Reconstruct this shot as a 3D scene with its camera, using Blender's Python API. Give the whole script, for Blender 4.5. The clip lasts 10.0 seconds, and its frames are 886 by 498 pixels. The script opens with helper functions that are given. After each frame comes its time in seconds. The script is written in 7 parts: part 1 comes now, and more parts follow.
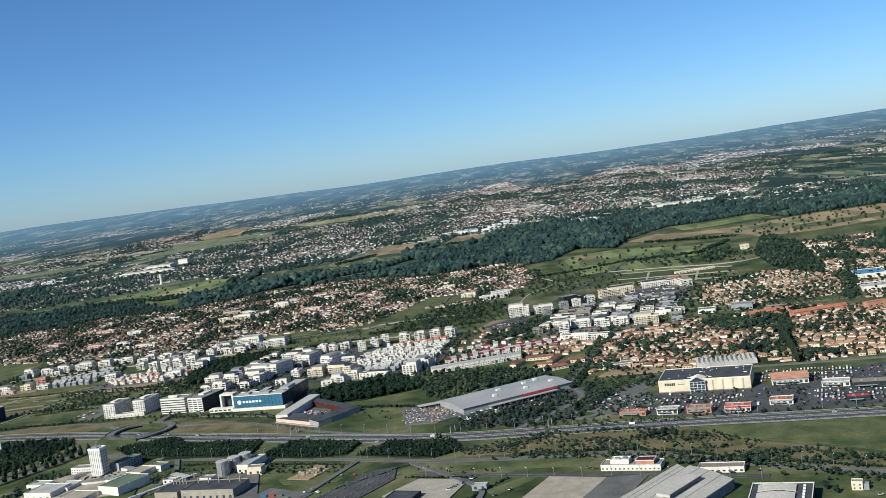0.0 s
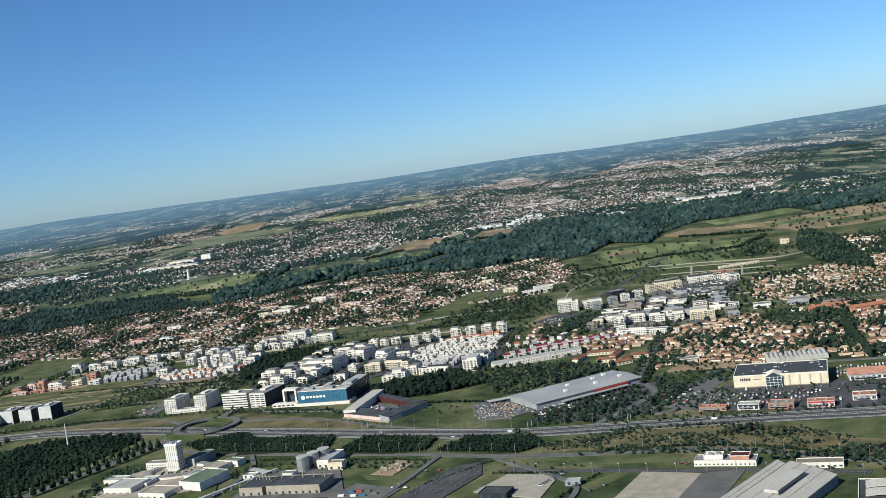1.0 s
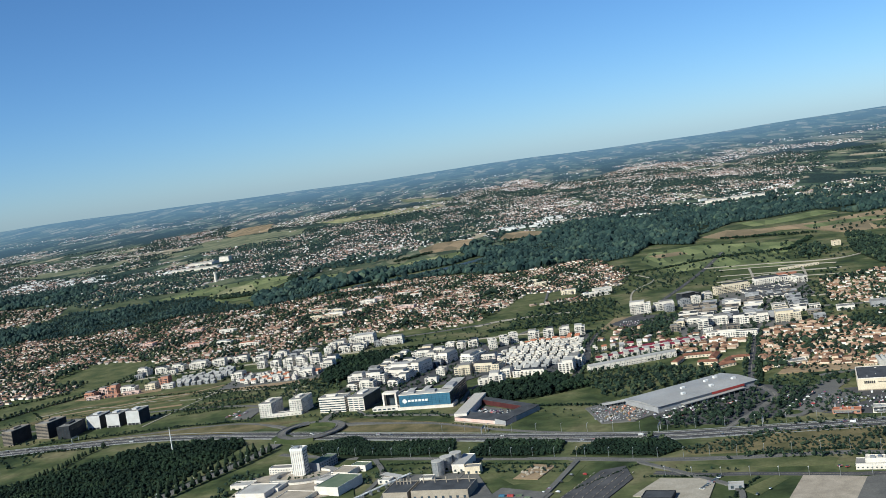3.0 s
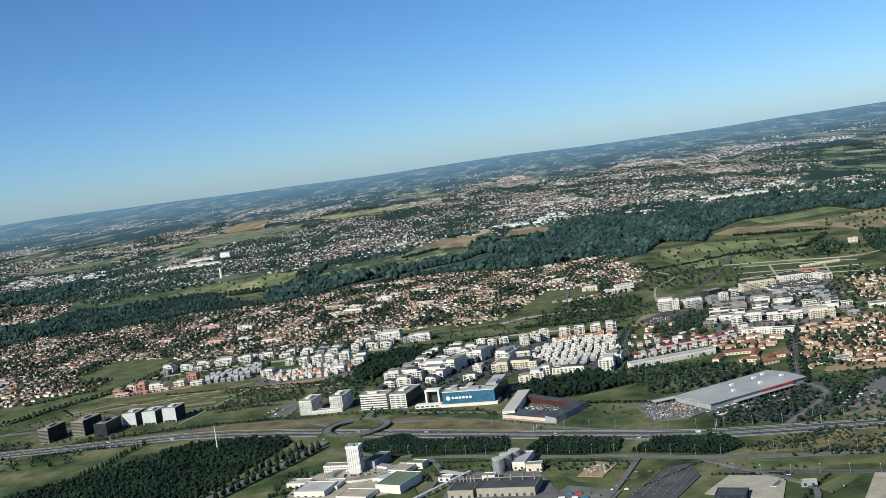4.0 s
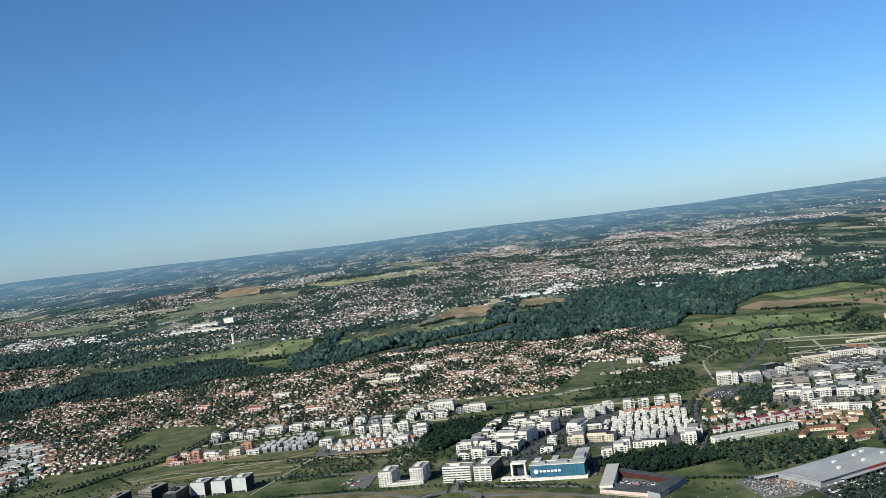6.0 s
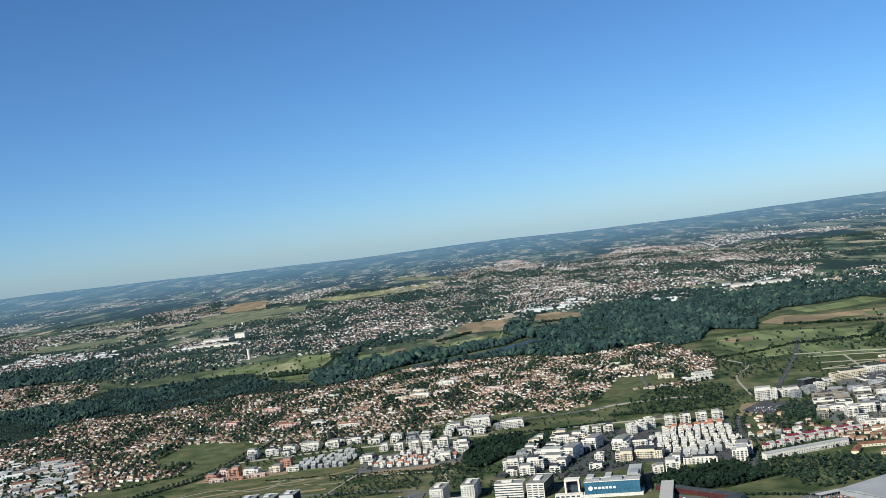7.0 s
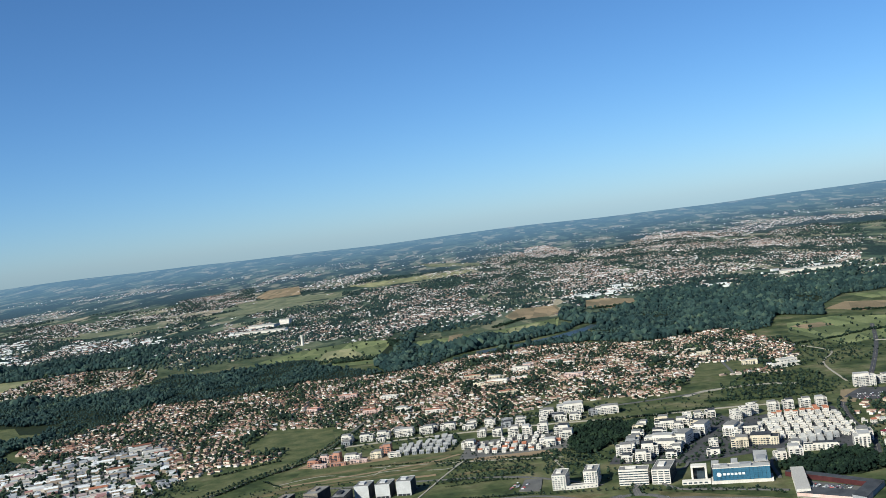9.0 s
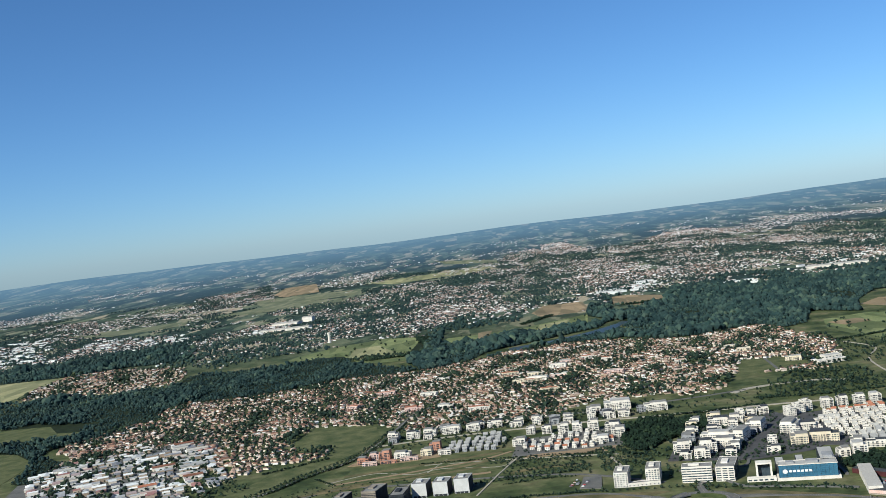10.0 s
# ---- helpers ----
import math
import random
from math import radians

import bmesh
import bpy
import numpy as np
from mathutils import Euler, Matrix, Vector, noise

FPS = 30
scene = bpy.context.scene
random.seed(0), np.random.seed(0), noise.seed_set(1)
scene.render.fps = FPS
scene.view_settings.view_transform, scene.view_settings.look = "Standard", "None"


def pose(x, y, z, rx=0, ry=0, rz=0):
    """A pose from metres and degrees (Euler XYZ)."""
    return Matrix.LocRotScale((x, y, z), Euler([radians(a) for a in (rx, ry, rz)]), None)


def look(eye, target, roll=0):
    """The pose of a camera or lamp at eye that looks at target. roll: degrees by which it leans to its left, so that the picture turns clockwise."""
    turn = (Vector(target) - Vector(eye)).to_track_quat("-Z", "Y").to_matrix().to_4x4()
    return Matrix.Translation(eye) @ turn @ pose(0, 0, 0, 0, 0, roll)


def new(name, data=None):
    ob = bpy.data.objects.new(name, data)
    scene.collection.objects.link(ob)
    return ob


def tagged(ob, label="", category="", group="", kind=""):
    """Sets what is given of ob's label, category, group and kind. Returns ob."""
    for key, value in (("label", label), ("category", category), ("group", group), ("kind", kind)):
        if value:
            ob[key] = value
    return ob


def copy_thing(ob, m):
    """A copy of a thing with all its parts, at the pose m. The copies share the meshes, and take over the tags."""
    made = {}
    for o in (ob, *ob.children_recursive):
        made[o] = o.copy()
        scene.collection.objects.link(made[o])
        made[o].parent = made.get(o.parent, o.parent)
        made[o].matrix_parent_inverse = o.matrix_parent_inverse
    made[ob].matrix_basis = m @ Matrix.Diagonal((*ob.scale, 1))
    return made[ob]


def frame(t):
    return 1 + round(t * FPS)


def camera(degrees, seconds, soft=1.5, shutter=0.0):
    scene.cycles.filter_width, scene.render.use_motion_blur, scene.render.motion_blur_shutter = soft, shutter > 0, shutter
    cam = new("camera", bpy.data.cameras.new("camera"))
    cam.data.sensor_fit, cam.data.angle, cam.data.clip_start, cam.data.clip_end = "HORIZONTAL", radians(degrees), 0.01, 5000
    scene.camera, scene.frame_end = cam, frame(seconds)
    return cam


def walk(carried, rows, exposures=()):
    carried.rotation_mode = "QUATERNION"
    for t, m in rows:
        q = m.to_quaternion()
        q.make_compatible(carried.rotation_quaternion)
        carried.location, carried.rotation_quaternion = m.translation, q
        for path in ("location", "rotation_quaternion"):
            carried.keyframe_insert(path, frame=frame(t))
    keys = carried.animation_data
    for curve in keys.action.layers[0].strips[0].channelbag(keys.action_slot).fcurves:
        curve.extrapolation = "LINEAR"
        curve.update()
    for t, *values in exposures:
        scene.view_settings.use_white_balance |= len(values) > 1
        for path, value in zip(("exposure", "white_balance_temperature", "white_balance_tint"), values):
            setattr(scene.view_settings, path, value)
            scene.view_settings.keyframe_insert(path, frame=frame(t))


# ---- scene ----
cam = camera(46.0, 10.0, 0.6)
PATH = [
    (0, (139.961, 2.246, 105.218), (139.781, 4.233, 105.065), -7.9),
    (0.5, (126.373, 1.434, 106.966), (126.186, 3.419, 106.804), -7.9),
    (1, (112.193, 0.812, 109.127), (111.999, 2.796, 108.966), -8.0),
    (1.5, (98.005, 0.26, 111.401), (97.814, 2.244, 111.245), -8.1),
    (2, (83.964, -0.446, 113.635), (83.78, 1.54, 113.482), -8.1),
    (2.5, (70.041, -1.158, 115.395), (69.863, 0.828, 115.24), -8.1),
    (4, (27.49, -2.413, 121.726), (27.348, -0.426, 121.553), -7.9),
    (4.5, (13.543, -2.532, 123.652), (13.415, -0.542, 123.498), -7.9),
    (5, (-0.483, -2.102, 125.741), (-0.594, -0.108, 125.633), -7.8),
    (5.5, (-14.635, -1.466, 127.559), (-14.726, 0.531, 127.491), -7.4),
    (5.7, (-20.268, -1.259, 127.923), (-20.354, 0.738, 127.864), -7.0),
    (6.8, (-50.975, -0.438, 132.415), (-51.039, 1.561, 132.387), -6.9),
    (7, (-56.44, -0.31, 132.867), (-56.505, 1.689, 132.844), -6.9),
    (7.5, (-70.061, -0.08, 134.603), (-70.134, 1.919, 134.582), -7.0),
    (8, (-83.698, -0.284, 136.008), (-83.779, 1.714, 135.979), -7.0),
    (8.5, (-97.547, 0.211, 137.392), (-97.632, 2.209, 137.351), -7.0),
    (9, (-111.011, 0.825, 138.869), (-111.103, 2.822, 138.823), -7.0),
    (9.5, (-124.179, 2.193, 140.129), (-124.281, 4.19, 140.076), -7.1),
    (10, (-136.805, 3.922, 141.085), (-136.913, 5.919, 141.036), -7.2),
]
walk(cam, [(t, look(eye, target, roll)) for t, eye, target, roll in PATH], [(0, 0.73, 4980, 2), (10, 0.73, 4980, 2)])

# ---------------------------------------------------------------- light
K = 0.36  # scene metres for a real metre: all of the plain fits the view
SUN_EL, SUN_AZ = radians(35), radians(-138)   # height of the sun, and its bearing from +y towards +x
sun_dir = Vector((math.sin(SUN_AZ) * math.cos(SUN_EL), math.cos(SUN_AZ) * math.cos(SUN_EL), math.sin(SUN_EL)))
world = bpy.data.worlds.new("sky")
scene.world = world
world.use_nodes = True
wn = world.node_tree
sky = wn.nodes.new("ShaderNodeTexSky")
sky.sky_type, sky.sun_disc = "NISHITA", False
sky.sun_elevation, sky.sun_rotation = SUN_EL, SUN_AZ
sky.altitude, sky.air_density, sky.dust_density, sky.ozone_density = 2200, 1.0, 1.6, 4.0
wn.nodes["Background"].inputs["Strength"].default_value = 0.053
wn.links.new(sky.outputs[0], wn.nodes["Background"].inputs["Color"])
sun = new("sun", bpy.data.lights.new("sun", "SUN"))
sun.data.energy, sun.data.angle, sun.data.color = 5.0, radians(0.55), (1.0, 0.81, 0.56)
sun.matrix_world = look(tuple(sun_dir * 900), (0, 0, 0))


# ---------------------------------------------------------------- materials
def nodes(name, rough=0.8, metal=0.0):
    m = bpy.data.materials.new(name)
    m.use_nodes = True
    b = m.node_tree.nodes["Principled BSDF"]
    b.inputs["Roughness"].default_value, b.inputs["Metallic"].default_value = rough, metal
    b.inputs["Specular IOR Level"].default_value = 0.2 if name == "land" else 0.5 if rough < 0.7 or name == "water" else 0.12
    return m, m.node_tree, b


def ramp(nt, fac, stops):
    r = nt.nodes.new("ShaderNodeValToRGB")
    e = r.color_ramp.elements
    while len(e) < len(stops):
        e.new(0.5)
    for q, (p, c) in zip(e, stops):
        q.position, q.color = p, (*c, 1)
    nt.links.new(fac, r.inputs[0])
    return r.outputs[0]


def noise_tex(nt, scale, detail=3.0, vec=None, rough=0.55):
    n = nt.nodes.new("ShaderNodeTexNoise")
    n.inputs["Scale"].default_value, n.inputs["Detail"].default_value = scale, detail
    n.inputs["Roughness"].default_value = rough
    if vec is None:
        g = nt.nodes.new("ShaderNodeNewGeometry")
        vec = g.outputs["Position"]
    nt.links.new(vec, n.inputs["Vector"])
    return n.outputs["Fac"]


def mix(nt, a, b, fac, mode="MIX"):
    m = nt.nodes.new("ShaderNodeMix")
    m.data_type, m.blend_type = "RGBA", mode
    for sock, v in ((m.inputs[0], fac), (m.inputs[6], a), (m.inputs[7], b)):
        if isinstance(v, (int, float)):
            sock.default_value = v
        elif isinstance(v, tuple):
            sock.default_value = (*v, 1)
        else:
            nt.links.new(v, sock)
    return m.outputs[2]


def bump(nt, b, height, strength, dist):
    n = nt.nodes.new("ShaderNodeBump")
    n.inputs["Strength"].default_value, n.inputs["Distance"].default_value = strength, dist
    nt.links.new(height, n.inputs["Height"])
    nt.links.new(n.outputs[0], b.inputs["Normal"])


def surface(name, dark, light, scale=0.4, fine=4.0, rough=0.85, rel=0.0, metal=0.0, strips=0.0):
    """Two tones mixed by coarse stains, with fine grain over them; strips: how far narrow plots differ in tone."""
    m, nt, b = nodes(name, rough, metal)
    c = ramp(nt, noise_tex(nt, scale, 4), [(0.3, dark), (0.7, light)])
    g = ramp(nt, noise_tex(nt, fine, 2), [(0.25, (0.62, 0.62, 0.62)), (0.75, (0.9, 0.9, 0.9))])
    c = mix(nt, c, g, 1.0, "MULTIPLY")
    if strips:
        q, v = nt.nodes.new("ShaderNodeMapping"), nt.nodes.new("ShaderNodeTexVoronoi")
        q.inputs["Rotation"].default_value, q.inputs["Scale"].default_value = (0, 0, radians(12)), (0.07, 0.012, 0.0)
        nt.links.new(nt.nodes.new("ShaderNodeNewGeometry").outputs["Position"], q.inputs["Vector"])
        nt.links.new(q.outputs[0], v.inputs["Vector"])
        v.inputs["Scale"].default_value = 1.0
        sep = nt.nodes.new("ShaderNodeSeparateColor")
        nt.links.new(v.outputs["Color"], sep.inputs[0])
        lo, hi = 1 - strips, 1 + strips
        c = mix(nt, c, ramp(nt, sep.outputs[1], [(0.0, (lo, lo * 1.04, lo)), (1.0, (hi * 1.06, hi, hi * 0.95))]), 1.0, "MULTIPLY")
    nt.links.new(c, b.inputs["Base Color"])
    if rel:
        bump(nt, b, noise_tex(nt, fine, 2), rel, 0.2)
    return m


def varied(name, stops, rough=0.8, fine=3.0, by="island", stand=0.0):
    """One tone for each piece, picked at random along a ramp, with grain; stand: the size of groups of one kind."""
    m, nt, b = nodes(name, rough)
    src = nt.nodes.new("ShaderNodeNewGeometry").outputs["Random Per Island"] if by == "island" else nt.nodes.new("ShaderNodeObjectInfo").outputs["Random"]
    c = ramp(nt, src, stops)
    g = ramp(nt, noise_tex(nt, fine, 3), [(0.25, (0.6, 0.6, 0.6)), (0.75, (0.95, 0.95, 0.95))])
    c = mix(nt, c, g, 1.0, "MULTIPLY")
    if stand:
        t = ramp(nt, noise_tex(nt, stand, 5, None, 0.65), [(0.35, (0.5, 0.58, 0.6)), (0.5, (0.95, 0.98, 0.95)), (0.66, (1.6, 1.5, 1.2))])
        c = mix(nt, c, t, 1.0, "MULTIPLY")
    nt.links.new(c, b.inputs["Base Color"])
    return m


M = {}
M["asphalt"] = surface("asphalt", (0.055, 0.055, 0.06), (0.1, 0.1, 0.105), 0.15, 3.0, 0.9)
M["old_asphalt"] = surface("old_asphalt", (0.1, 0.1, 0.1), (0.165, 0.16, 0.15), 0.12, 2.0, 0.9)
M["shoulder"] = surface("shoulder", (0.12, 0.116, 0.105), (0.2, 0.19, 0.165), 0.15, 2.0, 0.9)
M["concrete"] = surface("concrete", (0.28, 0.245, 0.195), (0.42, 0.37, 0.3), 0.2, 3.0, 0.85)
M["path"] = surface("path", (0.312, 0.281, 0.226), (0.406, 0.374, 0.312), 0.2, 2.0, 0.9)
M["bare_earth"] = surface("bare_earth", (0.234, 0.172, 0.109), (0.328, 0.250, 0.156), 0.12, 1.5, 0.95)
M["lawn"] = surface("lawn", (0.034, 0.052, 0.018), (0.098, 0.112, 0.045), 0.11, 1.2, 0.95, 0.3)
M["meadow"] = surface("meadow", (0.048, 0.068, 0.026), (0.145, 0.148, 0.068), 0.09, 0.8, 0.95, 0.3)
M["dry_grass"] = surface("dry_grass", (0.055, 0.062, 0.026), (0.21, 0.172, 0.092), 0.09, 1.0, 0.95, 0.3)
M["pasture"] = surface("pasture", (0.1, 0.132, 0.056), (0.2, 0.225, 0.105), 0.025, 0.5, 0.95, 0.3, 0.0, 0.4)
M["young_crop"] = surface("young_crop", (0.2, 0.215, 0.11), (0.31, 0.3, 0.17), 0.03, 0.6, 0.95, 0.3, 0.0, 0.3)
M["far_field"] = surface("far_field", (0.12, 0.14, 0.085), (0.2, 0.21, 0.14), 0.02, 0.4, 0.95, 0.0, 0.0, 0.25)
M["stubble"] = surface("stubble", (0.2, 0.16, 0.1), (0.31, 0.245, 0.155), 0.02, 0.8, 0.95, 0.0, 0.0, 0.3)
# ground under trees, near black: the shade of the crowns is in the colour
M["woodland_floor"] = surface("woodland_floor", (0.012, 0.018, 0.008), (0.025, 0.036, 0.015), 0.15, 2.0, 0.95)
M["water"] = surface("water", (0.035, 0.05, 0.05), (0.05, 0.065, 0.06), 0.03, 0.5, 0.4)
M["white_wall"] = surface("white_wall", (0.66, 0.605, 0.53), (0.84, 0.785, 0.7), 0.25, 4.0, 0.8)
M["cream_wall"] = surface("cream_wall", (0.64, 0.55, 0.4), (0.8, 0.7, 0.53), 0.25, 4.0, 0.8)
M["grey_wall"] = surface("grey_wall", (0.26, 0.26, 0.27), (0.37, 0.37, 0.38), 0.25, 4.0, 0.7)
M["brown_wall"] = surface("brown_wall", (0.2, 0.17, 0.14), (0.3, 0.26, 0.21), 0.25, 4.0, 0.7)
M["brick_wall"] = surface("brick_wall", (0.38, 0.18, 0.12), (0.54, 0.29, 0.2), 0.3, 5.0, 0.9)
M["pink_wall"] = surface("pink_wall", (0.6, 0.42, 0.36), (0.74, 0.56, 0.5), 0.3, 5.0, 0.8)
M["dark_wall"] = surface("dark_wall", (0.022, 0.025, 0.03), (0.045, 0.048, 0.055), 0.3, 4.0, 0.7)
M["red_paint"] = surface("red_paint", (0.3, 0.035, 0.03), (0.42, 0.06, 0.05), 0.4, 4.0, 0.6)
M["magenta_paint"] = surface("magenta_paint", (0.13, 0.022, 0.04), (0.22, 0.04, 0.065), 0.4, 4.0, 0.7)
M["metal_roof"] = surface("metal_roof", (0.3, 0.295, 0.285), (0.42, 0.41, 0.395), 0.06, 2.5, 0.55)
M["white_roof"] = surface("white_roof", (0.36, 0.345, 0.315), (0.52, 0.5, 0.465), 0.15, 2.5, 0.6)
M["gravel_roof"] = surface("gravel_roof", (0.17, 0.168, 0.165), (0.3, 0.29, 0.275), 0.25, 5.0, 0.95)
M["tar_roof"] = surface("tar_roof", (0.045, 0.048, 0.055), (0.085, 0.09, 0.1), 0.2, 4.0, 0.85)
M["brown_roof"] = surface("brown_roof", (0.15, 0.07, 0.045), (0.26, 0.13, 0.085), 0.3, 5.0, 0.9)
M["green_roof"] = surface("green_roof", (0.11, 0.15, 0.1), (0.17, 0.2, 0.14), 0.2, 3.0, 0.9)
M["tile_roof"] = surface("tile_roof", (0.3, 0.12, 0.07), (0.44, 0.2, 0.12), 0.3, 5.0, 0.9)
M["steel"] = surface("steel", (0.35, 0.36, 0.37), (0.5, 0.51, 0.52), 0.5, 3.0, 0.45, 0.0, 0.6)
M["glass"] = surface("glass", (0.03, 0.045, 0.06), (0.06, 0.08, 0.1), 0.3, 2.0, 0.15)
M["blue_glass"] = surface("blue_glass", (0.05, 0.13, 0.21), (0.075, 0.18, 0.28), 0.2, 2.0, 0.2)
M["paint_white"] = surface("paint_white", (0.72, 0.72, 0.7), (0.82, 0.82, 0.8), 0.5, 3.0, 0.7)
M["bark"] = surface("bark", (0.07, 0.05, 0.035), (0.14, 0.1, 0.07), 1.0, 6.0, 0.95)
M["leaf"] = varied("leaf", [(0.0, (0.011, 0.021, 0.016)), (0.5, (0.021, 0.036, 0.027)), (0.85, (0.036, 0.055, 0.036)), (1.0, (0.068, 0.085, 0.046))], 0.85, 2.0, "island", 0.06)
# foliage far off: the blue of the haze is painted into its colour
M["hazy_leaf"] = varied("hazy_leaf", [(0.0, (0.017, 0.034, 0.036)), (0.5, (0.027, 0.049, 0.05)), (0.85, (0.041, 0.065, 0.06)), (1.0, (0.062, 0.088, 0.07))], 0.9, 1.0, "island", 0.03)
M["plantation"] = varied("plantation", [(0.0, (0.008, 0.017, 0.011)), (0.7, (0.015, 0.028, 0.018)), (1.0, (0.027, 0.043, 0.025))], 0.9, 2.0, "island", 0.05)
M["dark_sheet"] = surface("dark_sheet", (0.13, 0.13, 0.14), (0.19, 0.19, 0.2), 0.2, 3.0, 0.6)
M["dark_red"] = surface("dark_red", (0.05, 0.018, 0.02), (0.09, 0.03, 0.03), 0.3, 3.0, 0.8)
M["pale_sheet"] = surface("pale_sheet", (0.45, 0.415, 0.36), (0.54, 0.505, 0.45), 0.08, 1.2, 0.6)
M["car_mix"] = varied("car_mix", [(0.0, (0.02, 0.02, 0.022)), (0.25, (0.1, 0.1, 0.11)), (0.45, (0.35, 0.36, 0.37)), (0.6, (0.78, 0.78, 0.77)), (0.85, (0.8, 0.8, 0.79)), (0.92, (0.35, 0.04, 0.03)), (1.0, (0.04, 0.09, 0.22))], 0.3, 1.0)
M["cube_wall"] = surface("cube_wall", (0.5, 0.49, 0.48), (0.62, 0.61, 0.6), 0.25, 4.0, 0.6)
M["pine"] = varied("pine", [(0.0, (0.008, 0.016, 0.01)), (0.6, (0.014, 0.025, 0.015)), (1.0, (0.024, 0.036, 0.02))], 0.85, 2.0)
M["house_wall"] = varied("house_wall", [(0.0, (0.36, 0.28, 0.21)), (0.3, (0.56, 0.46, 0.36)), (0.6, (0.76, 0.68, 0.58)), (1.0, (0.9, 0.87, 0.82))], 0.85)
M["house_roof"] = varied("house_roof", [(0.0, (0.075, 0.055, 0.048)), (0.2, (0.13, 0.08, 0.063)), (0.42, (0.23, 0.128, 0.09)), (0.66, (0.34, 0.205, 0.148)), (0.84, (0.42, 0.31, 0.25)), (0.93, (0.52, 0.45, 0.41)), (1.0, (0.82, 0.8, 0.78))], 0.9)
M["pale_roof"] = varied("pale_roof", [(0.0, (0.12, 0.07, 0.048)), (0.3, (0.21, 0.122, 0.078)), (0.6, (0.32, 0.195, 0.125)), (0.85, (0.43, 0.29, 0.195)), (1.0, (0.54, 0.43, 0.33))], 0.9)
M["one_wall"] = varied("one_wall", [(0.0, (0.45, 0.34, 0.23)), (0.35, (0.62, 0.48, 0.33)), (0.7, (0.76, 0.62, 0.47)), (1.0, (0.86, 0.78, 0.67))], 0.85, 3.0, "object")
M["one_roof"] = varied("one_roof", [(0.0, (0.12, 0.07, 0.048)), (0.3, (0.21, 0.122, 0.078)), (0.6, (0.32, 0.195, 0.125)), (0.85, (0.43, 0.29, 0.195)), (1.0, (0.54, 0.43, 0.33))], 0.9, 3.0, "object")
M["shed_roof"] = varied("shed_roof", [(0.0, (0.14, 0.14, 0.15)), (0.25, (0.3, 0.3, 0.31)), (0.45, (0.5, 0.5, 0.49)), (0.58, (0.3, 0.12, 0.09)), (0.66, (0.66, 0.66, 0.64)), (1.0, (0.9, 0.9, 0.88))], 0.6)
M["town_mix"] = varied("town_mix", [(0.0, (0.3, 0.27, 0.25)), (0.35, (0.5, 0.46, 0.43)), (0.7, (0.76, 0.74, 0.71)), (1.0, (0.92, 0.92, 0.91))], 0.8)
M["town_roof"] = varied("town_roof", [(0.0, (0.06, 0.055, 0.055)), (0.35, (0.12, 0.09, 0.08)), (0.6, (0.26, 0.15, 0.11)), (0.8, (0.42, 0.3, 0.24)), (0.9, (0.62, 0.61, 0.6)), (1.0, (0.9, 0.9, 0.9))], 0.8)
M["car_paint"] = varied("car_paint", [(0.0, (0.02, 0.02, 0.022)), (0.25, (0.1, 0.1, 0.11)), (0.45, (0.35, 0.36, 0.37)), (0.6, (0.78, 0.78, 0.77)), (0.85, (0.8, 0.8, 0.79)), (0.92, (0.35, 0.04, 0.03)), (1.0, (0.04, 0.09, 0.22))], 0.3, 1.0, "object")


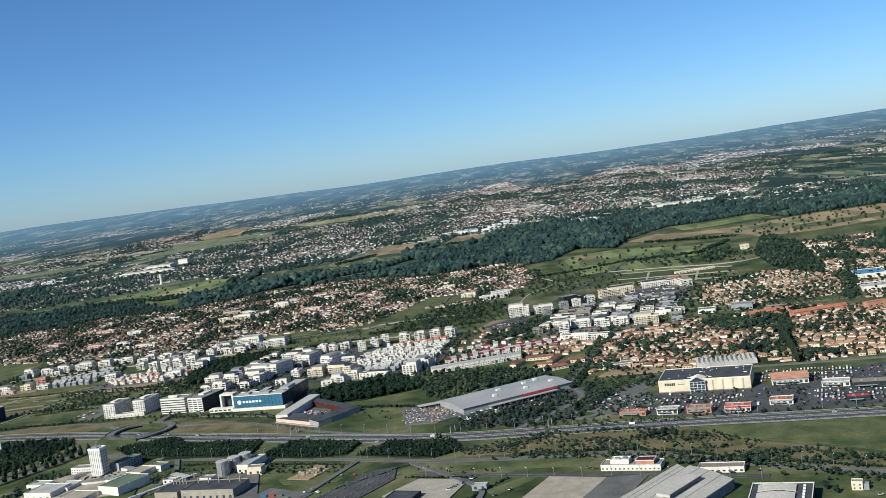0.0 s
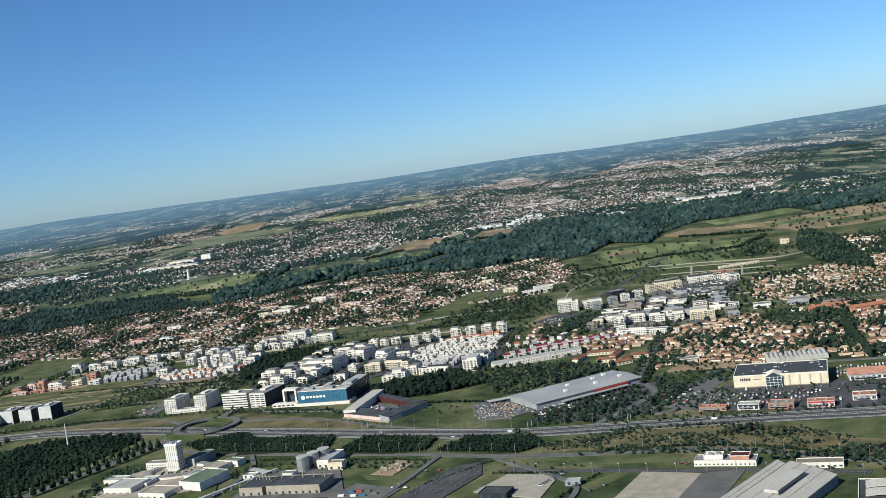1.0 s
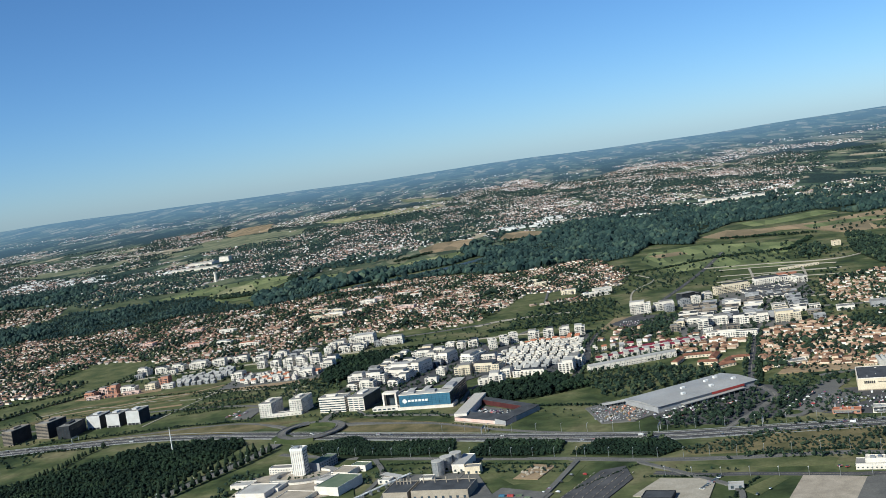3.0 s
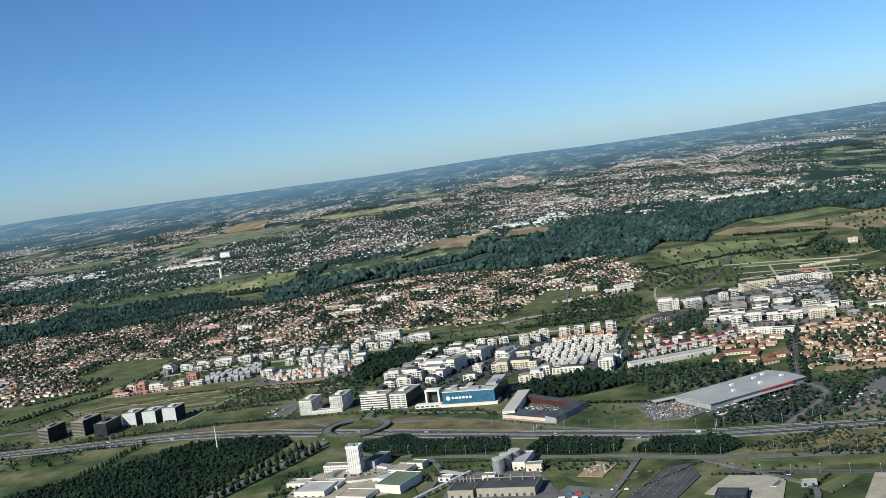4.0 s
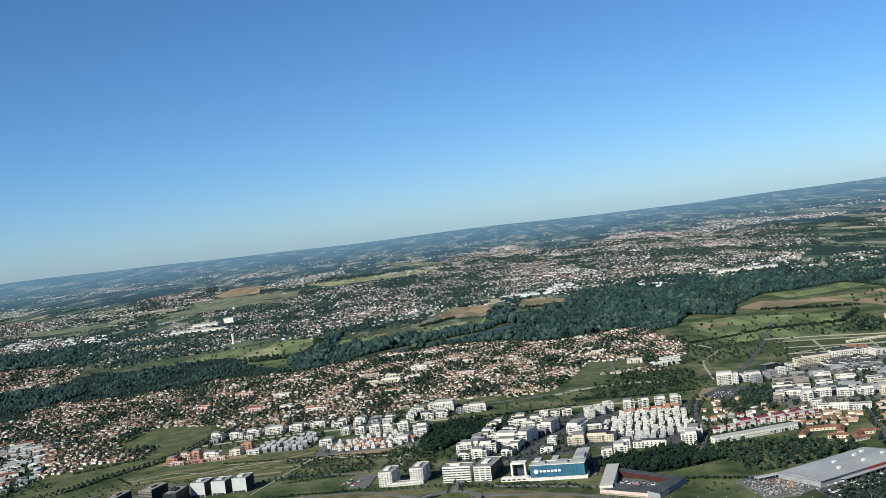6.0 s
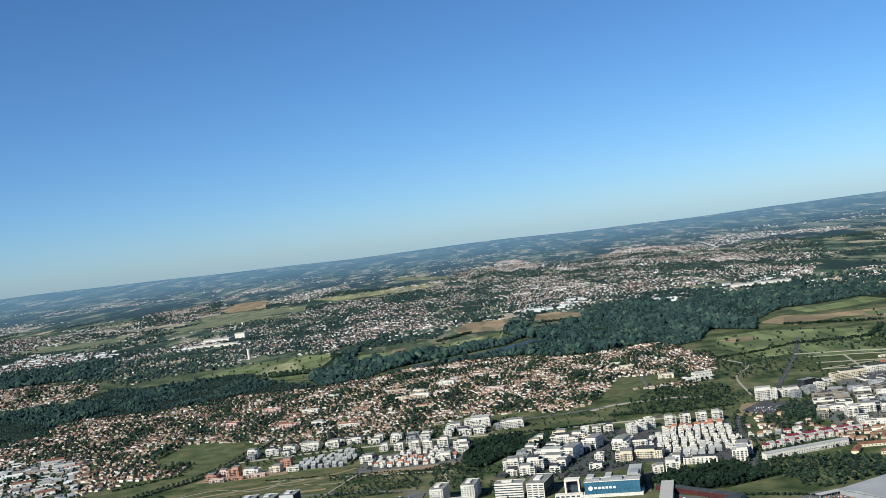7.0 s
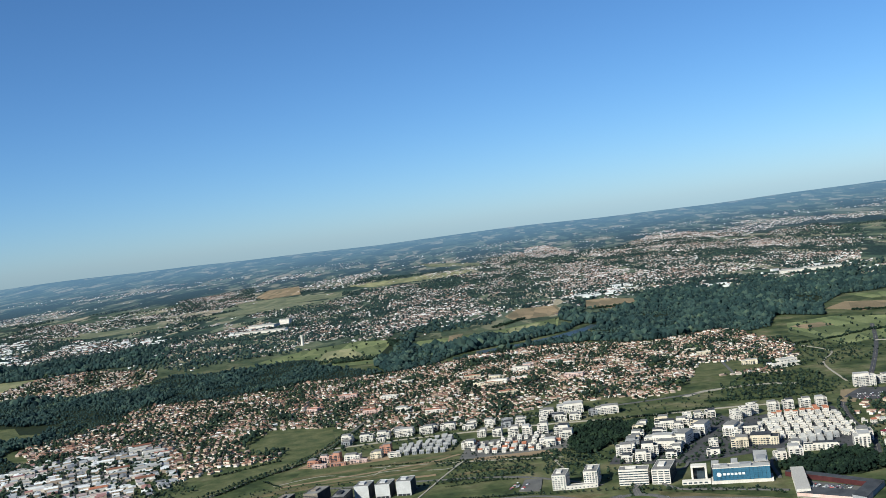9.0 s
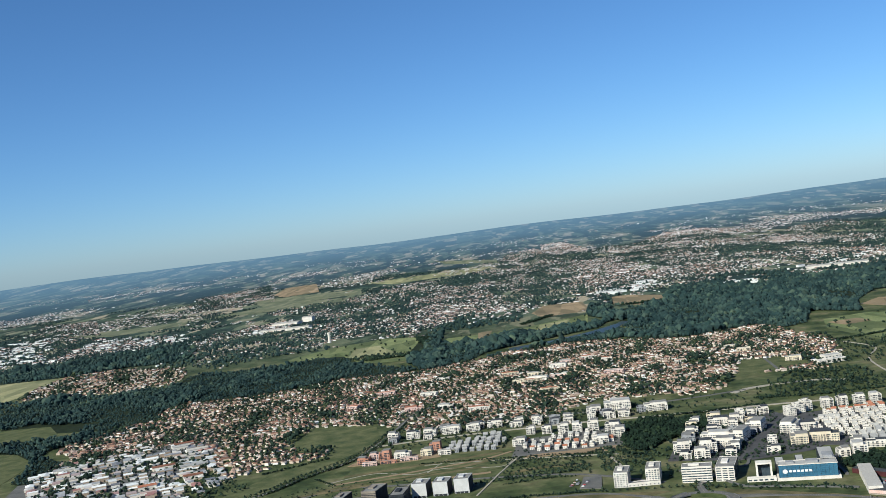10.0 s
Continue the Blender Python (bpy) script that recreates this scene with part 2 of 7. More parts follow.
def land_material(name, glow=False):
    """Grass near by; farther out a patchwork of narrow fields, pasture and woods. The last distance has haze painted
    in, as blue glow and flattened tones.
    """
    m, nt, b = nodes(name, 0.9)
    b.inputs["Specular IOR Level"].default_value = 0.1
    g = nt.nodes.new("ShaderNodeNewGeometry")

    def scaled(sx, sy, rz):
        q = nt.nodes.new("ShaderNodeMapping")
        q.inputs["Rotation"].default_value, q.inputs["Scale"].default_value = (0, 0, radians(rz)), (sx, sy, 0.0)
        nt.links.new(g.outputs["Position"], q.inputs["Vector"])
        return q.outputs[0]

    def cells(vec, scale):
        v = nt.nodes.new("ShaderNodeTexVoronoi")
        v.inputs["Scale"].default_value = scale
        nt.links.new(vec, v.inputs["Vector"])
        sep = nt.nodes.new("ShaderNodeSeparateColor")
        nt.links.new(v.outputs["Color"], sep.inputs[0])
        return sep.outputs[0]

    tones = [(0.0, (0.03, 0.052, 0.04)), (0.2, (0.06, 0.088, 0.06)), (0.38, (0.1, 0.128, 0.085)), (0.55, (0.16, 0.18, 0.115)), (0.7, (0.25, 0.24, 0.165)), (0.83, (0.38, 0.33, 0.235)), (0.91, (0.07, 0.1, 0.065))]
    fields = ramp(nt, cells(scaled(0.0125, 0.0052, -14), 1.6), tones)
    strips = ramp(nt, cells(scaled(0.026, 0.0062, 22), 1.5), tones)
    for c in (fields, strips):
        c.node.color_ramp.interpolation = "CONSTANT"
    which = ramp(nt, noise_tex(nt, 0.0035, 2), [(0.47, (0, 0, 0)), (0.5, (1, 1, 1))])
    fields = mix(nt, fields, strips, which)
    hedges = ramp(nt, noise_tex(nt, 1.0, 6, scaled(0.012, 0.0042, 6), 0.65), [(0.545, (0, 0, 0)), (0.56, (1, 1, 1))])
    woods = ramp(nt, noise_tex(nt, 1.0, 7, scaled(0.0058, 0.0019, -4), 0.62), [(0.545, (0, 0, 0)), (0.56, (1, 1, 1))])
    speck = ramp(nt, noise_tex(nt, 0.13, 4, None, 0.75), [(0.4, (0.014, 0.027, 0.024)), (0.62, (0.042, 0.066, 0.052))])
    far = mix(nt, mix(nt, fields, speck, hedges), speck, woods)
    near = ramp(nt, noise_tex(nt, 0.035, 6), [(0.32, (0.028, 0.042, 0.018)), (0.44, (0.06, 0.078, 0.031)), (0.54, (0.102, 0.114, 0.05)), (0.68, (0.175, 0.16, 0.088))])
    dist = nt.nodes.new("ShaderNodeSeparateXYZ")
    nt.links.new(g.outputs["Position"], dist.inputs[0])
    step = nt.nodes.new("ShaderNodeMapRange")
    step.inputs[1].default_value, step.inputs[2].default_value = 1150, 1500
    nt.links.new(dist.outputs[1], step.inputs[0])
    base = mix(nt, near, far, step.outputs[0])
    grain = ramp(nt, noise_tex(nt, 0.16, 5, None, 0.7), [(0.3, (0.48, 0.48, 0.48)), (0.7, (1.02, 1.02, 1.02))])
    nt.links.new(mix(nt, base, grain, 1.0, "MULTIPLY"), b.inputs["Base Color"])
    # painted haze: blue emission and an even blue-grey both grow with distance
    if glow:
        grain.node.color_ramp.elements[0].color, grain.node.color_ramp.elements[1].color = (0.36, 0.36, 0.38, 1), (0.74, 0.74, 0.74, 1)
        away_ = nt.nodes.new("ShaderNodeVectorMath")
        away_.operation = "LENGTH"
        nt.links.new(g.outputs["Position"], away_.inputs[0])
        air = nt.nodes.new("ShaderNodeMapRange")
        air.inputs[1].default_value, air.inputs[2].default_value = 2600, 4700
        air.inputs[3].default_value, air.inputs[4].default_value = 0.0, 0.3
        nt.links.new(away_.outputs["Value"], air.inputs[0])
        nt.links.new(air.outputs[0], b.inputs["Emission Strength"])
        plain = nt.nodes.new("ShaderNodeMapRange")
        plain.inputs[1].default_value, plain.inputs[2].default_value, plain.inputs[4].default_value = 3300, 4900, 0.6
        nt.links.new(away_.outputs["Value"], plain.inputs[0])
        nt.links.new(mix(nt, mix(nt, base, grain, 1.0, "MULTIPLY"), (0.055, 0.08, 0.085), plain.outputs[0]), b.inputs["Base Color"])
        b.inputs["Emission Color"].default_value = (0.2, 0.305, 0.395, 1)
    return m


M["land"] = land_material("land")
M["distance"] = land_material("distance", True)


# ---------------------------------------------------------------- helpers for shapes
rng = np.random.default_rng(7)


def rise(x, y):
    """Height of the land: a flat plain that climbs gently and smoothly to far low hills."""
    x, y = np.asarray(x, float), np.asarray(y, float)
    r, a = np.hypot(x, y), np.arctan2(x, y)
    u = np.clip((r - 1500) / 3400, 0, None)
    far = np.clip((r - 3900) / 800, 0, 1) ** 2
    ridge = 13 * np.exp(-((a + 0.40) / 0.11) ** 2) + 16 / (1 + np.exp(-(a - 0.27) / 0.05)) + 5 * np.exp(-((a + 0.02) / 0.05) ** 2) + 1.6 * np.sin(23 * a + 1) + 0.9 * np.sin(57 * a)
    return 84 * u ** 2 + far * ridge


def mesh_object(name, verts, faces, mats, parent=None, index=None, smooth=False):
    me = bpy.data.meshes.new(name)
    me.from_pydata([tuple(v) for v in verts], [], [tuple(f) for f in faces])
    for m in mats if isinstance(mats, (list, tuple)) else [mats]:
        me.materials.append(m)
    if index is not None:
        me.polygons.foreach_set("material_index", np.asarray(index, np.int32))
    if smooth:
        me.polygons.foreach_set("use_smooth", np.ones(len(me.polygons), bool))
    me.update()
    ob = new(name, me)
    if parent is not None:
        ob.parent = parent
    return ob


def part(name, shape, material, parent, label="", smooth=False):
    ob = mesh_object(name, shape[0], shape[1], material, parent, None, smooth)
    if label:
        ob["label"] = label
    return ob


def share(name, data, parent, loc, rz=0.0, scale=(1, 1, 1)):
    """Another piece on the same mesh."""
    o = new(name, data)
    o.parent = parent
    o.location, o.rotation_euler, o.scale = loc, (0, 0, rz), scale
    return o


def thing(name, x, y, rot, label, category, group="", z=None):
    e = new(name)
    e.empty_display_size = 1
    e.location, e.rotation_euler = (x, y, float(rise(x, y)) if z is None else z), (0, 0, radians(rot))
    return tagged(e, label, category, group)


def box(x0, y0, z0, x1, y1, z1):
    v = [(x0, y0, z0), (x1, y0, z0), (x1, y1, z0), (x0, y1, z0), (x0, y0, z1), (x1, y0, z1), (x1, y1, z1), (x0, y1, z1)]
    return v, [(0, 3, 2, 1), (4, 5, 6, 7), (0, 1, 5, 4), (1, 2, 6, 5), (2, 3, 7, 6), (3, 0, 4, 7)]


def joined(*shapes):
    v, f = [], []
    for sv, sf in shapes:
        n = len(v)
        v += list(sv)
        f += [tuple(i + n for i in q) for q in sf]
    return v, f


def prism(pts, z0, z1):
    n = len(pts)
    v = [(x, y, z0) for x, y in pts] + [(x, y, z1) for x, y in pts]
    return v, [tuple(range(n - 1, -1, -1)), tuple(range(n, 2 * n))] + [(i, (i + 1) % n, n + (i + 1) % n, n + i) for i in range(n)]


def drum(r, z0, z1, n=16, cx=0.0, cy=0.0, r1=None):
    r1 = r if r1 is None else r1
    a = [2 * math.pi * i / n for i in range(n)]
    v = [(cx + r * math.cos(q), cy + r * math.sin(q), z0) for q in a] + [(cx + r1 * math.cos(q), cy + r1 * math.sin(q), z1) for q in a]
    return v, [tuple(range(n - 1, -1, -1)), tuple(range(n, 2 * n))] + [(i, (i + 1) % n, n + (i + 1) % n, n + i) for i in range(n)]


def parapet(w, d, z, t, h, x0=0.0, y0=0.0):
    return joined(box(x0, y0, z, x0 + w, y0 + t, z + h), box(x0, y0 + d - t, z, x0 + w, y0 + d, z + h),
                  box(x0, y0 + t, z, x0 + t, y0 + d - t, z + h), box(x0 + w - t, y0 + t, z, x0 + w, y0 + d - t, z + h))


def gable(w, d, h, r, over=0.25, hip=0.0):
    """A pitched roof over a w x d plan with its ridge along x."""
    x0, y0, x1, y1 = -over, -over, w + over, d + over
    v = [(x0, y0, h), (x1, y0, h), (x1, y1, h), (x0, y1, h), (x0 + hip, d / 2, h + r), (x1 - hip, d / 2, h + r)]
    return v, [(0, 1, 5, 4), (2, 3, 4, 5), (1, 2, 5), (3, 0, 4), (0, 3, 2, 1)]


def inside(poly, pts):
    x, y = pts[:, 0], pts[:, 1]
    res = np.zeros(len(pts), bool)
    for (ax, ay), (bx, by) in zip(poly, poly[1:] + poly[:1]):
        c = (ay > y) != (by > y)
        with np.errstate(divide="ignore", invalid="ignore"):
            res ^= c & (x < (bx - ax) * (y - ay) / (by - ay) + ax)
    return res


def spread(poly, step, rot=0.0, jitter=0.35):
    """Points of a shaken lattice inside a polygon."""
    p = np.array(poly, float)
    c, big = p.mean(0), np.hypot(*(p - p.mean(0)).T).max() + step
    k = np.arange(-big, big, step)
    g = np.stack(np.meshgrid(k, k), -1).reshape(-1, 2) + rng.uniform(-jitter, jitter, (len(k) ** 2, 2)) * step
    a = radians(rot)
    g = g @ np.array([[math.cos(a), math.sin(a)], [-math.sin(a), math.cos(a)]]) + c
    return g[inside(poly, g)]


def away(pts, lines, gap):
    """Only those points that keep a distance from all polylines."""
    ok = np.ones(len(pts), bool)
    for line in lines:
        for a, b in zip(line, line[1:]):
            a, b = np.array(a, float), np.array(b, float)
            t = np.clip(((pts - a) @ (b - a)) / ((b - a) @ (b - a)), 0, 1)
            ok &= np.hypot(*(pts - a - t[:, None] * (b - a)).T) > gap
    return pts[ok]


def outside(pts, polys):
    for p in polys:
        pts = pts[~inside(p, pts)]
    return pts


def many(name, shapes, pts, scale, mats, label, category, rot=None, index=None, z=None, smooth=False):
    """One mesh of kind stuff: at each point a copy of one of the shapes, turned and scaled."""
    n = len(pts)
    rot = rng.uniform(0, 6.283, n) if rot is None else np.broadcast_to(rot, n)
    scale = np.broadcast_to(np.asarray(scale, float).reshape(-1, 1) if np.ndim(scale) == 1 else scale, (n, 3))
    pick = rng.integers(0, len(shapes), n)
    z = rise(pts[:, 0], pts[:, 1]) if z is None else z
    vs, fs, ix, base = [], [], [], 0
    for k, (sv, sf) in enumerate(shapes):
        sel = np.where(pick == k)[0]
        v = np.array(sv, float)
        c, s = np.cos(rot[sel])[:, None], np.sin(rot[sel])[:, None]
        w = v[None] * scale[sel][:, None, :]
        out = np.empty_like(w)
        out[..., 0] = w[..., 0] * c - w[..., 1] * s + pts[sel, 0][:, None]
        out[..., 1] = w[..., 0] * s + w[..., 1] * c + pts[sel, 1][:, None]
        out[..., 2] = w[..., 2] + z[sel][:, None]
        vs.append(out.reshape(-1, 3))
        for j in range(len(sel)):
            o = base + j * len(v)
            fs += [tuple(i + o for i in q) for q in sf]
        if index is not None:
            ix += list(index[k]) * len(sel)
        base += len(sel) * len(v)
    ob = mesh_object(name, np.concatenate(vs), fs, mats, None, ix if index is not None else None, smooth)
    return tagged(ob, label, category, "", "stuff")


def ball(r, n, seed, flat=0.8, rough=0.25):
    """A lumpy clump of foliage."""
    bm = bmesh.new()
    bmesh.ops.create_icosphere(bm, subdivisions=n, radius=1)
    q = random.Random(seed)
    for v in bm.verts:
        v.co *= r * (1 + q.uniform(-rough, rough))
        v.co.z *= flat
    v, f = [tuple(p.co) for p in bm.verts], [tuple(p.index for p in g.verts) for g in bm.faces]
    bm.free()
    return v, f


def shell(w, d, h):
    """Four walls of a far small house, open under its roof."""
    v = [(-w / 2, -d / 2, -0.3), (w / 2, -d / 2, -0.3), (w / 2, d / 2, -0.3), (-w / 2, d / 2, -0.3), (-w / 2, -d / 2, h), (w / 2, -d / 2, h), (w / 2, d / 2, h), (-w / 2, d / 2, h)]
    return v, [(0, 1, 5, 4), (1, 2, 6, 5), (2, 3, 7, 6), (3, 0, 4, 7)]


def lid(w, d, h, r, over, hip=0.0):
    v, f = gable(w, d, h, r, over, hip)
    return [(x - w / 2, y - d / 2, z) for x, y, z in v], f[:4]


def moved(shape, dx, dy, dz):
    return [(x + dx, y + dy, z + dz) for x, y, z in shape[0]], shape[1]


def crown(seed, clumps, n=1, tall=1.0):
    """A crown of about unit radius round (0, 0, 1), made of clumps."""
    q = random.Random(seed)
    out = [moved(ball(0.62, n, seed), 0, 0, 1.0 * tall)]
    for i in range(clumps):
        a, h = q.uniform(0, 6.28), q.uniform(0.45, 1.55)
        d = q.uniform(0.35, 0.62) * (1.25 - abs(h - 0.9))
        out.append(moved(ball(q.uniform(0.3, 0.48), n, seed * 31 + i), d * math.cos(a), d * math.sin(a), h * tall))
    return joined(*out)


def trunk(seed, h=0.75):
    q = random.Random(seed)
    out = [drum(0.09, -0.02, h, 6, r1=0.055)]
    for i in range(3):
        a = q.uniform(0, 6.28)
        dx, dy = 0.4 * math.cos(a), 0.4 * math.sin(a)
        v = [(0.03, 0, h * 0.8), (-0.02, 0.03, h * 0.8), (-0.02, -0.03, h * 0.8), (dx, dy, h * 1.5)]
        out.append((v, [(0, 1, 3), (1, 2, 3), (2, 0, 3)]))
    return joined(*out)


def strip(line, half, z, offset=0.0):
    """A flat band along a line."""
    p = np.array(line, float)
    d = np.gradient(p, axis=0)
    d /= np.hypot(*d.T)[:, None]
    nrm = np.stack([-d[:, 1], d[:, 0]], 1)
    a, b = p + nrm * (offset + half), p + nrm * (offset - half)
    zz = np.broadcast_to(z, len(p))
    v = [(*q, h) for q, h in zip(a, zz)] + [(*q, h) for q, h in zip(b, zz)]
    n = len(p)
    return v, [(i, n + i, n + i + 1, i + 1) for i in range(n - 1)]


def slab(line, half, z0, z1, offset=0.0):
    """A thick band along a line, a real step high."""
    top = strip(line, half, z1, offset)
    n = len(line)
    bot = [(x, y, z0) for x, y, _ in top[0]]
    v = top[0] + bot
    f = list(top[1])
    for i in range(n - 1):
        f += [(i, i + 1, 2 * n + i + 1, 2 * n + i), (n + i + 1, n + i, 3 * n + i, 3 * n + i + 1)]
    f += [(0, 2 * n, 3 * n, n), (n - 1, 2 * n - 1, 4 * n - 1, 3 * n - 1)]
    return v, f


def smooth_line(pts, n=6):
    """A Catmull-Rom curve through the points."""
    p = [np.array(q, float) for q in pts]
    p = [2 * p[0] - p[1]] + p + [2 * p[-1] - p[-2]]
    out = []
    for a, b, c, d in zip(p, p[1:], p[2:], p[3:]):
        for i in range(n):
            t = i / n
            out.append(0.5 * (2 * b + (c - a) * t + (2 * a - 5 * b + 4 * c - d) * t * t + (3 * b - a - 3 * c + d) * t ** 3))
    out.append(p[-2])
    return [tuple(q) for q in out]


LAYER = [0.0]


def layer(z):
    """Each sheet lies a little above the last, so that no two share a plane."""
    LAYER[0] += 0.004
    return z + LAYER[0]


def road(name, line, half, material, label, z=0.12, kind="structure"):
    ob = mesh_object(name, *slab(line, half, -0.1, layer(z)), material)
    return tagged(ob, label, "road", "", kind)


def plot(name, poly, material, label, category, z=0.05):
    """A patch of ground cover, a thin layer with its own edge."""
    v, f = prism(poly, -0.1, layer(z))
    return tagged(mesh_object(name, v, f, material), label, category, "", "structure")


# ---------------------------------------------------------------- the land
def land(name, radii, material, label, category, turns=180):
    v = [(r * math.sin(2 * math.pi * k / turns), r * math.cos(2 * math.pi * k / turns), 0.0) for r in radii for k in range(turns)]
    z = rise([p[0] for p in v], [p[1] for p in v])
    v = [(x, y, float(h)) for (x, y, _), h in zip(v, z)]
    f = [(i * turns + k, i * turns + (k + 1) % turns, (i + 1) * turns + (k + 1) % turns, (i + 1) * turns + k) for i in range(len(radii) - 1) for k in range(turns)]
    if radii[0] < 50:
        f.append(tuple(range(turns)))
    return tagged(mesh_object(name, v, f, material), label, category, "", "structure")


land("ground", [20, 500, 1000, 1500] + list(range(1600, 2901, 100)), M["land"], "wide river plain of grass, fields and dark woods", "ground", 360)
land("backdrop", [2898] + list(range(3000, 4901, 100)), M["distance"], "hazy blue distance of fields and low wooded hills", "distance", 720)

# ---------------------------------------------------------------- roads
HIGHWAY = smooth_line([(-420, 522), (-330, 518), (-264, 514), (-201, 510), (-147, 505), (-98, 489), (-51, 468), (-3, 446), (45, 424), (90, 406), (139, 396), (183, 388), (222, 379), (253, 372), (330, 352), (420, 326)])
AVENUE_SW = smooth_line([(-72, 461), (-79, 446), (-89, 427), (-99, 412), (-108, 395), (-130, 360)])
AVENUE_N = smooth_line([(-56, 493), (-55, 509), (-47, 522), (-31, 544), (-21, 559), (-1, 598), (21, 644), (38, 672), (56, 699)])
SLIP_N = smooth_line([(-201, 514), (-173, 516), (-129, 518), (-100, 513), (-80, 497), (-74, 489)])
SLIP_E = smooth_line([(-48, 484), (-28, 480), (0, 468), (30, 444), (60, 425), (90, 412)])
ROAD_R = smooth_line([(60, 388), (90, 375), (120, 366), (140, 362), (159, 357), (177, 347), (193, 334), (208, 324), (232, 309), (280, 275)])
ROAD_R2 = smooth_line([(88, 360), (104, 352), (120, 347), (146, 337), (166, 331), (200, 316)])
ROAD_L = smooth_line([(-66, 444), (-34, 426), (2, 411), (48, 393), (64, 387)])
ROAD_G = smooth_line([(144, 464), (154, 508), (167, 560), (176, 592), (190, 640), (206, 690)])
ROAD_K = smooth_line([(66, 520), (76, 556), (81, 601), (90, 643), (102, 668), (122, 696), (156, 774), (196, 878), (230, 981)])
ROAD_W = smooth_line([(-330, 545), (-288, 590), (-270, 620), (-244, 655), (-228, 720), (-219, 776), (-205, 814)])
ROAD_D = smooth_line([(-300, 545), (-246, 580), (-209, 576), (-158, 570), (-110, 556), (-70, 522)])
ROAD_P = smooth_line([(120, 402), (140, 428), (150, 446), (148, 464)])
LINES = [HIGHWAY, AVENUE_SW, AVENUE_N, SLIP_N, SLIP_E, ROAD_R, ROAD_R2, ROAD_L, ROAD_G, ROAD_K, ROAD_W, ROAD_D, ROAD_P]

RC, RING_Z = (-59.5, 480.0), 1.1
hw = tagged(mesh_object("road", *slab(HIGHWAY, 5.6, -0.1, 0.05), M["shoulder"]), "grey dual carriageway with pale hard shoulders across the plain", "highway", "", "structure")
for off, nm in ((-2.75, "carriageway"), (2.75, "carriageway")):
    part(nm, slab(HIGHWAY, 1.75, 0.0, 0.08, off), M["asphalt"], hw, "dark worn asphalt carriageway")
part("median_barrier", slab(HIGHWAY, 0.3, 0.0, 0.26), M["old_asphalt"], hw, "grey concrete median barrier")
for off in (-6.0, 6.0):
    part("guard_rail", slab(HIGHWAY, 0.05, 0.1, 0.3, off), M["steel"], hw, "grey steel guard rail")
for off in (-4.42, -1.08, 1.08, 4.42):
    part("edge_line", strip(HIGHWAY, 0.09, 0.1, off), M["paint_white"], hw, "white painted edge line")
for line, half, mat, lab in ((AVENUE_SW, 2.9, "old_asphalt", "grey avenue leading to the roundabout between rows of trees"), (AVENUE_N, 1.7, "old_asphalt", "straight avenue through the new white district"),
                             (SLIP_N, 1.3, "old_asphalt", "pale slip road beside the highway"), (SLIP_E, 1.3, "old_asphalt", "pale slip road curving off the roundabout"),
                             (ROAD_R, 2.0, "old_asphalt", "grey airport road with lamp posts"), (ROAD_R2, 1.6, "asphalt", "service road beside the apron"), (ROAD_L, 1.7, "old_asphalt", "straight service road along the plantations"),
                             (ROAD_G, 1.5, "asphalt", "narrow street lined with dark hedges"), (ROAD_K, 1.8, "asphalt", "tree-lined boulevard past the housing blocks"),
                             (ROAD_W, 1.4, "old_asphalt", "lane beside a long row of trees"), (ROAD_D, 1.3, "old_asphalt", "road behind the office cubes"), (ROAD_P, 1.5, "old_asphalt", "approach road of the retail park")):
    ramp_up = line is AVENUE_N or line is AVENUE_SW or line is SLIP_N or line is SLIP_E
    up = np.array([RING_Z * np.clip(1 - (math.hypot(x - RC[0], y - RC[1]) - 15) / 24, 0, 0.98) if ramp_up else 0.0 for x, y in line])
    r = road("road", line, half, M[mat], lab, 0.12 + up)
    part("centre_line", strip(line, 0.05, 0.14 + LAYER[0] + up), M["concrete"], r, "thin white centre line")

# interchange: a raised ring on earth banks, with two bridges over the carriageways
ring_line = [(RC[0] + 14.4 * math.cos(2 * math.pi * i / 48), RC[1] + 14.4 * math.sin(2 * math.pi * i / 48)) for i in range(49)]
ring = tagged(mesh_object("road", *slab(ring_line, 2.0, 0.8, RING_Z), M["old_asphalt"]), "raised roundabout bridging the highway on concrete piers", "roundabout", "", "structure")
for off in (-2.1, 2.1):
    for arc in (ring_line[14:28], ring_line[38:] + ring_line[1:4]):
        part("parapet_wall", slab(arc, 0.07, 0.7, RING_Z + 0.3, off), M["dark_sheet"], ring, "grey steel parapet")
part("lane_line", strip(ring_line, 0.05, RING_Z + 0.01), M["concrete"], ring, "white painted lane line")


def bank(line, top, foot, z):
    """An earth bank under a road, with sloping sides."""
    a, b = strip(line, top, z)[0], strip(line, foot, -0.1)[0]
    n = len(line)
    v = a + b
    f = [(i, n + i, n + i + 1, i + 1) for i in range(n - 1)]
    for i in range(n - 1):
        f += [(i, i + 1, 2 * n + i + 1, 2 * n + i), (n + i + 1, n + i, 3 * n + i, 3 * n + i + 1)]
    return v, f + [(0, 2 * n, 3 * n, n), (n - 1, 2 * n - 1, 4 * n - 1, 3 * n - 1)]


for a0, a1 in ((2, 15), (26, 39)):
    part("embankment", bank(ring_line[a0:a1], 2.2, 5.4, RING_Z - 0.02), M["lawn"], ring, "grassed embankment under the ring")
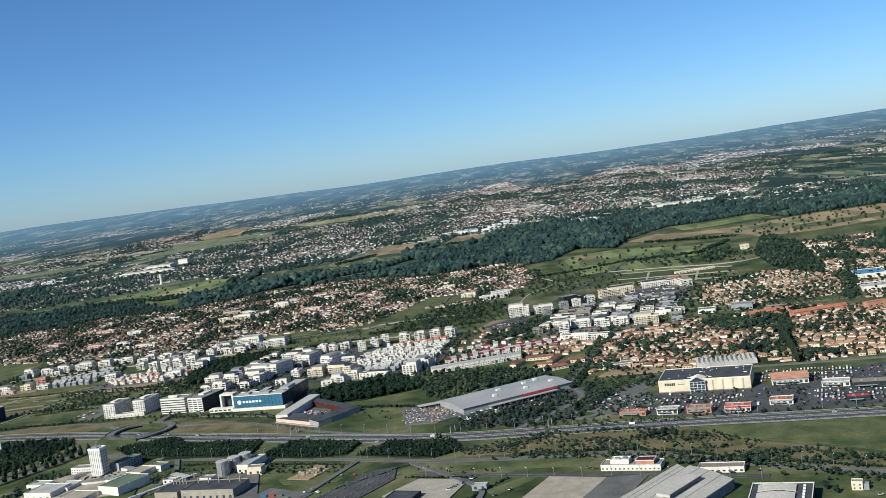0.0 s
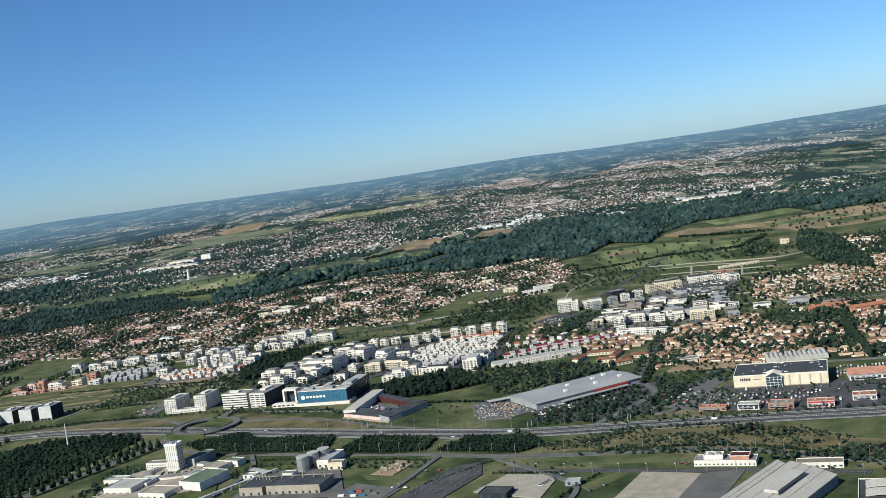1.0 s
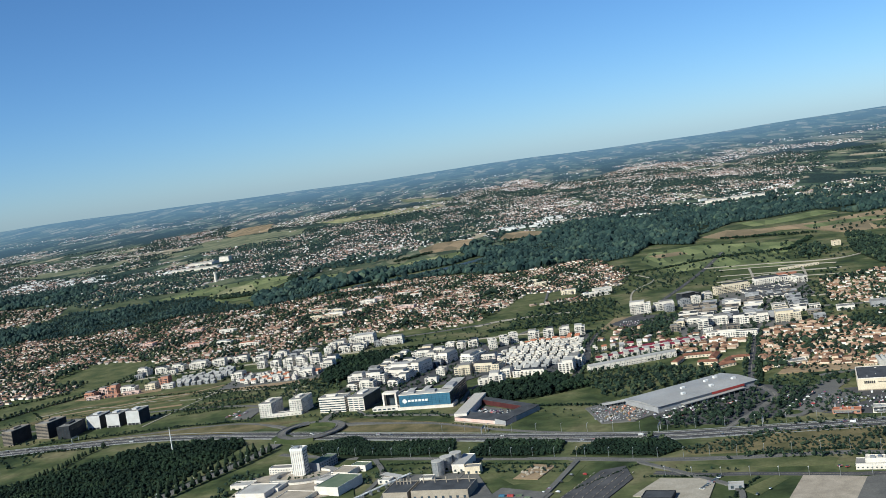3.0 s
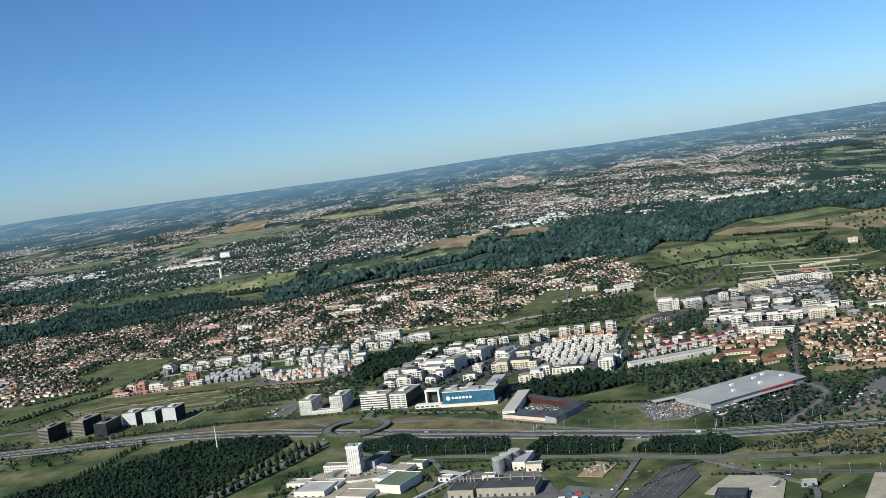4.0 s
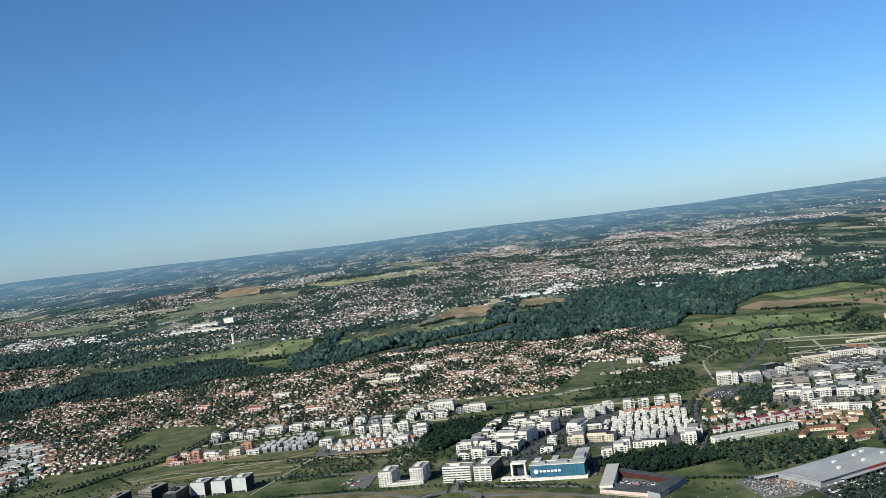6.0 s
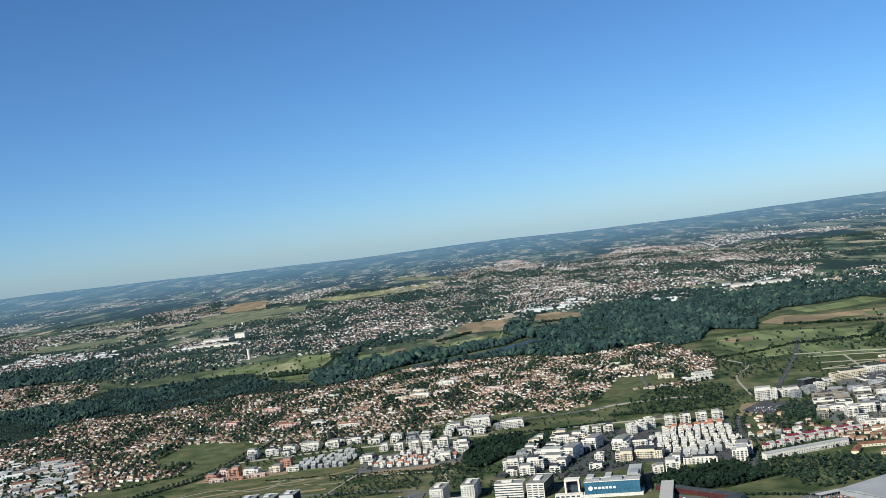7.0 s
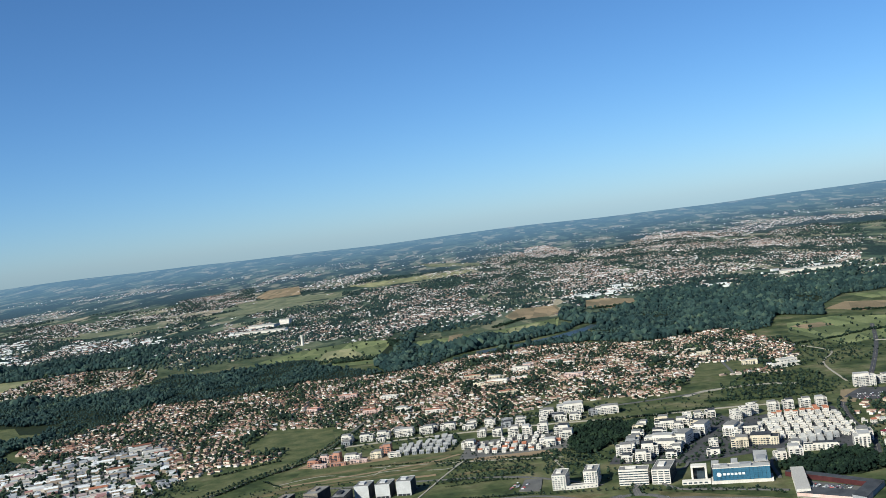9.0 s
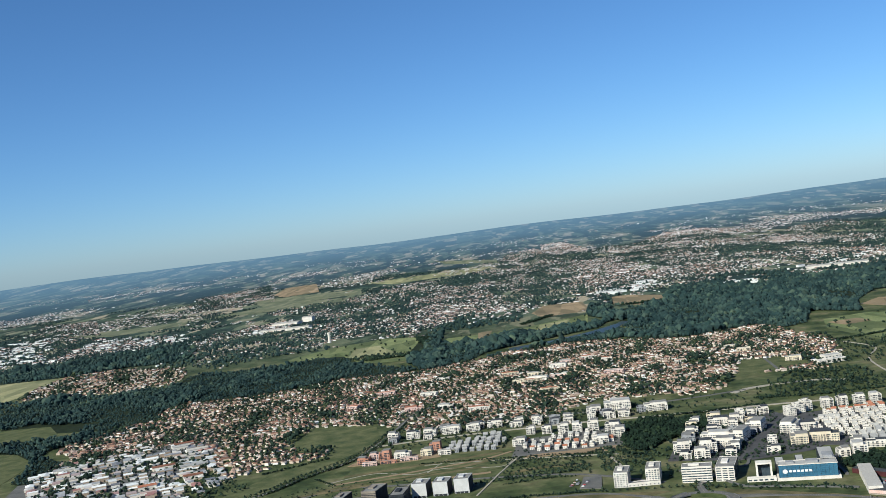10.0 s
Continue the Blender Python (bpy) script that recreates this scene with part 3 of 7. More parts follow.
for k in (17, 20, 23, 41, 44, 47):
    for off in (-1.2, 1.2):
        c = ring_line[k]
        q = 1 + off / 14.4
        part("pier", drum(0.3, 0, 0.8, 8, RC[0] + (c[0] - RC[0]) * q, RC[1] + (c[1] - RC[1]) * q), M["concrete"], ring, "round concrete bridge pier")

# ---------------------------------------------------------------- ground covers
HEATH = [(100, 385), (132, 394), (180, 384), (193, 373), (203, 355), (221, 341), (237, 325), (230, 304), (209, 327), (177, 350), (130, 369), (104, 376)]
MEADOW = [(189, 380), (220, 372), (262, 361), (300, 350), (280, 300), (239, 328), (222, 344), (203, 358)]
PARK_LOT = [(160, 410), (183, 422), (178, 444), (226, 431), (278, 446), (300, 440), (290, 372), (256, 382), (204, 390)]
WARE_LOT = [(96, 441), (148, 468), (170, 450), (145, 413), (126, 409), (99, 420)]
GRN_F1 = [(-418, 1203), (-398, 1273), (-357, 1329), (-302, 1366), (-236, 1323), (-239, 1233), (-233, 1128), (-250, 1116), (-301, 1129), (-317, 1174), (-368, 1228)]
GRN_F2 = [(-215, 1278), (-174, 1283), (-117, 1298), (-65, 1341), (-34, 1370), (-43, 1265), (-98, 1251), (-146, 1265), (-172, 1212), (-216, 1210)]
BRN_F1 = [(-104, 1470), (-84, 1562), (-26, 1557), (-26, 1453), (-38, 1408), (-92, 1397)]
BRN_F2 = [(20, 1573), (44, 1578), (91, 1503), (75, 1427), (38, 1408), (10, 1465)]
EDGE_FIELD = [(-614, 937), (-594, 965), (-562, 941), (-512, 930), (-518, 898), (-538, 886), (-560, 868), (-579, 867)]
GRN_R = [(155, 987), (171, 1049), (218, 1064), (296, 996), (292, 932), (264, 918), (208, 894), (169, 878)]
GRN_R2 = [(203, 891), (214, 913), (265, 907), (263, 853), (239, 839), (203, 840)]
TAN_R = [(236, 1134), (271, 1177), (304, 1145), (369, 1142), (360, 1073), (315, 1107), (259, 1081)]
TAN_R3 = [(369, 1142), (412, 1170), (445, 1180), (526, 1189), (473, 1031), (432, 1015), (398, 1003), (350, 1015), (331, 1095)]
GREEN_R4 = [(297, 1250), (336, 1230), (397, 1274), (445, 1280), (455, 1254), (384, 1212), (348, 1187), (303, 1181)]
SUB_MEAD = [(-330, 560), (-277, 667), (-298, 729), (-292, 775), (-242, 757), (-232, 703), (-249, 665), (-276, 618), (-300, 585)]
MEAD_N = [(-241, 632), (-215, 640), (-154, 633), (-139, 616), (-148, 590), (-184, 579), (-246, 588)]
SPORT = [(197, 860), (233, 846), (283, 818), (270, 757), (219, 762), (190, 786)]
GRN_C = [(35, 741), (72, 793), (112, 776), (104, 695), (70, 683), (31, 690)]
APRON_C, APRON_D = [(110, 290), (134, 340), (152, 332), (128, 283)], [(128, 283), (152, 332), (166, 331), (140, 278)]
RIVER = [(-141, 1114), (-97, 1134), (-51, 1172), (-14, 1221), (7, 1273), (5, 1237), (-30, 1155), (-74, 1117), (-111, 1103), (-138, 1086)]
BANK = [(-165, 1068), (-138, 1084), (-111, 1100), (-75, 1113), (-30, 1148), (8, 1230), (4, 1161), (-23, 1092), (-57, 1100), (-81, 1104), (-141, 1086), (-162, 1055)]
plot("verge", [(-205, 517), (-130, 521), (-92, 512), (-70, 505), (-98, 494), (-147, 510)], M["dry_grass"], "dry grass verge between slip road and highway", "verge")
plot("verge", [(-46, 500), (-28, 489), (0, 471), (34, 446), (24, 442), (-3, 453), (-44, 474)], M["dry_grass"], "dry grass verge beside the slip road", "verge")
for nm, poly, mat, lab, cat in (("heath", HEATH, "dry_grass", "dry yellow heath with dark round bushes", "heath"), ("meadow", MEADOW, "meadow", "broad green meadow beside the highway", "meadow"),
                                ("car_park", PARK_LOT, "asphalt", "large asphalt car park of the retail park", "car park"), ("car_park", WARE_LOT, "asphalt", "grey planted car park in front of the warehouse", "car park"), ("car_park", [(152, 418), (160, 440), (174, 462), (186, 458), (176, 444), (181, 424), (160, 411)], "old_asphalt", "worn car park with rows of trees beside the store", "car park"),
                                ("field", GRN_F1, "pasture", "pale green field among dark woods", "field"), ("field", GRN_F2, "pasture", "long green field beside the river wood", "field"), ("field", BRN_F1, "stubble", "brown stubble field", "field"),
                                ("field", BRN_F2, "stubble", "brown ploughed field at the forest edge", "field"), ("field", GRN_R, "pasture", "olive green pasture", "field"), ("field", GRN_R2, "pasture", "green pasture with few trees", "field"),
                                ("field", EDGE_FIELD, "meadow", "yellow-green clearing in the forest", "field"), ("field", [(-555, 817), (-533, 810), (-508, 772), (-501, 737), (-498, 701)], "meadow", "rough grass at the forest edge", "field"), ("field", [(-846, 1410), (-800, 1416), (-707, 1386), (-728, 1324), (-727, 1241), (-718, 1191), (-721, 1157)], "young_crop", "yellow-green field beside the village", "field"), ("field", [(-579, 1071), (-566, 1111), (-555, 1133), (-542, 1088), (-555, 1050)], "meadow", "green clearing below the village", "field"), ("field", [(29, 799), (46, 864), (86, 849), (87, 809), (48, 794)], "meadow", "rough grass strip between the houses", "field"), ("field", TAN_R, "stubble", "tan field behind a hedge", "field"), ("field", TAN_R3, "stubble", "long tan field", "field"), ("field", [(394, 1074), (442, 1084), (496, 1099), (484, 1064), (428, 1039), (388, 1028)], "meadow", "green strip in the tan fields", "field"), ("field", [(342, 1124), (408, 1129), (428, 1115), (421, 1091), (399, 1092), (340, 1086)], "pasture", "green strip in the tan fields", "field"), ("field", GREEN_R4, "pasture", "long green field strip behind hedges", "field"), ("field", [(167, 1025), (198, 1030), (202, 1002), (174, 994)], "stubble", "dry brown patch in the pasture", "field"),
                                ("meadow", SUB_MEAD, "meadow", "smooth green meadow running between the houses", "meadow"), ("meadow", MEAD_N, "meadow", "rough building land with earth tracks", "meadow"),
                                ("sports_ground", SPORT, "lawn", "green sports grounds with pale borders", "sports ground"), ("park", GRN_C, "lawn", "green park with young trees", "park"),
                                ("apron", APRON_C, "concrete", "pale concrete apron", "apron"), ("apron", APRON_D, "old_asphalt", "dark worn asphalt apron", "apron"), ("field", [(-203, 1200), (-178, 1196), (-177, 1230), (-190, 1240)], "young_crop", "pale strip of young crop", "field"), ("field", [(-176, 1196), (-166, 1186), (-159, 1308), (-176, 1300)], "stubble", "tan strip between green fields", "field"), ("field", [(-148, 1172), (-134, 1190), (-122, 1290), (-131, 1268)], "young_crop", "pale strip of young crop", "field"), ("field", [(-110, 1222), (-70, 1262), (-60, 1330), (-100, 1300)], "young_crop", "pale green field", "field"), ("field", [(-326, 1200), (-300, 1160), (-262, 1170), (-300, 1290), (-330, 1280)], "young_crop", "yellow-green field strip", "field"), ("water", RIVER, "water", "still dark river between wooded banks", "river")):
    plot(nm, poly, M[mat], lab, cat)
for ln, hw_ in (([(-253, 597), (-226, 609), (-202, 597), (-185, 603), (-151, 593), (-143, 616)], 0.45), ([(-209, 557), (-197, 588), (-184, 625)], 0.4), ([(-164, 536), (-151, 581), (-139, 618)], 0.5), ([(-200, 617), (-150, 608), (-116, 600), (-84, 591)], 0.6),
                ([(10, 728), (28, 740), (67, 742), (88, 730)], 2.6), ([(140, 900), (150, 850), (128, 800), (118, 720)], 0.7), ([(-100, 640), (-92, 600), (-86, 560)], 0.7)):
    tagged(mesh_object("path", *slab(smooth_line(ln), hw_, -0.1, layer(0.07)), M["path"]), "pale sandy track across the grass", "path", "", "structure")

for ln, hw_, mat in (([(-256, 581), (-212, 592), (-186, 596), (-154, 613)], 2.2, "dry_grass"), ([(-248, 592), (-206, 602), (-164, 614), (-145, 627)], 1.3, "bare_earth"), ([(-244, 610), (-227, 612), (-194, 619), (-150, 629)], 2.4, "dry_grass"),
                     ([(-267, 574), (-230, 582), (-160, 597)], 1.6, "dry_grass"), ([(-146, 575), (-128, 580), (-107, 577)], 2.0, "dry_grass"), ([(-197, 568), (-179, 580), (-157, 582)], 1.4, "bare_earth"), ([(-236, 600), (-200, 610), (-160, 620)], 0.8, "lawn"), ([(-230, 587), (-196, 592), (-166, 602)], 0.9, "lawn")):
    tagged(mesh_object("verge", *slab(smooth_line(ln), hw_, -0.1, layer(0.06)), M[mat]), "rough strip of worn grass and earth", "verge", "", "structure")

# ---------------------------------------------------------------- woods and trees
SUB_1 = [(-395, 779), (-393, 880), (-440, 885), (-454, 904), (-466, 957), (-453, 985), (-396, 978), (-350, 992), (-311, 1026), (-260, 1017), (-228, 1019), (-165, 1056), (-141, 1082), (-82, 1098), (-25, 1082), (25, 1033), (54, 1041), (106, 1065), (120, 1050), (127, 983), (140, 930), (119, 800), (86, 780), (27, 801), (10, 750), (-20, 735), (-29, 750), (-81, 757), (-110, 729), (-129, 712), (-190, 715), (-222, 730), (-240, 760), (-292, 780), (-300, 729), (-280, 667), (-320, 640), (-345, 735)]
CROWNS = [crown(s, 5) for s in range(1, 7)]
LOW = [crown(s, 1) for s in range(11, 17)]
TUFT = [crown(s, 3, 1, 0.8) for s in range(41, 46)]
TINY = [moved(ball(0.9, 1, s, 0.9, 0.3), 0, 0, 0.75) for s in range(21, 26)]
LEAFY = [crown(s, 2, 1, 0.85) for s in range(51, 57)]
SPIRE = [joined(moved(ball(0.82, 1, s, 0.9, 0.2), 0, 0, 0.8), moved(ball(0.62, 1, s + 9, 1.2, 0.2), 0.05, 0, 1.45), moved(ball(0.36, 1, s + 20, 1.7, 0.2), 0, 0.05, 2.2)) for s in range(31, 34)]
PLANTED = [[(-60, 450), (-34, 459), (-26, 446), (-25, 427), (-38, 423)], [(-28, 421), (-25, 444), (13, 433), (13, 414), (-8, 417)], [(18, 406), (27, 427), (59, 412), (56, 396), (42, 396)], [(60, 393), (72, 408), (99, 398), (102, 384), (92, 378)]]
BIG_WOOD = [(-210, 430), (-172, 461), (-144, 488), (-117, 486), (-93, 481), (-89, 470), (-93, 452), (-100, 434), (-106, 417), (-114, 400), (-126, 380), (-190, 380)]
GROVE_A = [(16, 515), (22, 526), (60, 536), (72, 520), (74, 503), (47, 492), (30, 492)]
GROVE_B = [(78, 534), (105, 532), (140, 510), (138, 492), (98, 476), (84, 474), (76, 485), (74, 512)]
GROVE_M = [(-78, 660), (-56, 668), (-17, 655), (-17, 637), (-41, 622), (-57, 607), (-69, 588), (-79, 605)]
FOREST = [[(-670, 1103), (-568, 1051), (-546, 1127), (-508, 1108), (-512, 1181), (-502, 1216), (-468, 1189), (-436, 1195), (-388, 1187), (-370, 1233), (-333, 1216), (-312, 1138), (-265, 1078), (-229, 1029), (-259, 1019), (-311, 1030), (-350, 996), (-396, 980), (-453, 987), (-466, 957), (-454, 904), (-492, 884), (-543, 898), (-568, 942), (-620, 951), (-677, 1065)],
          [(-577, 861), (-530, 868), (-493, 880), (-468, 895), (-463, 858), (-491, 832), (-512, 816), (-509, 787), (-463, 746), (-451, 703), (-476, 688), (-490, 700), (-498, 736), (-506, 770), (-539, 813), (-558, 822)],
          [(-824, 1366), (-932, 1587), (-820, 1517), (-785, 1560), (-749, 1605), (-645, 1620), (-594, 1507), (-578, 1397), (-612, 1383), (-662, 1392), (-704, 1358), (-751, 1360)],
          [(-229, 1029), (-250, 1107), (-253, 1179), (-246, 1373), (-222, 1334), (-222, 1201), (-172, 1206), (-139, 1258), (-99, 1245), (-45, 1247), (-15, 1272), (-35, 1205), (-96, 1156), (-141, 1124), (-165, 1099), (-182, 1049), (-203, 1020)],
          [(-15, 1272), (-36, 1342), (-23, 1448), (5, 1454), (0, 1374), (71, 1404), (115, 1600), (174, 1595), (208, 1458), (274, 1560), (304, 1497), (415, 1545), (384, 1462), (298, 1382), (207, 1244), (190, 1153), (154, 1043), (127, 1022), (106, 1072), (54, 1041), (11, 1047), (-18, 1086), (-16, 1154), (15, 1196)],
          [(163, 1158), (143, 1087), (126, 1080), (126, 1214), (173, 1260), (250, 1363), (296, 1383), (406, 1418), (502, 1393), (594, 1394), (530, 1204), (449, 1194), (415, 1184), (401, 1290), (334, 1256), (294, 1255), (238, 1160), (219, 1076)]]


def wood(poly, step, size, shapes, mat, label, rot=0.0, skip=(), gap=2.4):
    p = away(outside(spread(poly, step, rot, 0.6), skip), LINES, gap)
    if shapes is TINY or shapes is LEAFY:
        dens = np.array([noise.noise((x / 55, y / 110, 2)) + 0.5 * noise.noise((x / 15, y / 30, 6)) for x, y in p])
        p, dens = p[dens > -0.62], dens[dens > -0.62]
        size = size * np.clip(0.88 + 0.9 * dens, 0.5, 1.5) * rng.choice([0.7, 1.0, 1.0, 1.45], len(p))
    s = size * (rng.uniform(0.85, 1.15, len(p)) if shapes is LOW else rng.uniform(0.6, 1.35, len(p)))
    return many("woodland", shapes, p, np.stack([s, s, s * rng.uniform(0.9, 1.3, len(p))], 1), M[mat], label, "woodland")


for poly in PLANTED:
    plot("woodland_floor", poly, M["woodland_floor"], "plantation floor with tree shade painted into its colour", "ground")
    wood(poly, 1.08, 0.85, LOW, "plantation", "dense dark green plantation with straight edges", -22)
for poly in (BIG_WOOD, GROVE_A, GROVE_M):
    plot("woodland_floor", poly, M["woodland_floor"], "grove floor with tree shade painted into its colour", "ground")
wood(BIG_WOOD, 1.75, 1.15, TUFT, "plantation", "dense dark green wood beside the highway")
wood(GROVE_A, 2.1, 1.7, CROWNS, "plantation", "dense dark grove of round crowns")
wood(GROVE_B, 3.5, 1.4, CROWNS, "leaf", "loose grove of old garden trees")
wood(GROVE_M, 2.2, 1.7, CROWNS, "plantation", "dark grove between the housing blocks")
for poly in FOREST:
    plot("woodland_floor", poly, M["woodland_floor"], "river forest floor with tree shade painted into its colour", "ground", 0.02)
    close = poly is FOREST[0] or poly is FOREST[1]
    wood(poly, 2.9 if close else 3.5, 1.75 if close else 2.5, LEAFY if close else TINY, "hazy_leaf", "wide dark river forest", 10, [EDGE_FIELD, RIVER, GRN_F1, GRN_F2, BRN_F1, BRN_F2, GRN_R, GREEN_R4, TAN_R, TAN_R3, SUB_1])
wood([(-719, 1152), (-672, 1135), (-593, 1115), (-536, 1116), (-509, 1119), (-506, 1159), (-500, 1102), (-540, 1108), (-570, 1056), (-665, 1094), (-679, 1070)], 3.6, 2.2, TINY, "hazy_leaf", "belt of trees below the village", 10, [EDGE_FIELD])
wood(BANK, 2.6, 2.3, TINY, "hazy_leaf", "dark line of trees along the river bank", 10, [SUB_1])
p = away(spread(HEATH, 1.9, 15, 0.5), LINES, 2.2)
dens = np.array([noise.noise((x / 14, y / 9, 41)) + 0.6 * noise.noise((x / 5, y / 5, 4)) for x, y in p])
p, dens = p[dens > -0.2], dens[dens > -0.2]
s = rng.uniform(0.6, 1.15, len(p)) * np.clip(0.75 + 0.8 * dens, 0.6, 1.4)
many("bushes", TUFT, p, np.stack([s, s, s * rng.uniform(0.8, 1.2, len(p))], 1), M["leaf"], "dark uneven bushes in belts over dry heath", "bushes")


# ---------------------------------------------------------------- suburbs
SUB_W = [(-478, 730), (-468, 800), (-440, 880), (-393, 880), (-395, 779), (-412, 765), (-462, 720)]
SUB_R = [(156, 494), (165, 546), (180, 592), (229, 600), (277, 603), (321, 575), (350, 560), (340, 450), (285, 462), (245, 464), (236, 480), (197, 478), (176, 480)]
SUB_R2 = [(233, 653), (254, 748), (300, 760), (398, 808), (430, 760), (350, 600), (277, 610)]
SUB_R3 = [(364, 914), (435, 918), (480, 860), (400, 760), (343, 760)]
VILL_W = [(-702, 1159), (-725, 1252), (-728, 1324), (-724, 1389), (-643, 1361), (-548, 1299), (-518, 1202), (-518, 1137), (-541, 1131), (-600, 1135), (-651, 1147)]
INDUS = [(-470, 709), (-456, 771), (-412, 809), (-350, 735), (-325, 642), (-300, 610), (-340, 560), (-442, 600)]


def house_shape(w, d, h, r, hip):
    wall, roof = box(-w / 2, -d / 2, -0.2, w / 2, d / 2, h), moved(gable(w, d, h, r, 0.18, hip), -w / 2, -d / 2, 0)
    return wall, roof


def home(name, w, d, h, r, hip, wing):
    """One house at the origin, ready to be copied."""
    e = thing(name, 0, 0, 0, "pale rendered house with a low terracotta tile roof", "house", "houses of the suburb")
    wall, roof = house_shape(w, d, h, r, hip)
    part("wall", wall, M["one_wall"], e)
    part("roof", roof, M["one_roof"], e)
    panes = [box(x - 0.24, -d / 2 - 0.04, 0.3, x + 0.24, -d / 2 + 0.02, 0.75) for x in (-w * 0.3, w * 0.05, w * 0.3)] + [box(-w / 2 - 0.04, y - 0.22, 0.3, -w / 2 + 0.02, y + 0.22, 0.75) for y in (-d * 0.2, d * 0.2)]
    tagged(part("glazing", joined(*panes), M["glass"], e), "small dark windows", kind="stuff")
    if wing:
        v = moved(box(w / 2 - 0.1, -d * 0.2, -0.2, w / 2 + 1.5, d * 0.35, h * 0.72), 0, 0, 0)
        g = part("garage", v, M["one_wall"], e)
        part("garage_roof", moved(gable(1.7, d * 0.55, h * 0.72, r * 0.5, 0.12), w / 2 - 0.1, -d * 0.2, 0), M["one_roof"], g)
    return e


def suburb_points(poly, step, rot, skip=(), gap=3.0):
    p = away(outside(spread(poly, step, rot, 0.3), skip), LINES, gap)
    return p[rng.random(len(p)) < 0.9]


near_homes = suburb_points(SUB_R, 5.1, -20, [[(243, 490), (264, 580), (274, 580), (251, 486)], [(226, 575), (230, 606), (270, 584), (267, 557), (236, 560)], [(160, 466), (164, 492), (196, 486), (194, 466)]])
kinds = [home("house", 3.5, 2.8, 1.15, 0.6, 0.0, True), home("house", 3.3, 2.9, 1.85, 0.65, 1.0, False), home("house", 4.2, 2.7, 1.15, 0.58, 0.9, True)]
near_homes = near_homes[np.argsort(near_homes[:, 1])]
for i, (x, y) in enumerate(near_homes[:190]):
    m = pose(x, y, 0, 0, 0, -20 + rng.choice([0, 0, 90, 180, 270]) + 18 * math.sin(x / 30) + rng.normal(0, 5))
    if i < 3:
        kinds[i].matrix_world = m
    else:
        copy_thing(kinds[int(rng.integers(3))], m)

HOUSES = []
for w, d, h, r, hip in ((4.4, 3.2, 1.5, 0.75, 0.0), (5.2, 3.4, 1.6, 0.8, 1.2), (3.8, 3.4, 2.1, 0.8, 1.2), (6.0, 3.2, 1.4, 0.7, 0.0)):
    a, b = shell(w, d, h), lid(w, d, h, r, 0.18, hip)
    HOUSES.append((joined(a, b), [0] * len(a[1]) + [1] * len(b[1])))


def homes(poly, step, rot, roof, label, skip=(), keep=1.0, size=0.92):
    p = suburb_points(poly, step, rot, skip)
    lush = np.array([noise.noise((x / 26, y / 40, 12)) for x, y in p])
    p = p[rng.random(len(p)) < keep * np.clip(1.0 - 1.0 * lush, 0.3, 1.0)]
    turn = np.radians(rot) + rng.integers(0, 4, len(p)) * (math.pi / 2) + rng.normal(0, 0.15, len(p)) + 0.6 * np.sin(p[:, 0] / 60) * np.cos(p[:, 1] / 70)
    s = size * rng.uniform(0.8, 1.15, len(p))
    many("houses", [q[0] for q in HOUSES], p, np.stack([s, s, s], 1), [M["house_wall"], M[roof]], label, "houses", turn, [q[1] for q in HOUSES])
    return p


def garden_trees(poly, step, size, skip=(), shapes=None, keep=1.0):
    p = away(outside(spread(poly, step, 5, 0.5), skip), LINES, 2.2)
    p = p[rng.random(len(p)) < keep]
    lush = np.array([noise.noise((x / 26, y / 40, 12)) for x, y in p])
    s = size * rng.uniform(0.55, 1.3, len(p)) * np.clip(1.0 + 1.1 * lush, 0.5, 1.7)
    many("garden_trees", shapes or LOW, p, np.stack([s, s, s * rng.uniform(0.9, 1.4, len(p))], 1), M["leaf"], "dark green garden trees between the houses", "trees")


rest = near_homes[190:]
turn = np.radians(-20) + rng.integers(0, 4, len(rest)) * (math.pi / 2)
many("houses", [q[0] for q in HOUSES], rest, np.full((len(rest), 3), 0.84), [M["house_wall"], M["pale_roof"]], "suburb of pale houses with salmon tile roofs", "houses", turn, [q[1] for q in HOUSES])
SCHOOL_LOT = [(86, 785), (98, 842), (124, 846), (118, 792)]
TAN_LOT = [(29, 799), (46, 864), (86, 849), (87, 809), (48, 794)]
homes(SUB_1, 5.5, 12, "house_roof", "dense suburb of pale houses with brown tile roofs", [SUB_MEAD, SCHOOL_LOT, TAN_LOT], 1.0, 0.74)
garden_trees(SUB_1, 3.9, 1.4, [SUB_MEAD, TAN_LOT], LOW)
GROVE_E = [(315, 868), (347, 1000), (359, 1004), (362, 930), (355, 864), (340, 776), (332, 720), (322, 727), (314, 751), (310, 782)]
EAST_SKIP = [GROVE_E, [(330, 665), (330, 712), (372, 712), (372, 665)], [(228, 565), (228, 630), (320, 630), (320, 560)], [(320, 622), (320, 648), (345, 648), (345, 622)]]
homes(SUB_R2, 5.4, -15, "pale_roof", "suburb of pale houses with salmon tile roofs", EAST_SKIP, 1.0, 0.72)
garden_trees(SUB_R2, 4.0, 1.25, (), LOW)
homes(SUB_R3, 5.4, 10, "pale_roof", "far suburb of pale houses with salmon tile roofs", EAST_SKIP, 1.0, 0.72)
garden_trees(SUB_R3, 4.6, 1.7, (), TINY)
homes(VILL_W, 7.4, 10, "house_roof", "village of pale houses among fields")
garden_trees(VILL_W, 7.0, 2.0)
garden_trees(SUB_R, 3.1, 1.25)
garden_trees(INDUS, 4.2, 1.35)
homes(SUB_W, 5.8, 15, "house_roof", "dense suburb at the forest edge", (), 1.0, 0.76)
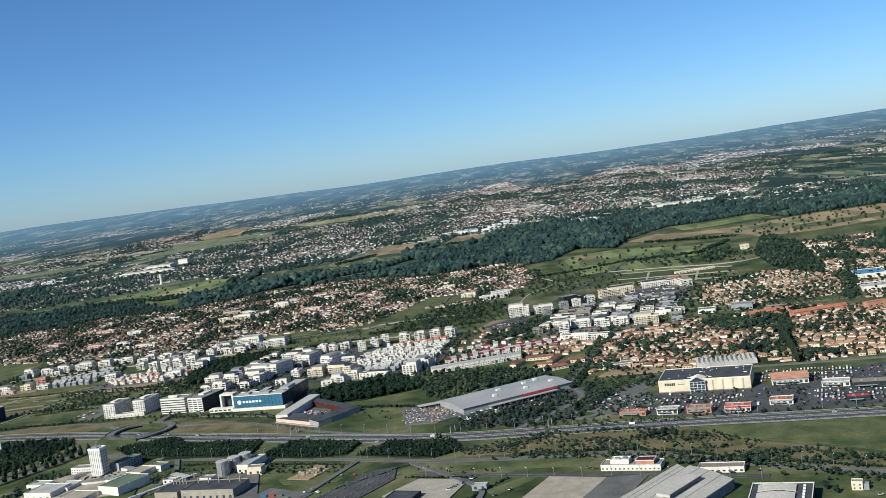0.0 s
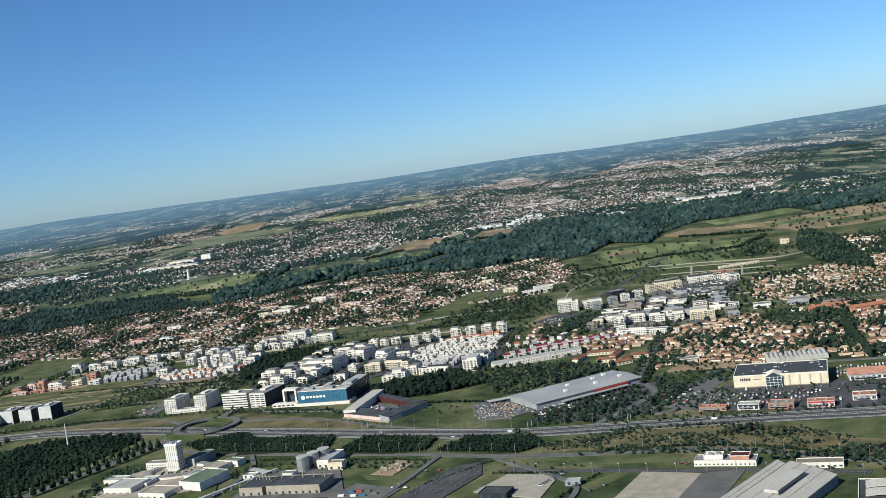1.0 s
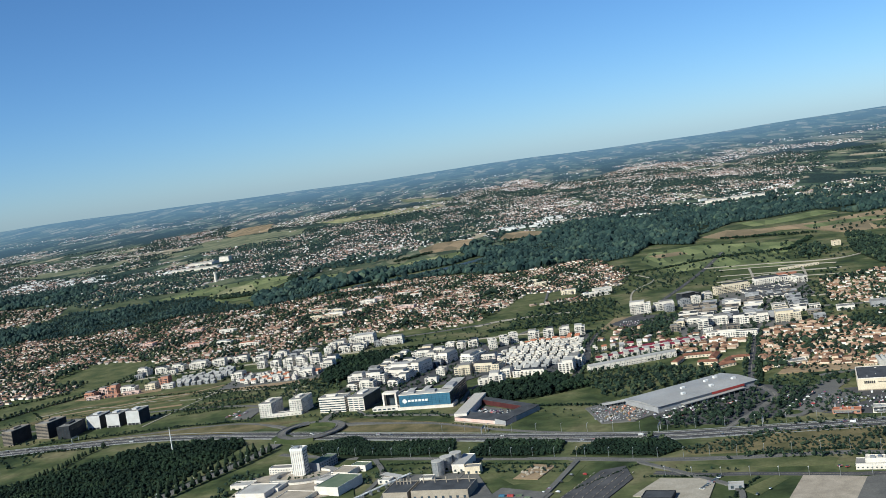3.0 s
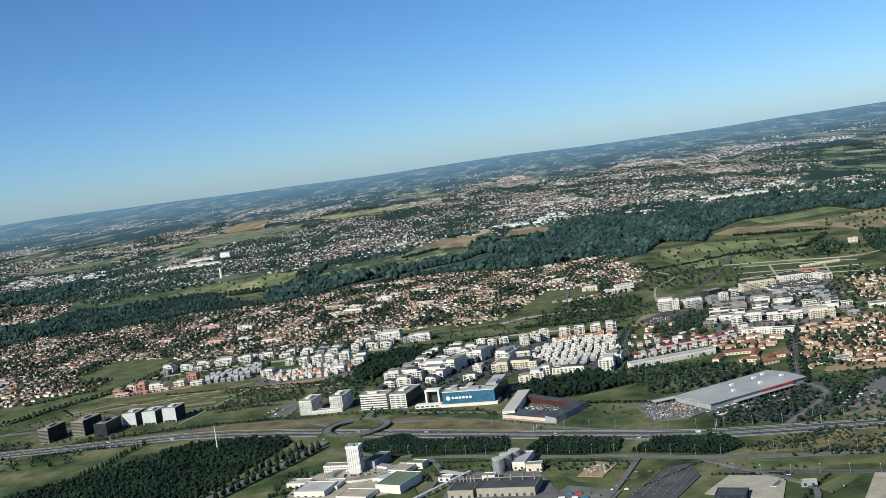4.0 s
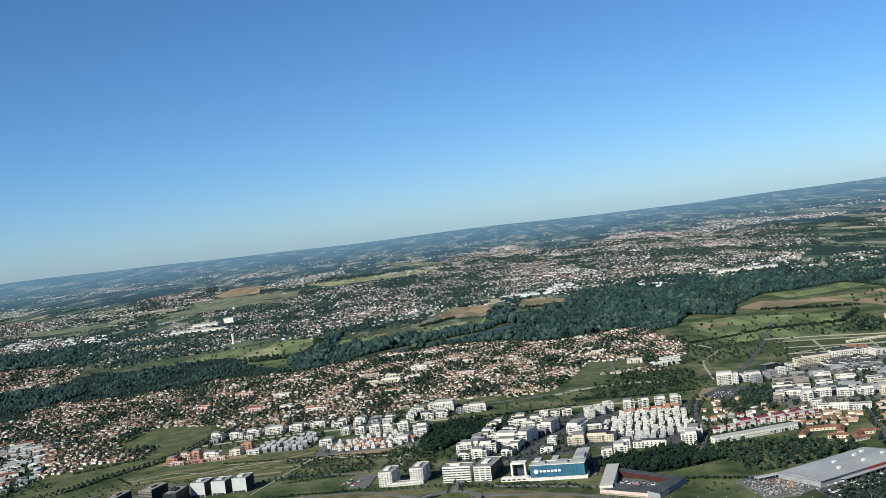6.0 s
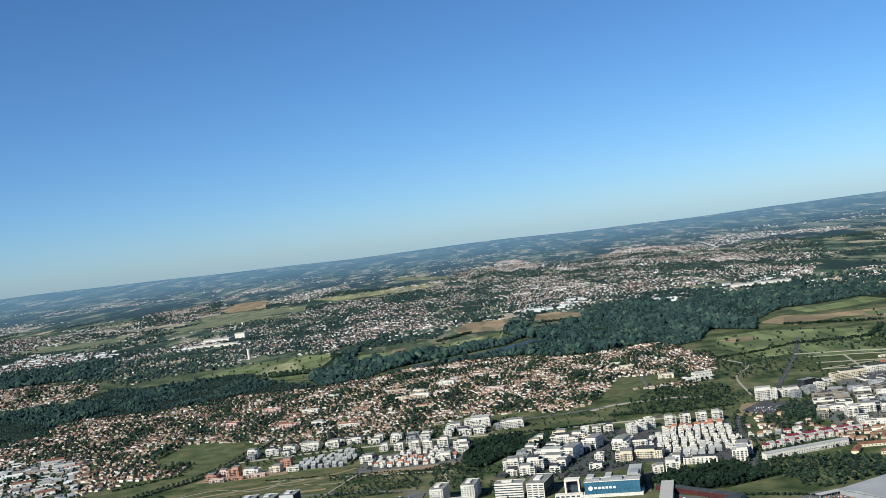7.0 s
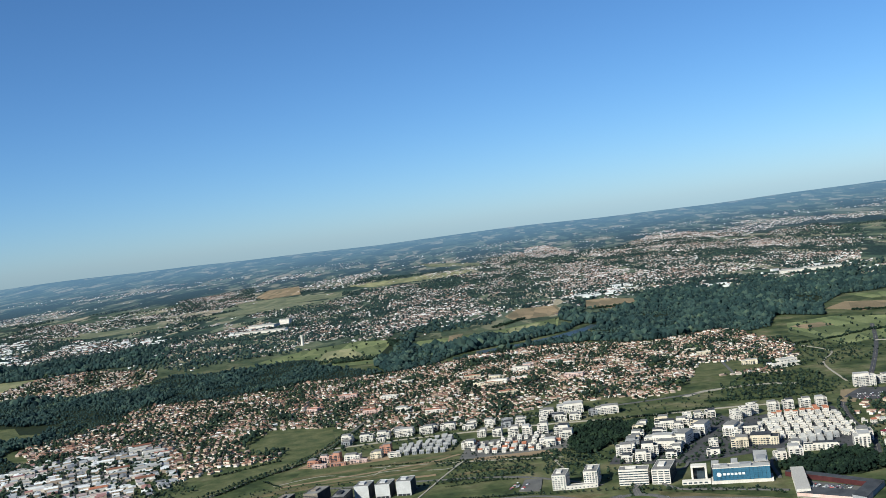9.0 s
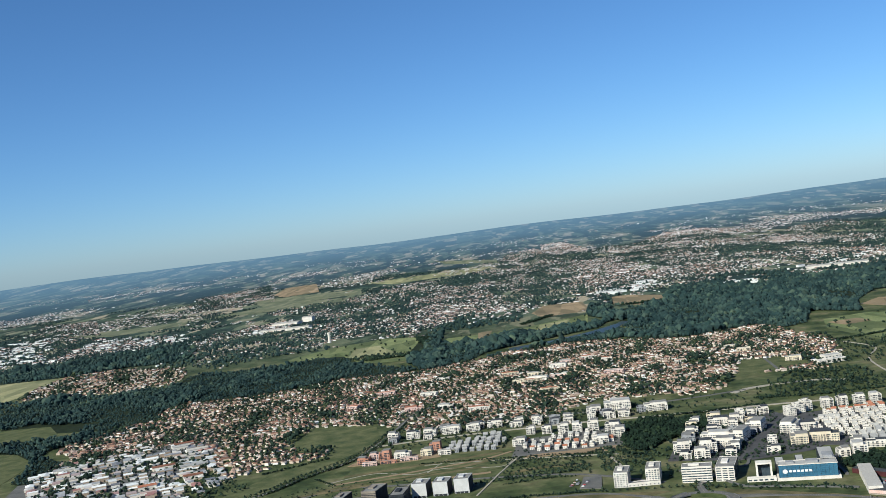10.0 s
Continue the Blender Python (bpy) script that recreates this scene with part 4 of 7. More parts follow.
garden_trees(SUB_W, 5.0, 1.5)

# sheds of the trading estate
SHEDS = [(joined(box(-4, -2.2, -0.2, 4, 2.2, 1.6), moved(gable(8, 4.4, 1.6, 0.5, 0.05), -4, -2.2, 0)), [0] * 6 + [1] * 5), (joined(box(-3, -2, -0.2, 3, 2, 2.2), box(-3.05, -2.05, 2.2, 3.05, 2.05, 2.35)), [0] * 6 + [1] * 6)]
WORKS_W = [(-480, 709), (-452, 765), (-412, 800), (-360, 745), (-345, 690), (-323, 640), (-340, 560), (-442, 600)]
HOMES_W = [(-360, 745), (-345, 690), (-323, 640), (-300, 610), (-322, 642), (-346, 735), (-395, 779)]
plot("yard", [(-474, 659), (-481, 691), (-453, 700), (-460, 745), (-430, 780), (-414, 812), (-385, 807), (-352, 749), (-362, 686), (-359, 641), (-337, 603), (-400, 590)], M["old_asphalt"], "grey yards and streets of the trading estate", "yard", 0.02)
HOMES_N = [(-505, 804), (-496, 845), (-469, 890), (-448, 896), (-417, 829), (-431, 794), (-461, 758)]
homes(HOMES_N, 5.6, 20, "house_roof", "brown-roofed houses between forest and trading estate")
garden_trees(HOMES_N, 4.6, 1.4)
p = suburb_points(WORKS_W, 8.8, 22)
p = p[(p[:, 1] < 760 + 0.25 * (p[:, 0] + 400)) | (rng.random(len(p)) < 0.35)]
many("sheds", [q[0] for q in SHEDS], p, np.stack([rng.uniform(0.5, 1.5, len(p)), rng.uniform(0.7, 1.6, len(p)), rng.uniform(0.7, 1.3, len(p))], 1), [M["house_wall"], M["shed_roof"]], "trading estate of white and grey metal sheds", "sheds", np.radians(22) + rng.integers(0, 2, len(p)) * 1.57, [q[1] for q in SHEDS])

# towns and hamlets far across the plain
DOTS = [(joined(shell(4.4, 3.4, 1.3), lid(4.4, 3.4, 1.3, 0.8, 0.1)), [0] * 4 + [1] * 4)]
TOWNS = [([(-542, 1304), (-617, 1528), (-561, 1612), (-471, 1612), (-478, 1884), (-625, 2097), (-581, 2175), (-449, 2266), (-394, 2480), (-286, 2486), (-178, 2612), (-37, 2606), (69, 2527), (63, 2196), (9, 1657), (-42, 1691), (-111, 1523), (-203, 1552), (-258, 1386), (-373, 1439), (-401, 1330), (-469, 1273), (-496, 1243)], 0.22),
         ([(69, 2527), (294, 2236), (368, 2299), (464, 2436), (642, 2840), (790, 2925), (759, 2479), (415, 1545), (347, 1790), (243, 1749), (165, 1638), (103, 1752), (9, 1657), (63, 2196)], 0.2),
         ([(-955, 1634), (-1178, 2090), (-1198, 2294), (-914, 1963), (-801, 1892), (-619, 1763), (-523, 1877), (-471, 1612), (-587, 1514), (-771, 1664), (-828, 1535)], 0.3),
         ([(-1138, 2056), (-1265, 2503), (-1119, 2458), (-936, 2018), (-1198, 2294)], 0.3), ([(-929, 2384), (-986, 2859), (-919, 2910), (-825, 3076), (-697, 2516), (-805, 2373)], 0.3), ([(-149, 2778), (-110, 3335), (65, 3539), (114, 3024), (69, 2527), (-37, 2606)], 0.34), ([(69, 2527), (127, 2993), (256, 2992), (472, 3581), (519, 3178), (588, 2920), (464, 2436), (294, 2236)], 0.4)]
for poly, full in TOWNS:
    p = spread(poly, 6.0, 8, 0.45)
    p = p[np.hypot(*p.T) < 3500]
    dens = np.array([noise.noise((x / 150, y / 300, 3)) + 0.6 * noise.noise((x / 40, y / 110, 5)) for x, y in p])
    p = p[rng.random(len(p)) < np.clip(full + 1.5 * dens, 0.03, 0.95)]
    s = rng.uniform(0.4, 1.0, len(p))
    many("houses", [q[0] for q in DOTS], p, np.stack([s * rng.uniform(0.8, 1.5, len(p)), s, s * rng.uniform(0.9, 1.5, len(p))], 1), [M["town_mix"], M["town_roof"]], "far town of white walls and red roofs", "houses", None, [q[1] for q in DOTS])
    p = spread(poly, 7.6, 30, 0.5)
    p = p[np.hypot(*p.T) < 3200]
    dens = np.array([noise.noise((x / 90, y / 240, 15)) + 0.5 * noise.noise((x / 30, y / 80, 6)) for x, y in p])
    p = p[dens > -0.32]
    s = rng.uniform(0.8, 2.2, len(p))
    many("trees", TINY, p, np.stack([s, s, s], 1), M["hazy_leaf"], "trees among far houses", "trees")
FAR_FIELDS = [[(-723, 2638), (-742, 2878), (-660, 2913), (-597, 2585), (-681, 2540)], [(-766, 2542), (-677, 2520), (-479, 2504), (-460, 2354), (-664, 2273)], [(-921, 2040), (-784, 2164), (-578, 2159), (-436, 2168), (-451, 2283), (-658, 2304), (-784, 2120)], [(-503, 2692), (-387, 2721), (-149, 2778), (-193, 2638), (-400, 2540)], [(-345, 3304), (-148, 3020), (-149, 2895), (-300, 3099)], [(-1061, 2095), (-923, 2108), (-801, 2138), (-774, 2049), (-900, 1985)], [(209, 1433), (299, 1480), (390, 1478), (361, 1401), (275, 1403), (203, 1380)]]
for poly, mat in zip(FAR_FIELDS, ("stubble", "far_field", "far_field", "young_crop", "far_field", "far_field", "pasture")):
    top = [(x, y, float(rise(x, y)) + 0.6) for x, y in poly]
    n = len(poly)
    tagged(mesh_object("field", top + [(x, y, z - 1.5) for x, y, z in top], [tuple(range(n))] + [(i, (i + 1) % n, n + (i + 1) % n, n + i) for i in range(n)], M[mat]), "pale open field on the far plain", "field", "", "structure")
HAMLET = [(-1500, 1700), (-1900, 3500), (2100, 3500), (1300, 1700), (500, 1250), (-100, 1700), (-550, 1500), (-900, 1450)]
p = spread(HAMLET, 10.5, 8, 0.5)
dens = np.array([noise.noise((x / 220, y / 420, 9)) + 0.5 * noise.noise((x / 50, y / 120, 4)) for x, y in p])
a = p[(dens > 0.22) & (rng.random(len(p)) < 0.6)]
s = rng.uniform(0.4, 1.1, len(a))
many("houses", [q[0] for q in DOTS], a, np.stack([s, s, s], 1), [M["town_mix"], M["town_roof"]], "hamlets scattered over the far plain", "houses", None, [q[1] for q in DOTS])
p = spread(HAMLET, 9.6, 8, 0.5)
p = p[np.hypot(*p.T) < 2950]
dens = np.array([noise.noise((x / 170, y / 110, 19)) + 0.45 * noise.noise((x / 45, y / 40, 8)) for x, y in p])
p = outside(p[dens > 0.24], FAR_FIELDS)
s = rng.uniform(1.3, 2.7, len(p))
many("woodland", TINY, p, np.stack([s, s, s * 0.9], 1), M["hazy_leaf"], "far woods and hedgerows of the plain", "woodland")

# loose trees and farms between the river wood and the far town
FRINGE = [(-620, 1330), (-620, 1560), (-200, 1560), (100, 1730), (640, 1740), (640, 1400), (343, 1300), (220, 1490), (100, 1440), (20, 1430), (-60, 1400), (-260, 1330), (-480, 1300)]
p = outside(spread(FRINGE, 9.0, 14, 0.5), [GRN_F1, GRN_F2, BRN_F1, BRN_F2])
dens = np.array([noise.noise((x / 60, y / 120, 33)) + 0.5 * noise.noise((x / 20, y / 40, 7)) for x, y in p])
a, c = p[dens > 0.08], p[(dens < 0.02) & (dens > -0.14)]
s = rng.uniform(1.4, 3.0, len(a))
many("trees", TINY, a, np.stack([s, s, s], 1), M["hazy_leaf"], "loose trees and copses before the far town", "trees")
s = rng.uniform(0.4, 1.0, len(c))
many("houses", [q[0] for q in DOTS], c, np.stack([s, s, s], 1), [M["town_mix"], M["town_roof"]], "scattered houses before the far town", "houses", None, [q[1] for q in DOTS])

# the last hamlets before the horizon
RIM = [(-2300, 3000), (-2400, 3300), (-1200, 3900), (0, 4100), (1200, 3900), (2400, 3300), (2300, 2700), (1200, 2900), (0, 3000), (-1200, 2900)]
p = spread(RIM, 17, 8, 0.5)
dens = np.array([noise.noise((x / 260, y / 200, 29)) + 0.5 * noise.noise((x / 60, y / 60, 2)) for x, y in p])
a = p[(dens > 0.2) & (rng.random(len(p)) < 0.35)]
s = rng.uniform(0.5, 1.0, len(a))
many("houses", [q[0] for q in DOTS], a, np.stack([s, s, s], 1), [M["town_mix"], M["town_roof"]], "last hamlets before the horizon", "houses", None, [q[1] for q in DOTS])
# long sheds of the far trading estates
p = np.concatenate([spread(q, st, 12, 0.4) for q, st in (([(-955, 1634), (-1164, 2061), (-1080, 2112), (-845, 1584)], 29), ([(-875, 1733), (-904, 1936), (-703, 1814), (-670, 1702), (-764, 1672)], 29), ([(-586, 1636), (-562, 1689), (-518, 1852), (-483, 1672)], 26), ([(11, 1677), (110, 1798), (142, 1708), (11, 1586)], 22), ([(328, 1724), (433, 1764), (488, 1829), (458, 1733), (316, 1619)], 30), ([(154, 1580), (242, 1597), (224, 1525), (150, 1516)], 26))])
many("sheds", [q[0] for q in SHEDS], p, np.stack([rng.uniform(0.8, 2.6, len(p)), rng.uniform(0.8, 2.0, len(p)), rng.uniform(0.9, 1.6, len(p))], 1), [M["paint_white"], M["shed_roof"]], "long white sheds of a far trading estate", "sheds", rng.normal(0.1, 0.25, len(p)), [q[1] for q in SHEDS])
# ---------------------------------------------------------------- buildings
PANES = {}


def pane_mesh(w, h, mat="glass", t=0.05):
    key = (round(w, 2), round(h, 2), mat)
    if key not in PANES:
        v, f = box(-w / 2, -t, 0, w / 2, t, h)
        me = bpy.data.meshes.new("window")
        me.from_pydata(v, [], f)
        me.materials.append(M[mat])
        PANES[key] = me
    return PANES[key]


def windows(e, mesh, w, d, h, floors, bay, sides="fr", z0=0.45, far=False, pane=(0.8, 0.62)):
    step = (h - 0.35) / floors
    if far:
        # far facades: storeys of small dark windows, too fine to pick apart
        floors = max(1, round(h / 1.08))
        step, n, m = (h - 0.25) / floors, max(2, round(w / 1.35)), max(2, round(d / 1.5))
        shapes = []
        for k in range(floors):
            z = 0.3 + k * step
            for i in range(n):
                if rng.random() < 0.9:
                    c, a = (i + 0.5) * w / n, rng.choice([0.24, 0.34, 0.5])
                    shapes.append(box(c - a, -0.05, z, c + a, 0.05, z + 0.6))
            for i in range(m):
                c = (i + 0.5) * d / m
                for x in (0, w):
                    if rng.random() < 0.7:
                        shapes.append(box(x - 0.05, c - 0.3, z, x + 0.05, c + 0.3, z + 0.58))
        tagged(part("glazing", joined(*shapes), M["glass"], e), "small dark windows of all storeys", kind="stuff")
        return
    for k in range(floors):
        z = z0 + k * step
        n, m = max(1, int(w / bay)), max(1, int(d / bay))
        for i in range(n if "f" in sides else 0):
            share("window", mesh, e, ((i + 0.5) * w / n, 0, z))
        for i in range(m):
            if "r" in sides:
                share("window", mesh, e, (w, (i + 0.5) * d / m, z), math.pi / 2)
            if "l" in sides:
                share("window", mesh, e, (0, (i + 0.5) * d / m, z), math.pi / 2)


def block(name, x, y, w, d, h, rot, wall, roof, label, category, floors=4, bay=1.7, sides="fr", balcony=0.0, group="", top=True, pane=(0.8, 0.62)):
    """A flat-roofed building set out from its front left corner."""
    e = thing(name, x, y, rot, label, category, group)
    full = h
    if name == "apartment_building" and w > 5.5 and h > 3.5:
        h = h * 0.8
        side = 0.0 if int(x * 7) % 2 else 0.25
        ts = part("top_storey", box(w * side + 0.3, 0.9, h, w * (side + 0.72), d - 0.3, full), M[wall], e, "set-back top storey")
        part("top_roof", box(w * side + 0.15, 0.7, full, w * (side + 0.72) + 0.15, d - 0.15, full + 0.14), M[roof], ts, "flat roof of the top storey")
        top = False
    if name == "apartment_building" and w > 5.5:
        step = (h - 0.25) / max(1, round(h / 1.08))
        spots = [w * f for f in ((0.14, 0.62) if int(x * 3) % 2 else (0.3, 0.8))]
        # no recess is cut: dark boxes on the front paint the shade of loggias
        tagged(part("loggia_shade", joined(*[box(c - 0.55, -0.07, 0.28 + k * step, c + 0.55, 0.02, 0.28 + k * step + 0.74) for c in spots for k in range(max(1, round(h / 1.08)))]), M["dark_wall"], e, "dark boxes painting the shade of loggias"), kind="stuff")
        if h > 3.2 and int(x * 5) % 3:
            side = w * 0.55 if int(y * 5) % 2 else 0.0
            wg = part("wing", box(side, d, -0.3, side + w * 0.42, d + 4.0, h * 0.7), M[wall], e, "lower rear wing")
            part("wing_roof", box(side + 0.12, d, h * 0.7, side + w * 0.42 - 0.12, d + 3.9, h * 0.7 + 0.08), M[roof], wg)
    part("wall", box(0, 0, -0.3, w, d, h), M[wall], e)
    part("roof", box(0.16, 0.16, h, w - 0.16, d - 0.16, h + 0.06), M[roof], e)
    part("parapet", parapet(w, d, h, 0.16, 0.3), M[wall], e)
    if top:
        part("roof_housing", box(w * 0.22, d * 0.35, h + 0.05, w * 0.58, d * 0.72, h + 0.8), M[wall], e)
    windows(e, pane_mesh(*pane), w, d, h, floors, bay, sides, 0.45, (y > 555 and name == "apartment_building") or "scattered" in label, pane)
    if balcony:
        step = (h - 0.35) / floors
        for k in range(1, floors):
            z = 0.2 + k * step
            part("balcony", joined(box(w * 0.08, -0.5, z, w * balcony, 0, z + 0.08), box(w * 0.08, -0.5, z + 0.08, w * balcony, -0.44, z + 0.34)), M[wall], e)
    return e


def bars(e, x0, z0, x1, z1, n, mat, y=-0.06, skew=0.0):
    """A sign with its letters as plain upright bars."""
    w = (x1 - x0) / n
    for i in range(n):
        part("sign_bar", box(x0 + i * w, y, z0, x0 + i * w + w * 0.72, y + 0.05, z1), M[mat], e)


# the blue glass office
off = thing("office_building", -19.0, 502.0, -12.0, "office with a long blue glass front, white base and rear wings", "office")
part("wall", joined(box(0, 0.2, 1.6, 29.2, 9, 8.3), box(21.5, 9, -0.2, 29.2, 34, 8.6), box(9.5, 9, -0.2, 13.5, 22, 8.0), box(-1.0, 9, -0.2, 3.5, 24, 6.8)), M["dark_wall"], off, "dark glazed flanks and wings")
part("base", box(-1.0, -0.8, -0.3, 30.5, 9.2, 1.6), M["white_wall"], off, "white rendered base storey")
part("roof", joined(box(0.3, 0.5, 8.3, 28.9, 8.7, 8.38), box(21.8, 9.3, 8.6, 28.9, 33.7, 8.68), box(9.8, 9.3, 8.0, 13.2, 21.7, 8.08), box(-0.7, 9.3, 6.8, 3.2, 23.7, 6.88)), M["white_roof"], off, "pale flat roofs")
part("parapet", parapet(29.4, 9.2, 8.25, 0.2, 0.4, -0.1, 0.1), M["white_wall"], off)
for q in (box(14, 3, 8.3, 20, 7.5, 9.5), box(23, 11, 8.6, 28, 20, 9.7), box(4, 3.5, 8.3, 8, 7, 9.2)):
    part("roof_housing", q, M["grey_wall"], off, "grey plant room on the roof")
gp = pane_mesh(1.98, 1.02, "blue_glass", 0.1)
for k in range(6):
    for i in range(14):
        share("pane", gp, off, (1.1 + i * 2.08, 0.14, 1.75 + k * 1.08))
sp = pane_mesh(1.3, 0.75)
for k in range(6):
    for i in range(13):
        share("window", sp, off, (29.2, 2 + i * 2.5, 1.0 + k * 1.25), math.pi / 2)
    for i in range(7):
        share("window", sp, off, (21.5, 12 + i * 3.0, 1.0 + k * 1.2), math.pi / 2)
mark = part("sign_mark", joined(drum(1.25, 0, 0.06, 16, 0, 0), drum(0.7, 0.06, 0.1, 12, 0, 0)), M["paint_white"], off, "round white mark on the glass front")
mark.matrix_local = Matrix.Translation((3.2, 0.0, 4.9)) @ Matrix.Rotation(radians(90), 4, "X")
bars(off, 5.2, 4.4, 17.0, 5.6, 6, "paint_white", -0.02)
off.scale = (0.91, 0.91, 0.87)
gate = thing("office_building", -28.1, 508.5, -12.0, "white portal frame standing open beside the blue office", "office")
part("frame", joined(box(0, 0, 0, 0.9, 5, 8.0), box(6.6, 0, 0, 7.5, 5, 8.0), box(0.9, 0, 7.2, 6.6, 5, 8.0)), M["white_wall"], gate, "white portal frame")
part("glazing", box(0.9, 3.0, 0, 6.6, 3.4, 7.2), M["glass"], gate, "dark recessed glazing")
part("base", box(-4.5, -4.0, -0.2, 9.0, -0.1, 1.7), M["white_wall"], gate, "low white annex")
for i in range(5):
    share("window", pane_mesh(1.6, 0.7), gate, (-3.2 + i * 2.5, -4.0, 0.5))

# the market hall round a court
A, B_, C, D = (10.5, 467.1), (34.4, 448.2), (49.7, 469.1), (18.4, 505.0)
hall = thing("market_hall", 0, 0, 0, "low angular hall round a court, pink front and grey roof", "hall", z=0)


def wing(p, q, t, h0, h1, side):
    p, q = np.array(p), np.array(q)
    d = (q - p) / np.hypot(*(q - p))
    n = np.array((-d[1], d[0])) * t * side
    c = [p, q, q + n, p + n]
    v = [(*k, -0.2) for k in c] + [(*c[0], h0), (*c[1], h0), (*c[2], h1), (*c[3], h1)]
    return v, [(0, 3, 2, 1), (4, 5, 6, 7), (0, 1, 5, 4), (1, 2, 6, 5), (2, 3, 7, 6), (3, 0, 4, 7)]


def lift(shape, top):
    """The roof sheet of a wing."""
    v = [p for p in shape[0][4:]]
    return [(x, y, z) for x, y, z in v] + [(x, y, z + top) for x, y, z in v], box(0, 0, 0, 1, 1, 1)[1]


for (p, q, t, h0, h1, s), wm, lab in (((A, B_, 7.5, 1.8, 2.6, 1), "pink_wall", "pale pink rendered front wing"), ((B_, C, 6.0, 2.1, 2.9, 1), "grey_wall", "grey clad side wing"), ((D, A, 6.0, 3.2, 3.2, 1), "white_wall", "white clad side wing"), ((C, D, 4.5, 2.3, 2.3, 1), "dark_red", "dark red rear wing")):
    sh = wing(p, q, t, h0, h1, s)
    part("wing", sh, M[wm], hall, lab)
    part("roof", lift(sh, 0.18), M["pale_sheet" if p == D else "tar_roof"], hall, "pale sheet roof" if p == D else "dark grey sheet roof")
part("court", prism([(20, 468), (33, 458), (42, 470), (23, 490)], -0.05, 0.06), M["old_asphalt"], hall, "asphalt court")
part("plinth", slab([(A[0], A[1] - 0.6), (B_[0], B_[1] - 0.6)], 0.5, -0.1, 0.4), M["concrete"], hall, "pale kerb along the front")

# the long grey warehouse
wh = thing("warehouse", 99.7, 437.8, 29.9, "long low warehouse with a grey sheet roof and red fascia", "warehouse")
part("wall", box(0, 0, -0.3, 54.4, 23.6, 3.0), M["grey_wall"], wh)
part("roof", joined(([(-0.5, -0.5, 3.0), (54.9, -0.5, 3.0), (54.9, 24.1, 3.0), (-0.5, 24.1, 3.0), (-0.5, 11.8, 3.75), (54.9, 11.8, 3.75)], [(0, 1, 5, 4), (2, 3, 4, 5), (1, 2, 5), (3, 0, 4), (0, 3, 2, 1)])), M["metal_roof"], wh, "shallow grey sheet roof")
for i in range(18):
    part("roof_seam", joined(([(0.5 + 3.1 * i, -0.5, 3.03), (0.62 + 3.1 * i, -0.5, 3.03), (0.62 + 3.1 * i, 11.8, 3.8), (0.5 + 3.1 * i, 11.8, 3.8)], [(0, 1, 2, 3)])), M["steel"], wh)
for x, y in ((18, 6), (24, 14), (34, 6.5), (38, 15), (48, 8), (45, 17)):
    part("skylight", joined(box(x, y, 3.2, x + 1.9, y + 1.3, 4.2)), M["paint_white"], wh, "white roof-light box")
part("fascia", box(29, -0.5, 2.0, 47, -0.05, 2.95), M["red_paint"], wh, "red entrance fascia")
part("canopy", joined(box(12, -2.6, 1.5, 46, -0.05, 1.75)), M["metal_roof"], wh, "grey canopy along the front")
for i in range(12):
    part("canopy_post", box(12.5 + i * 3, -2.4, 0, 12.7 + i * 3, -2.2, 1.5), M["steel"], wh)
    share("window", pane_mesh(2.2, 1.0), wh, (13.5 + i * 2.6, 0, 0.3))
an = thing("canopy", 78.5, 456.0, 18, "long pale open canopy over building supplies", "canopy")
part("roof", box(0, 0, 1.7, 12, 3.6, 1.9), M["white_roof"], an)
for i in range(5):
    for j in (0.2, 3.3):
        part("post", box(0.2 + i * 2.85, j, 0, 0.4 + i * 2.85, j + 0.2, 1.7), M["steel"], an)

# the cream furniture store
st = thing("store", 182.1, 436.2, -14.9, "cream furniture store with black roof and gabled glass entrance", "shop")
part("wall", box(0, 0, -0.3, 37.1, 21.6, 5.0), M["cream_wall"], st)
part("roof", box(0.3, 0.3, 5.0, 36.8, 21.3, 5.08), M["tar_roof"], st, "flat black bitumen roof")
part("parapet", parapet(37.1, 21.6, 5.0, 0.3, 0.35), M["white_wall"], st, "white parapet edge")
part("base_band", box(-0.05, -0.1, 0, 37.15, 0, 0.5), M["brown_wall"], st, "dark base band with yellow marks")
for x in (21.5, 25.5, 29.5, 33.5):
    part("pilaster", prism([(x - 1.0, -0.02), (x - 0.4, -0.45), (x + 0.4, -0.45), (x + 1.0, -0.02)], 0.5, 4.7), M["cream_wall"], st, "rounded cream bay")
ev = [(12.8, -1.2, 0), (19.2, -1.2, 0), (19.2, 0.1, 0), (12.8, 0.1, 0), (12.8, -1.2, 4.4), (19.2, -1.2, 4.4), (19.2, 0.1, 4.4), (12.8, 0.1, 4.4), (16, -1.2, 6.1), (16, 5, 6.1), (19.6, 5, 5.05), (12.4, 5, 5.05)]
part("entrance", (ev[:9], [(0, 1, 5, 8, 4), (1, 2, 6, 5), (3, 0, 4, 7)]), M["glass"], st, "glazed gabled entrance")
part("entrance_roof", ([(12.3, -1.5, 4.35), (16, -1.5, 6.3), (19.7, -1.5, 4.35), (12.3, 5, 4.95), (16, 5, 6.3), (19.7, 5, 4.95)], [(0, 1, 4, 3), (1, 2, 5, 4)]), M["white_wall"], st, "white gable roof")
for i in range(5):
    part("mullion", box(12.85 + i * 1.55, -1.28, 0, 13.0 + i * 1.55, -1.2, 4.5), M["paint_white"], st)
for i in range(4):
    part("transom", box(12.8, -1.27, 0.9 + i * 1.1, 19.2, -1.2, 1.02 + i * 1.1), M["paint_white"], st)
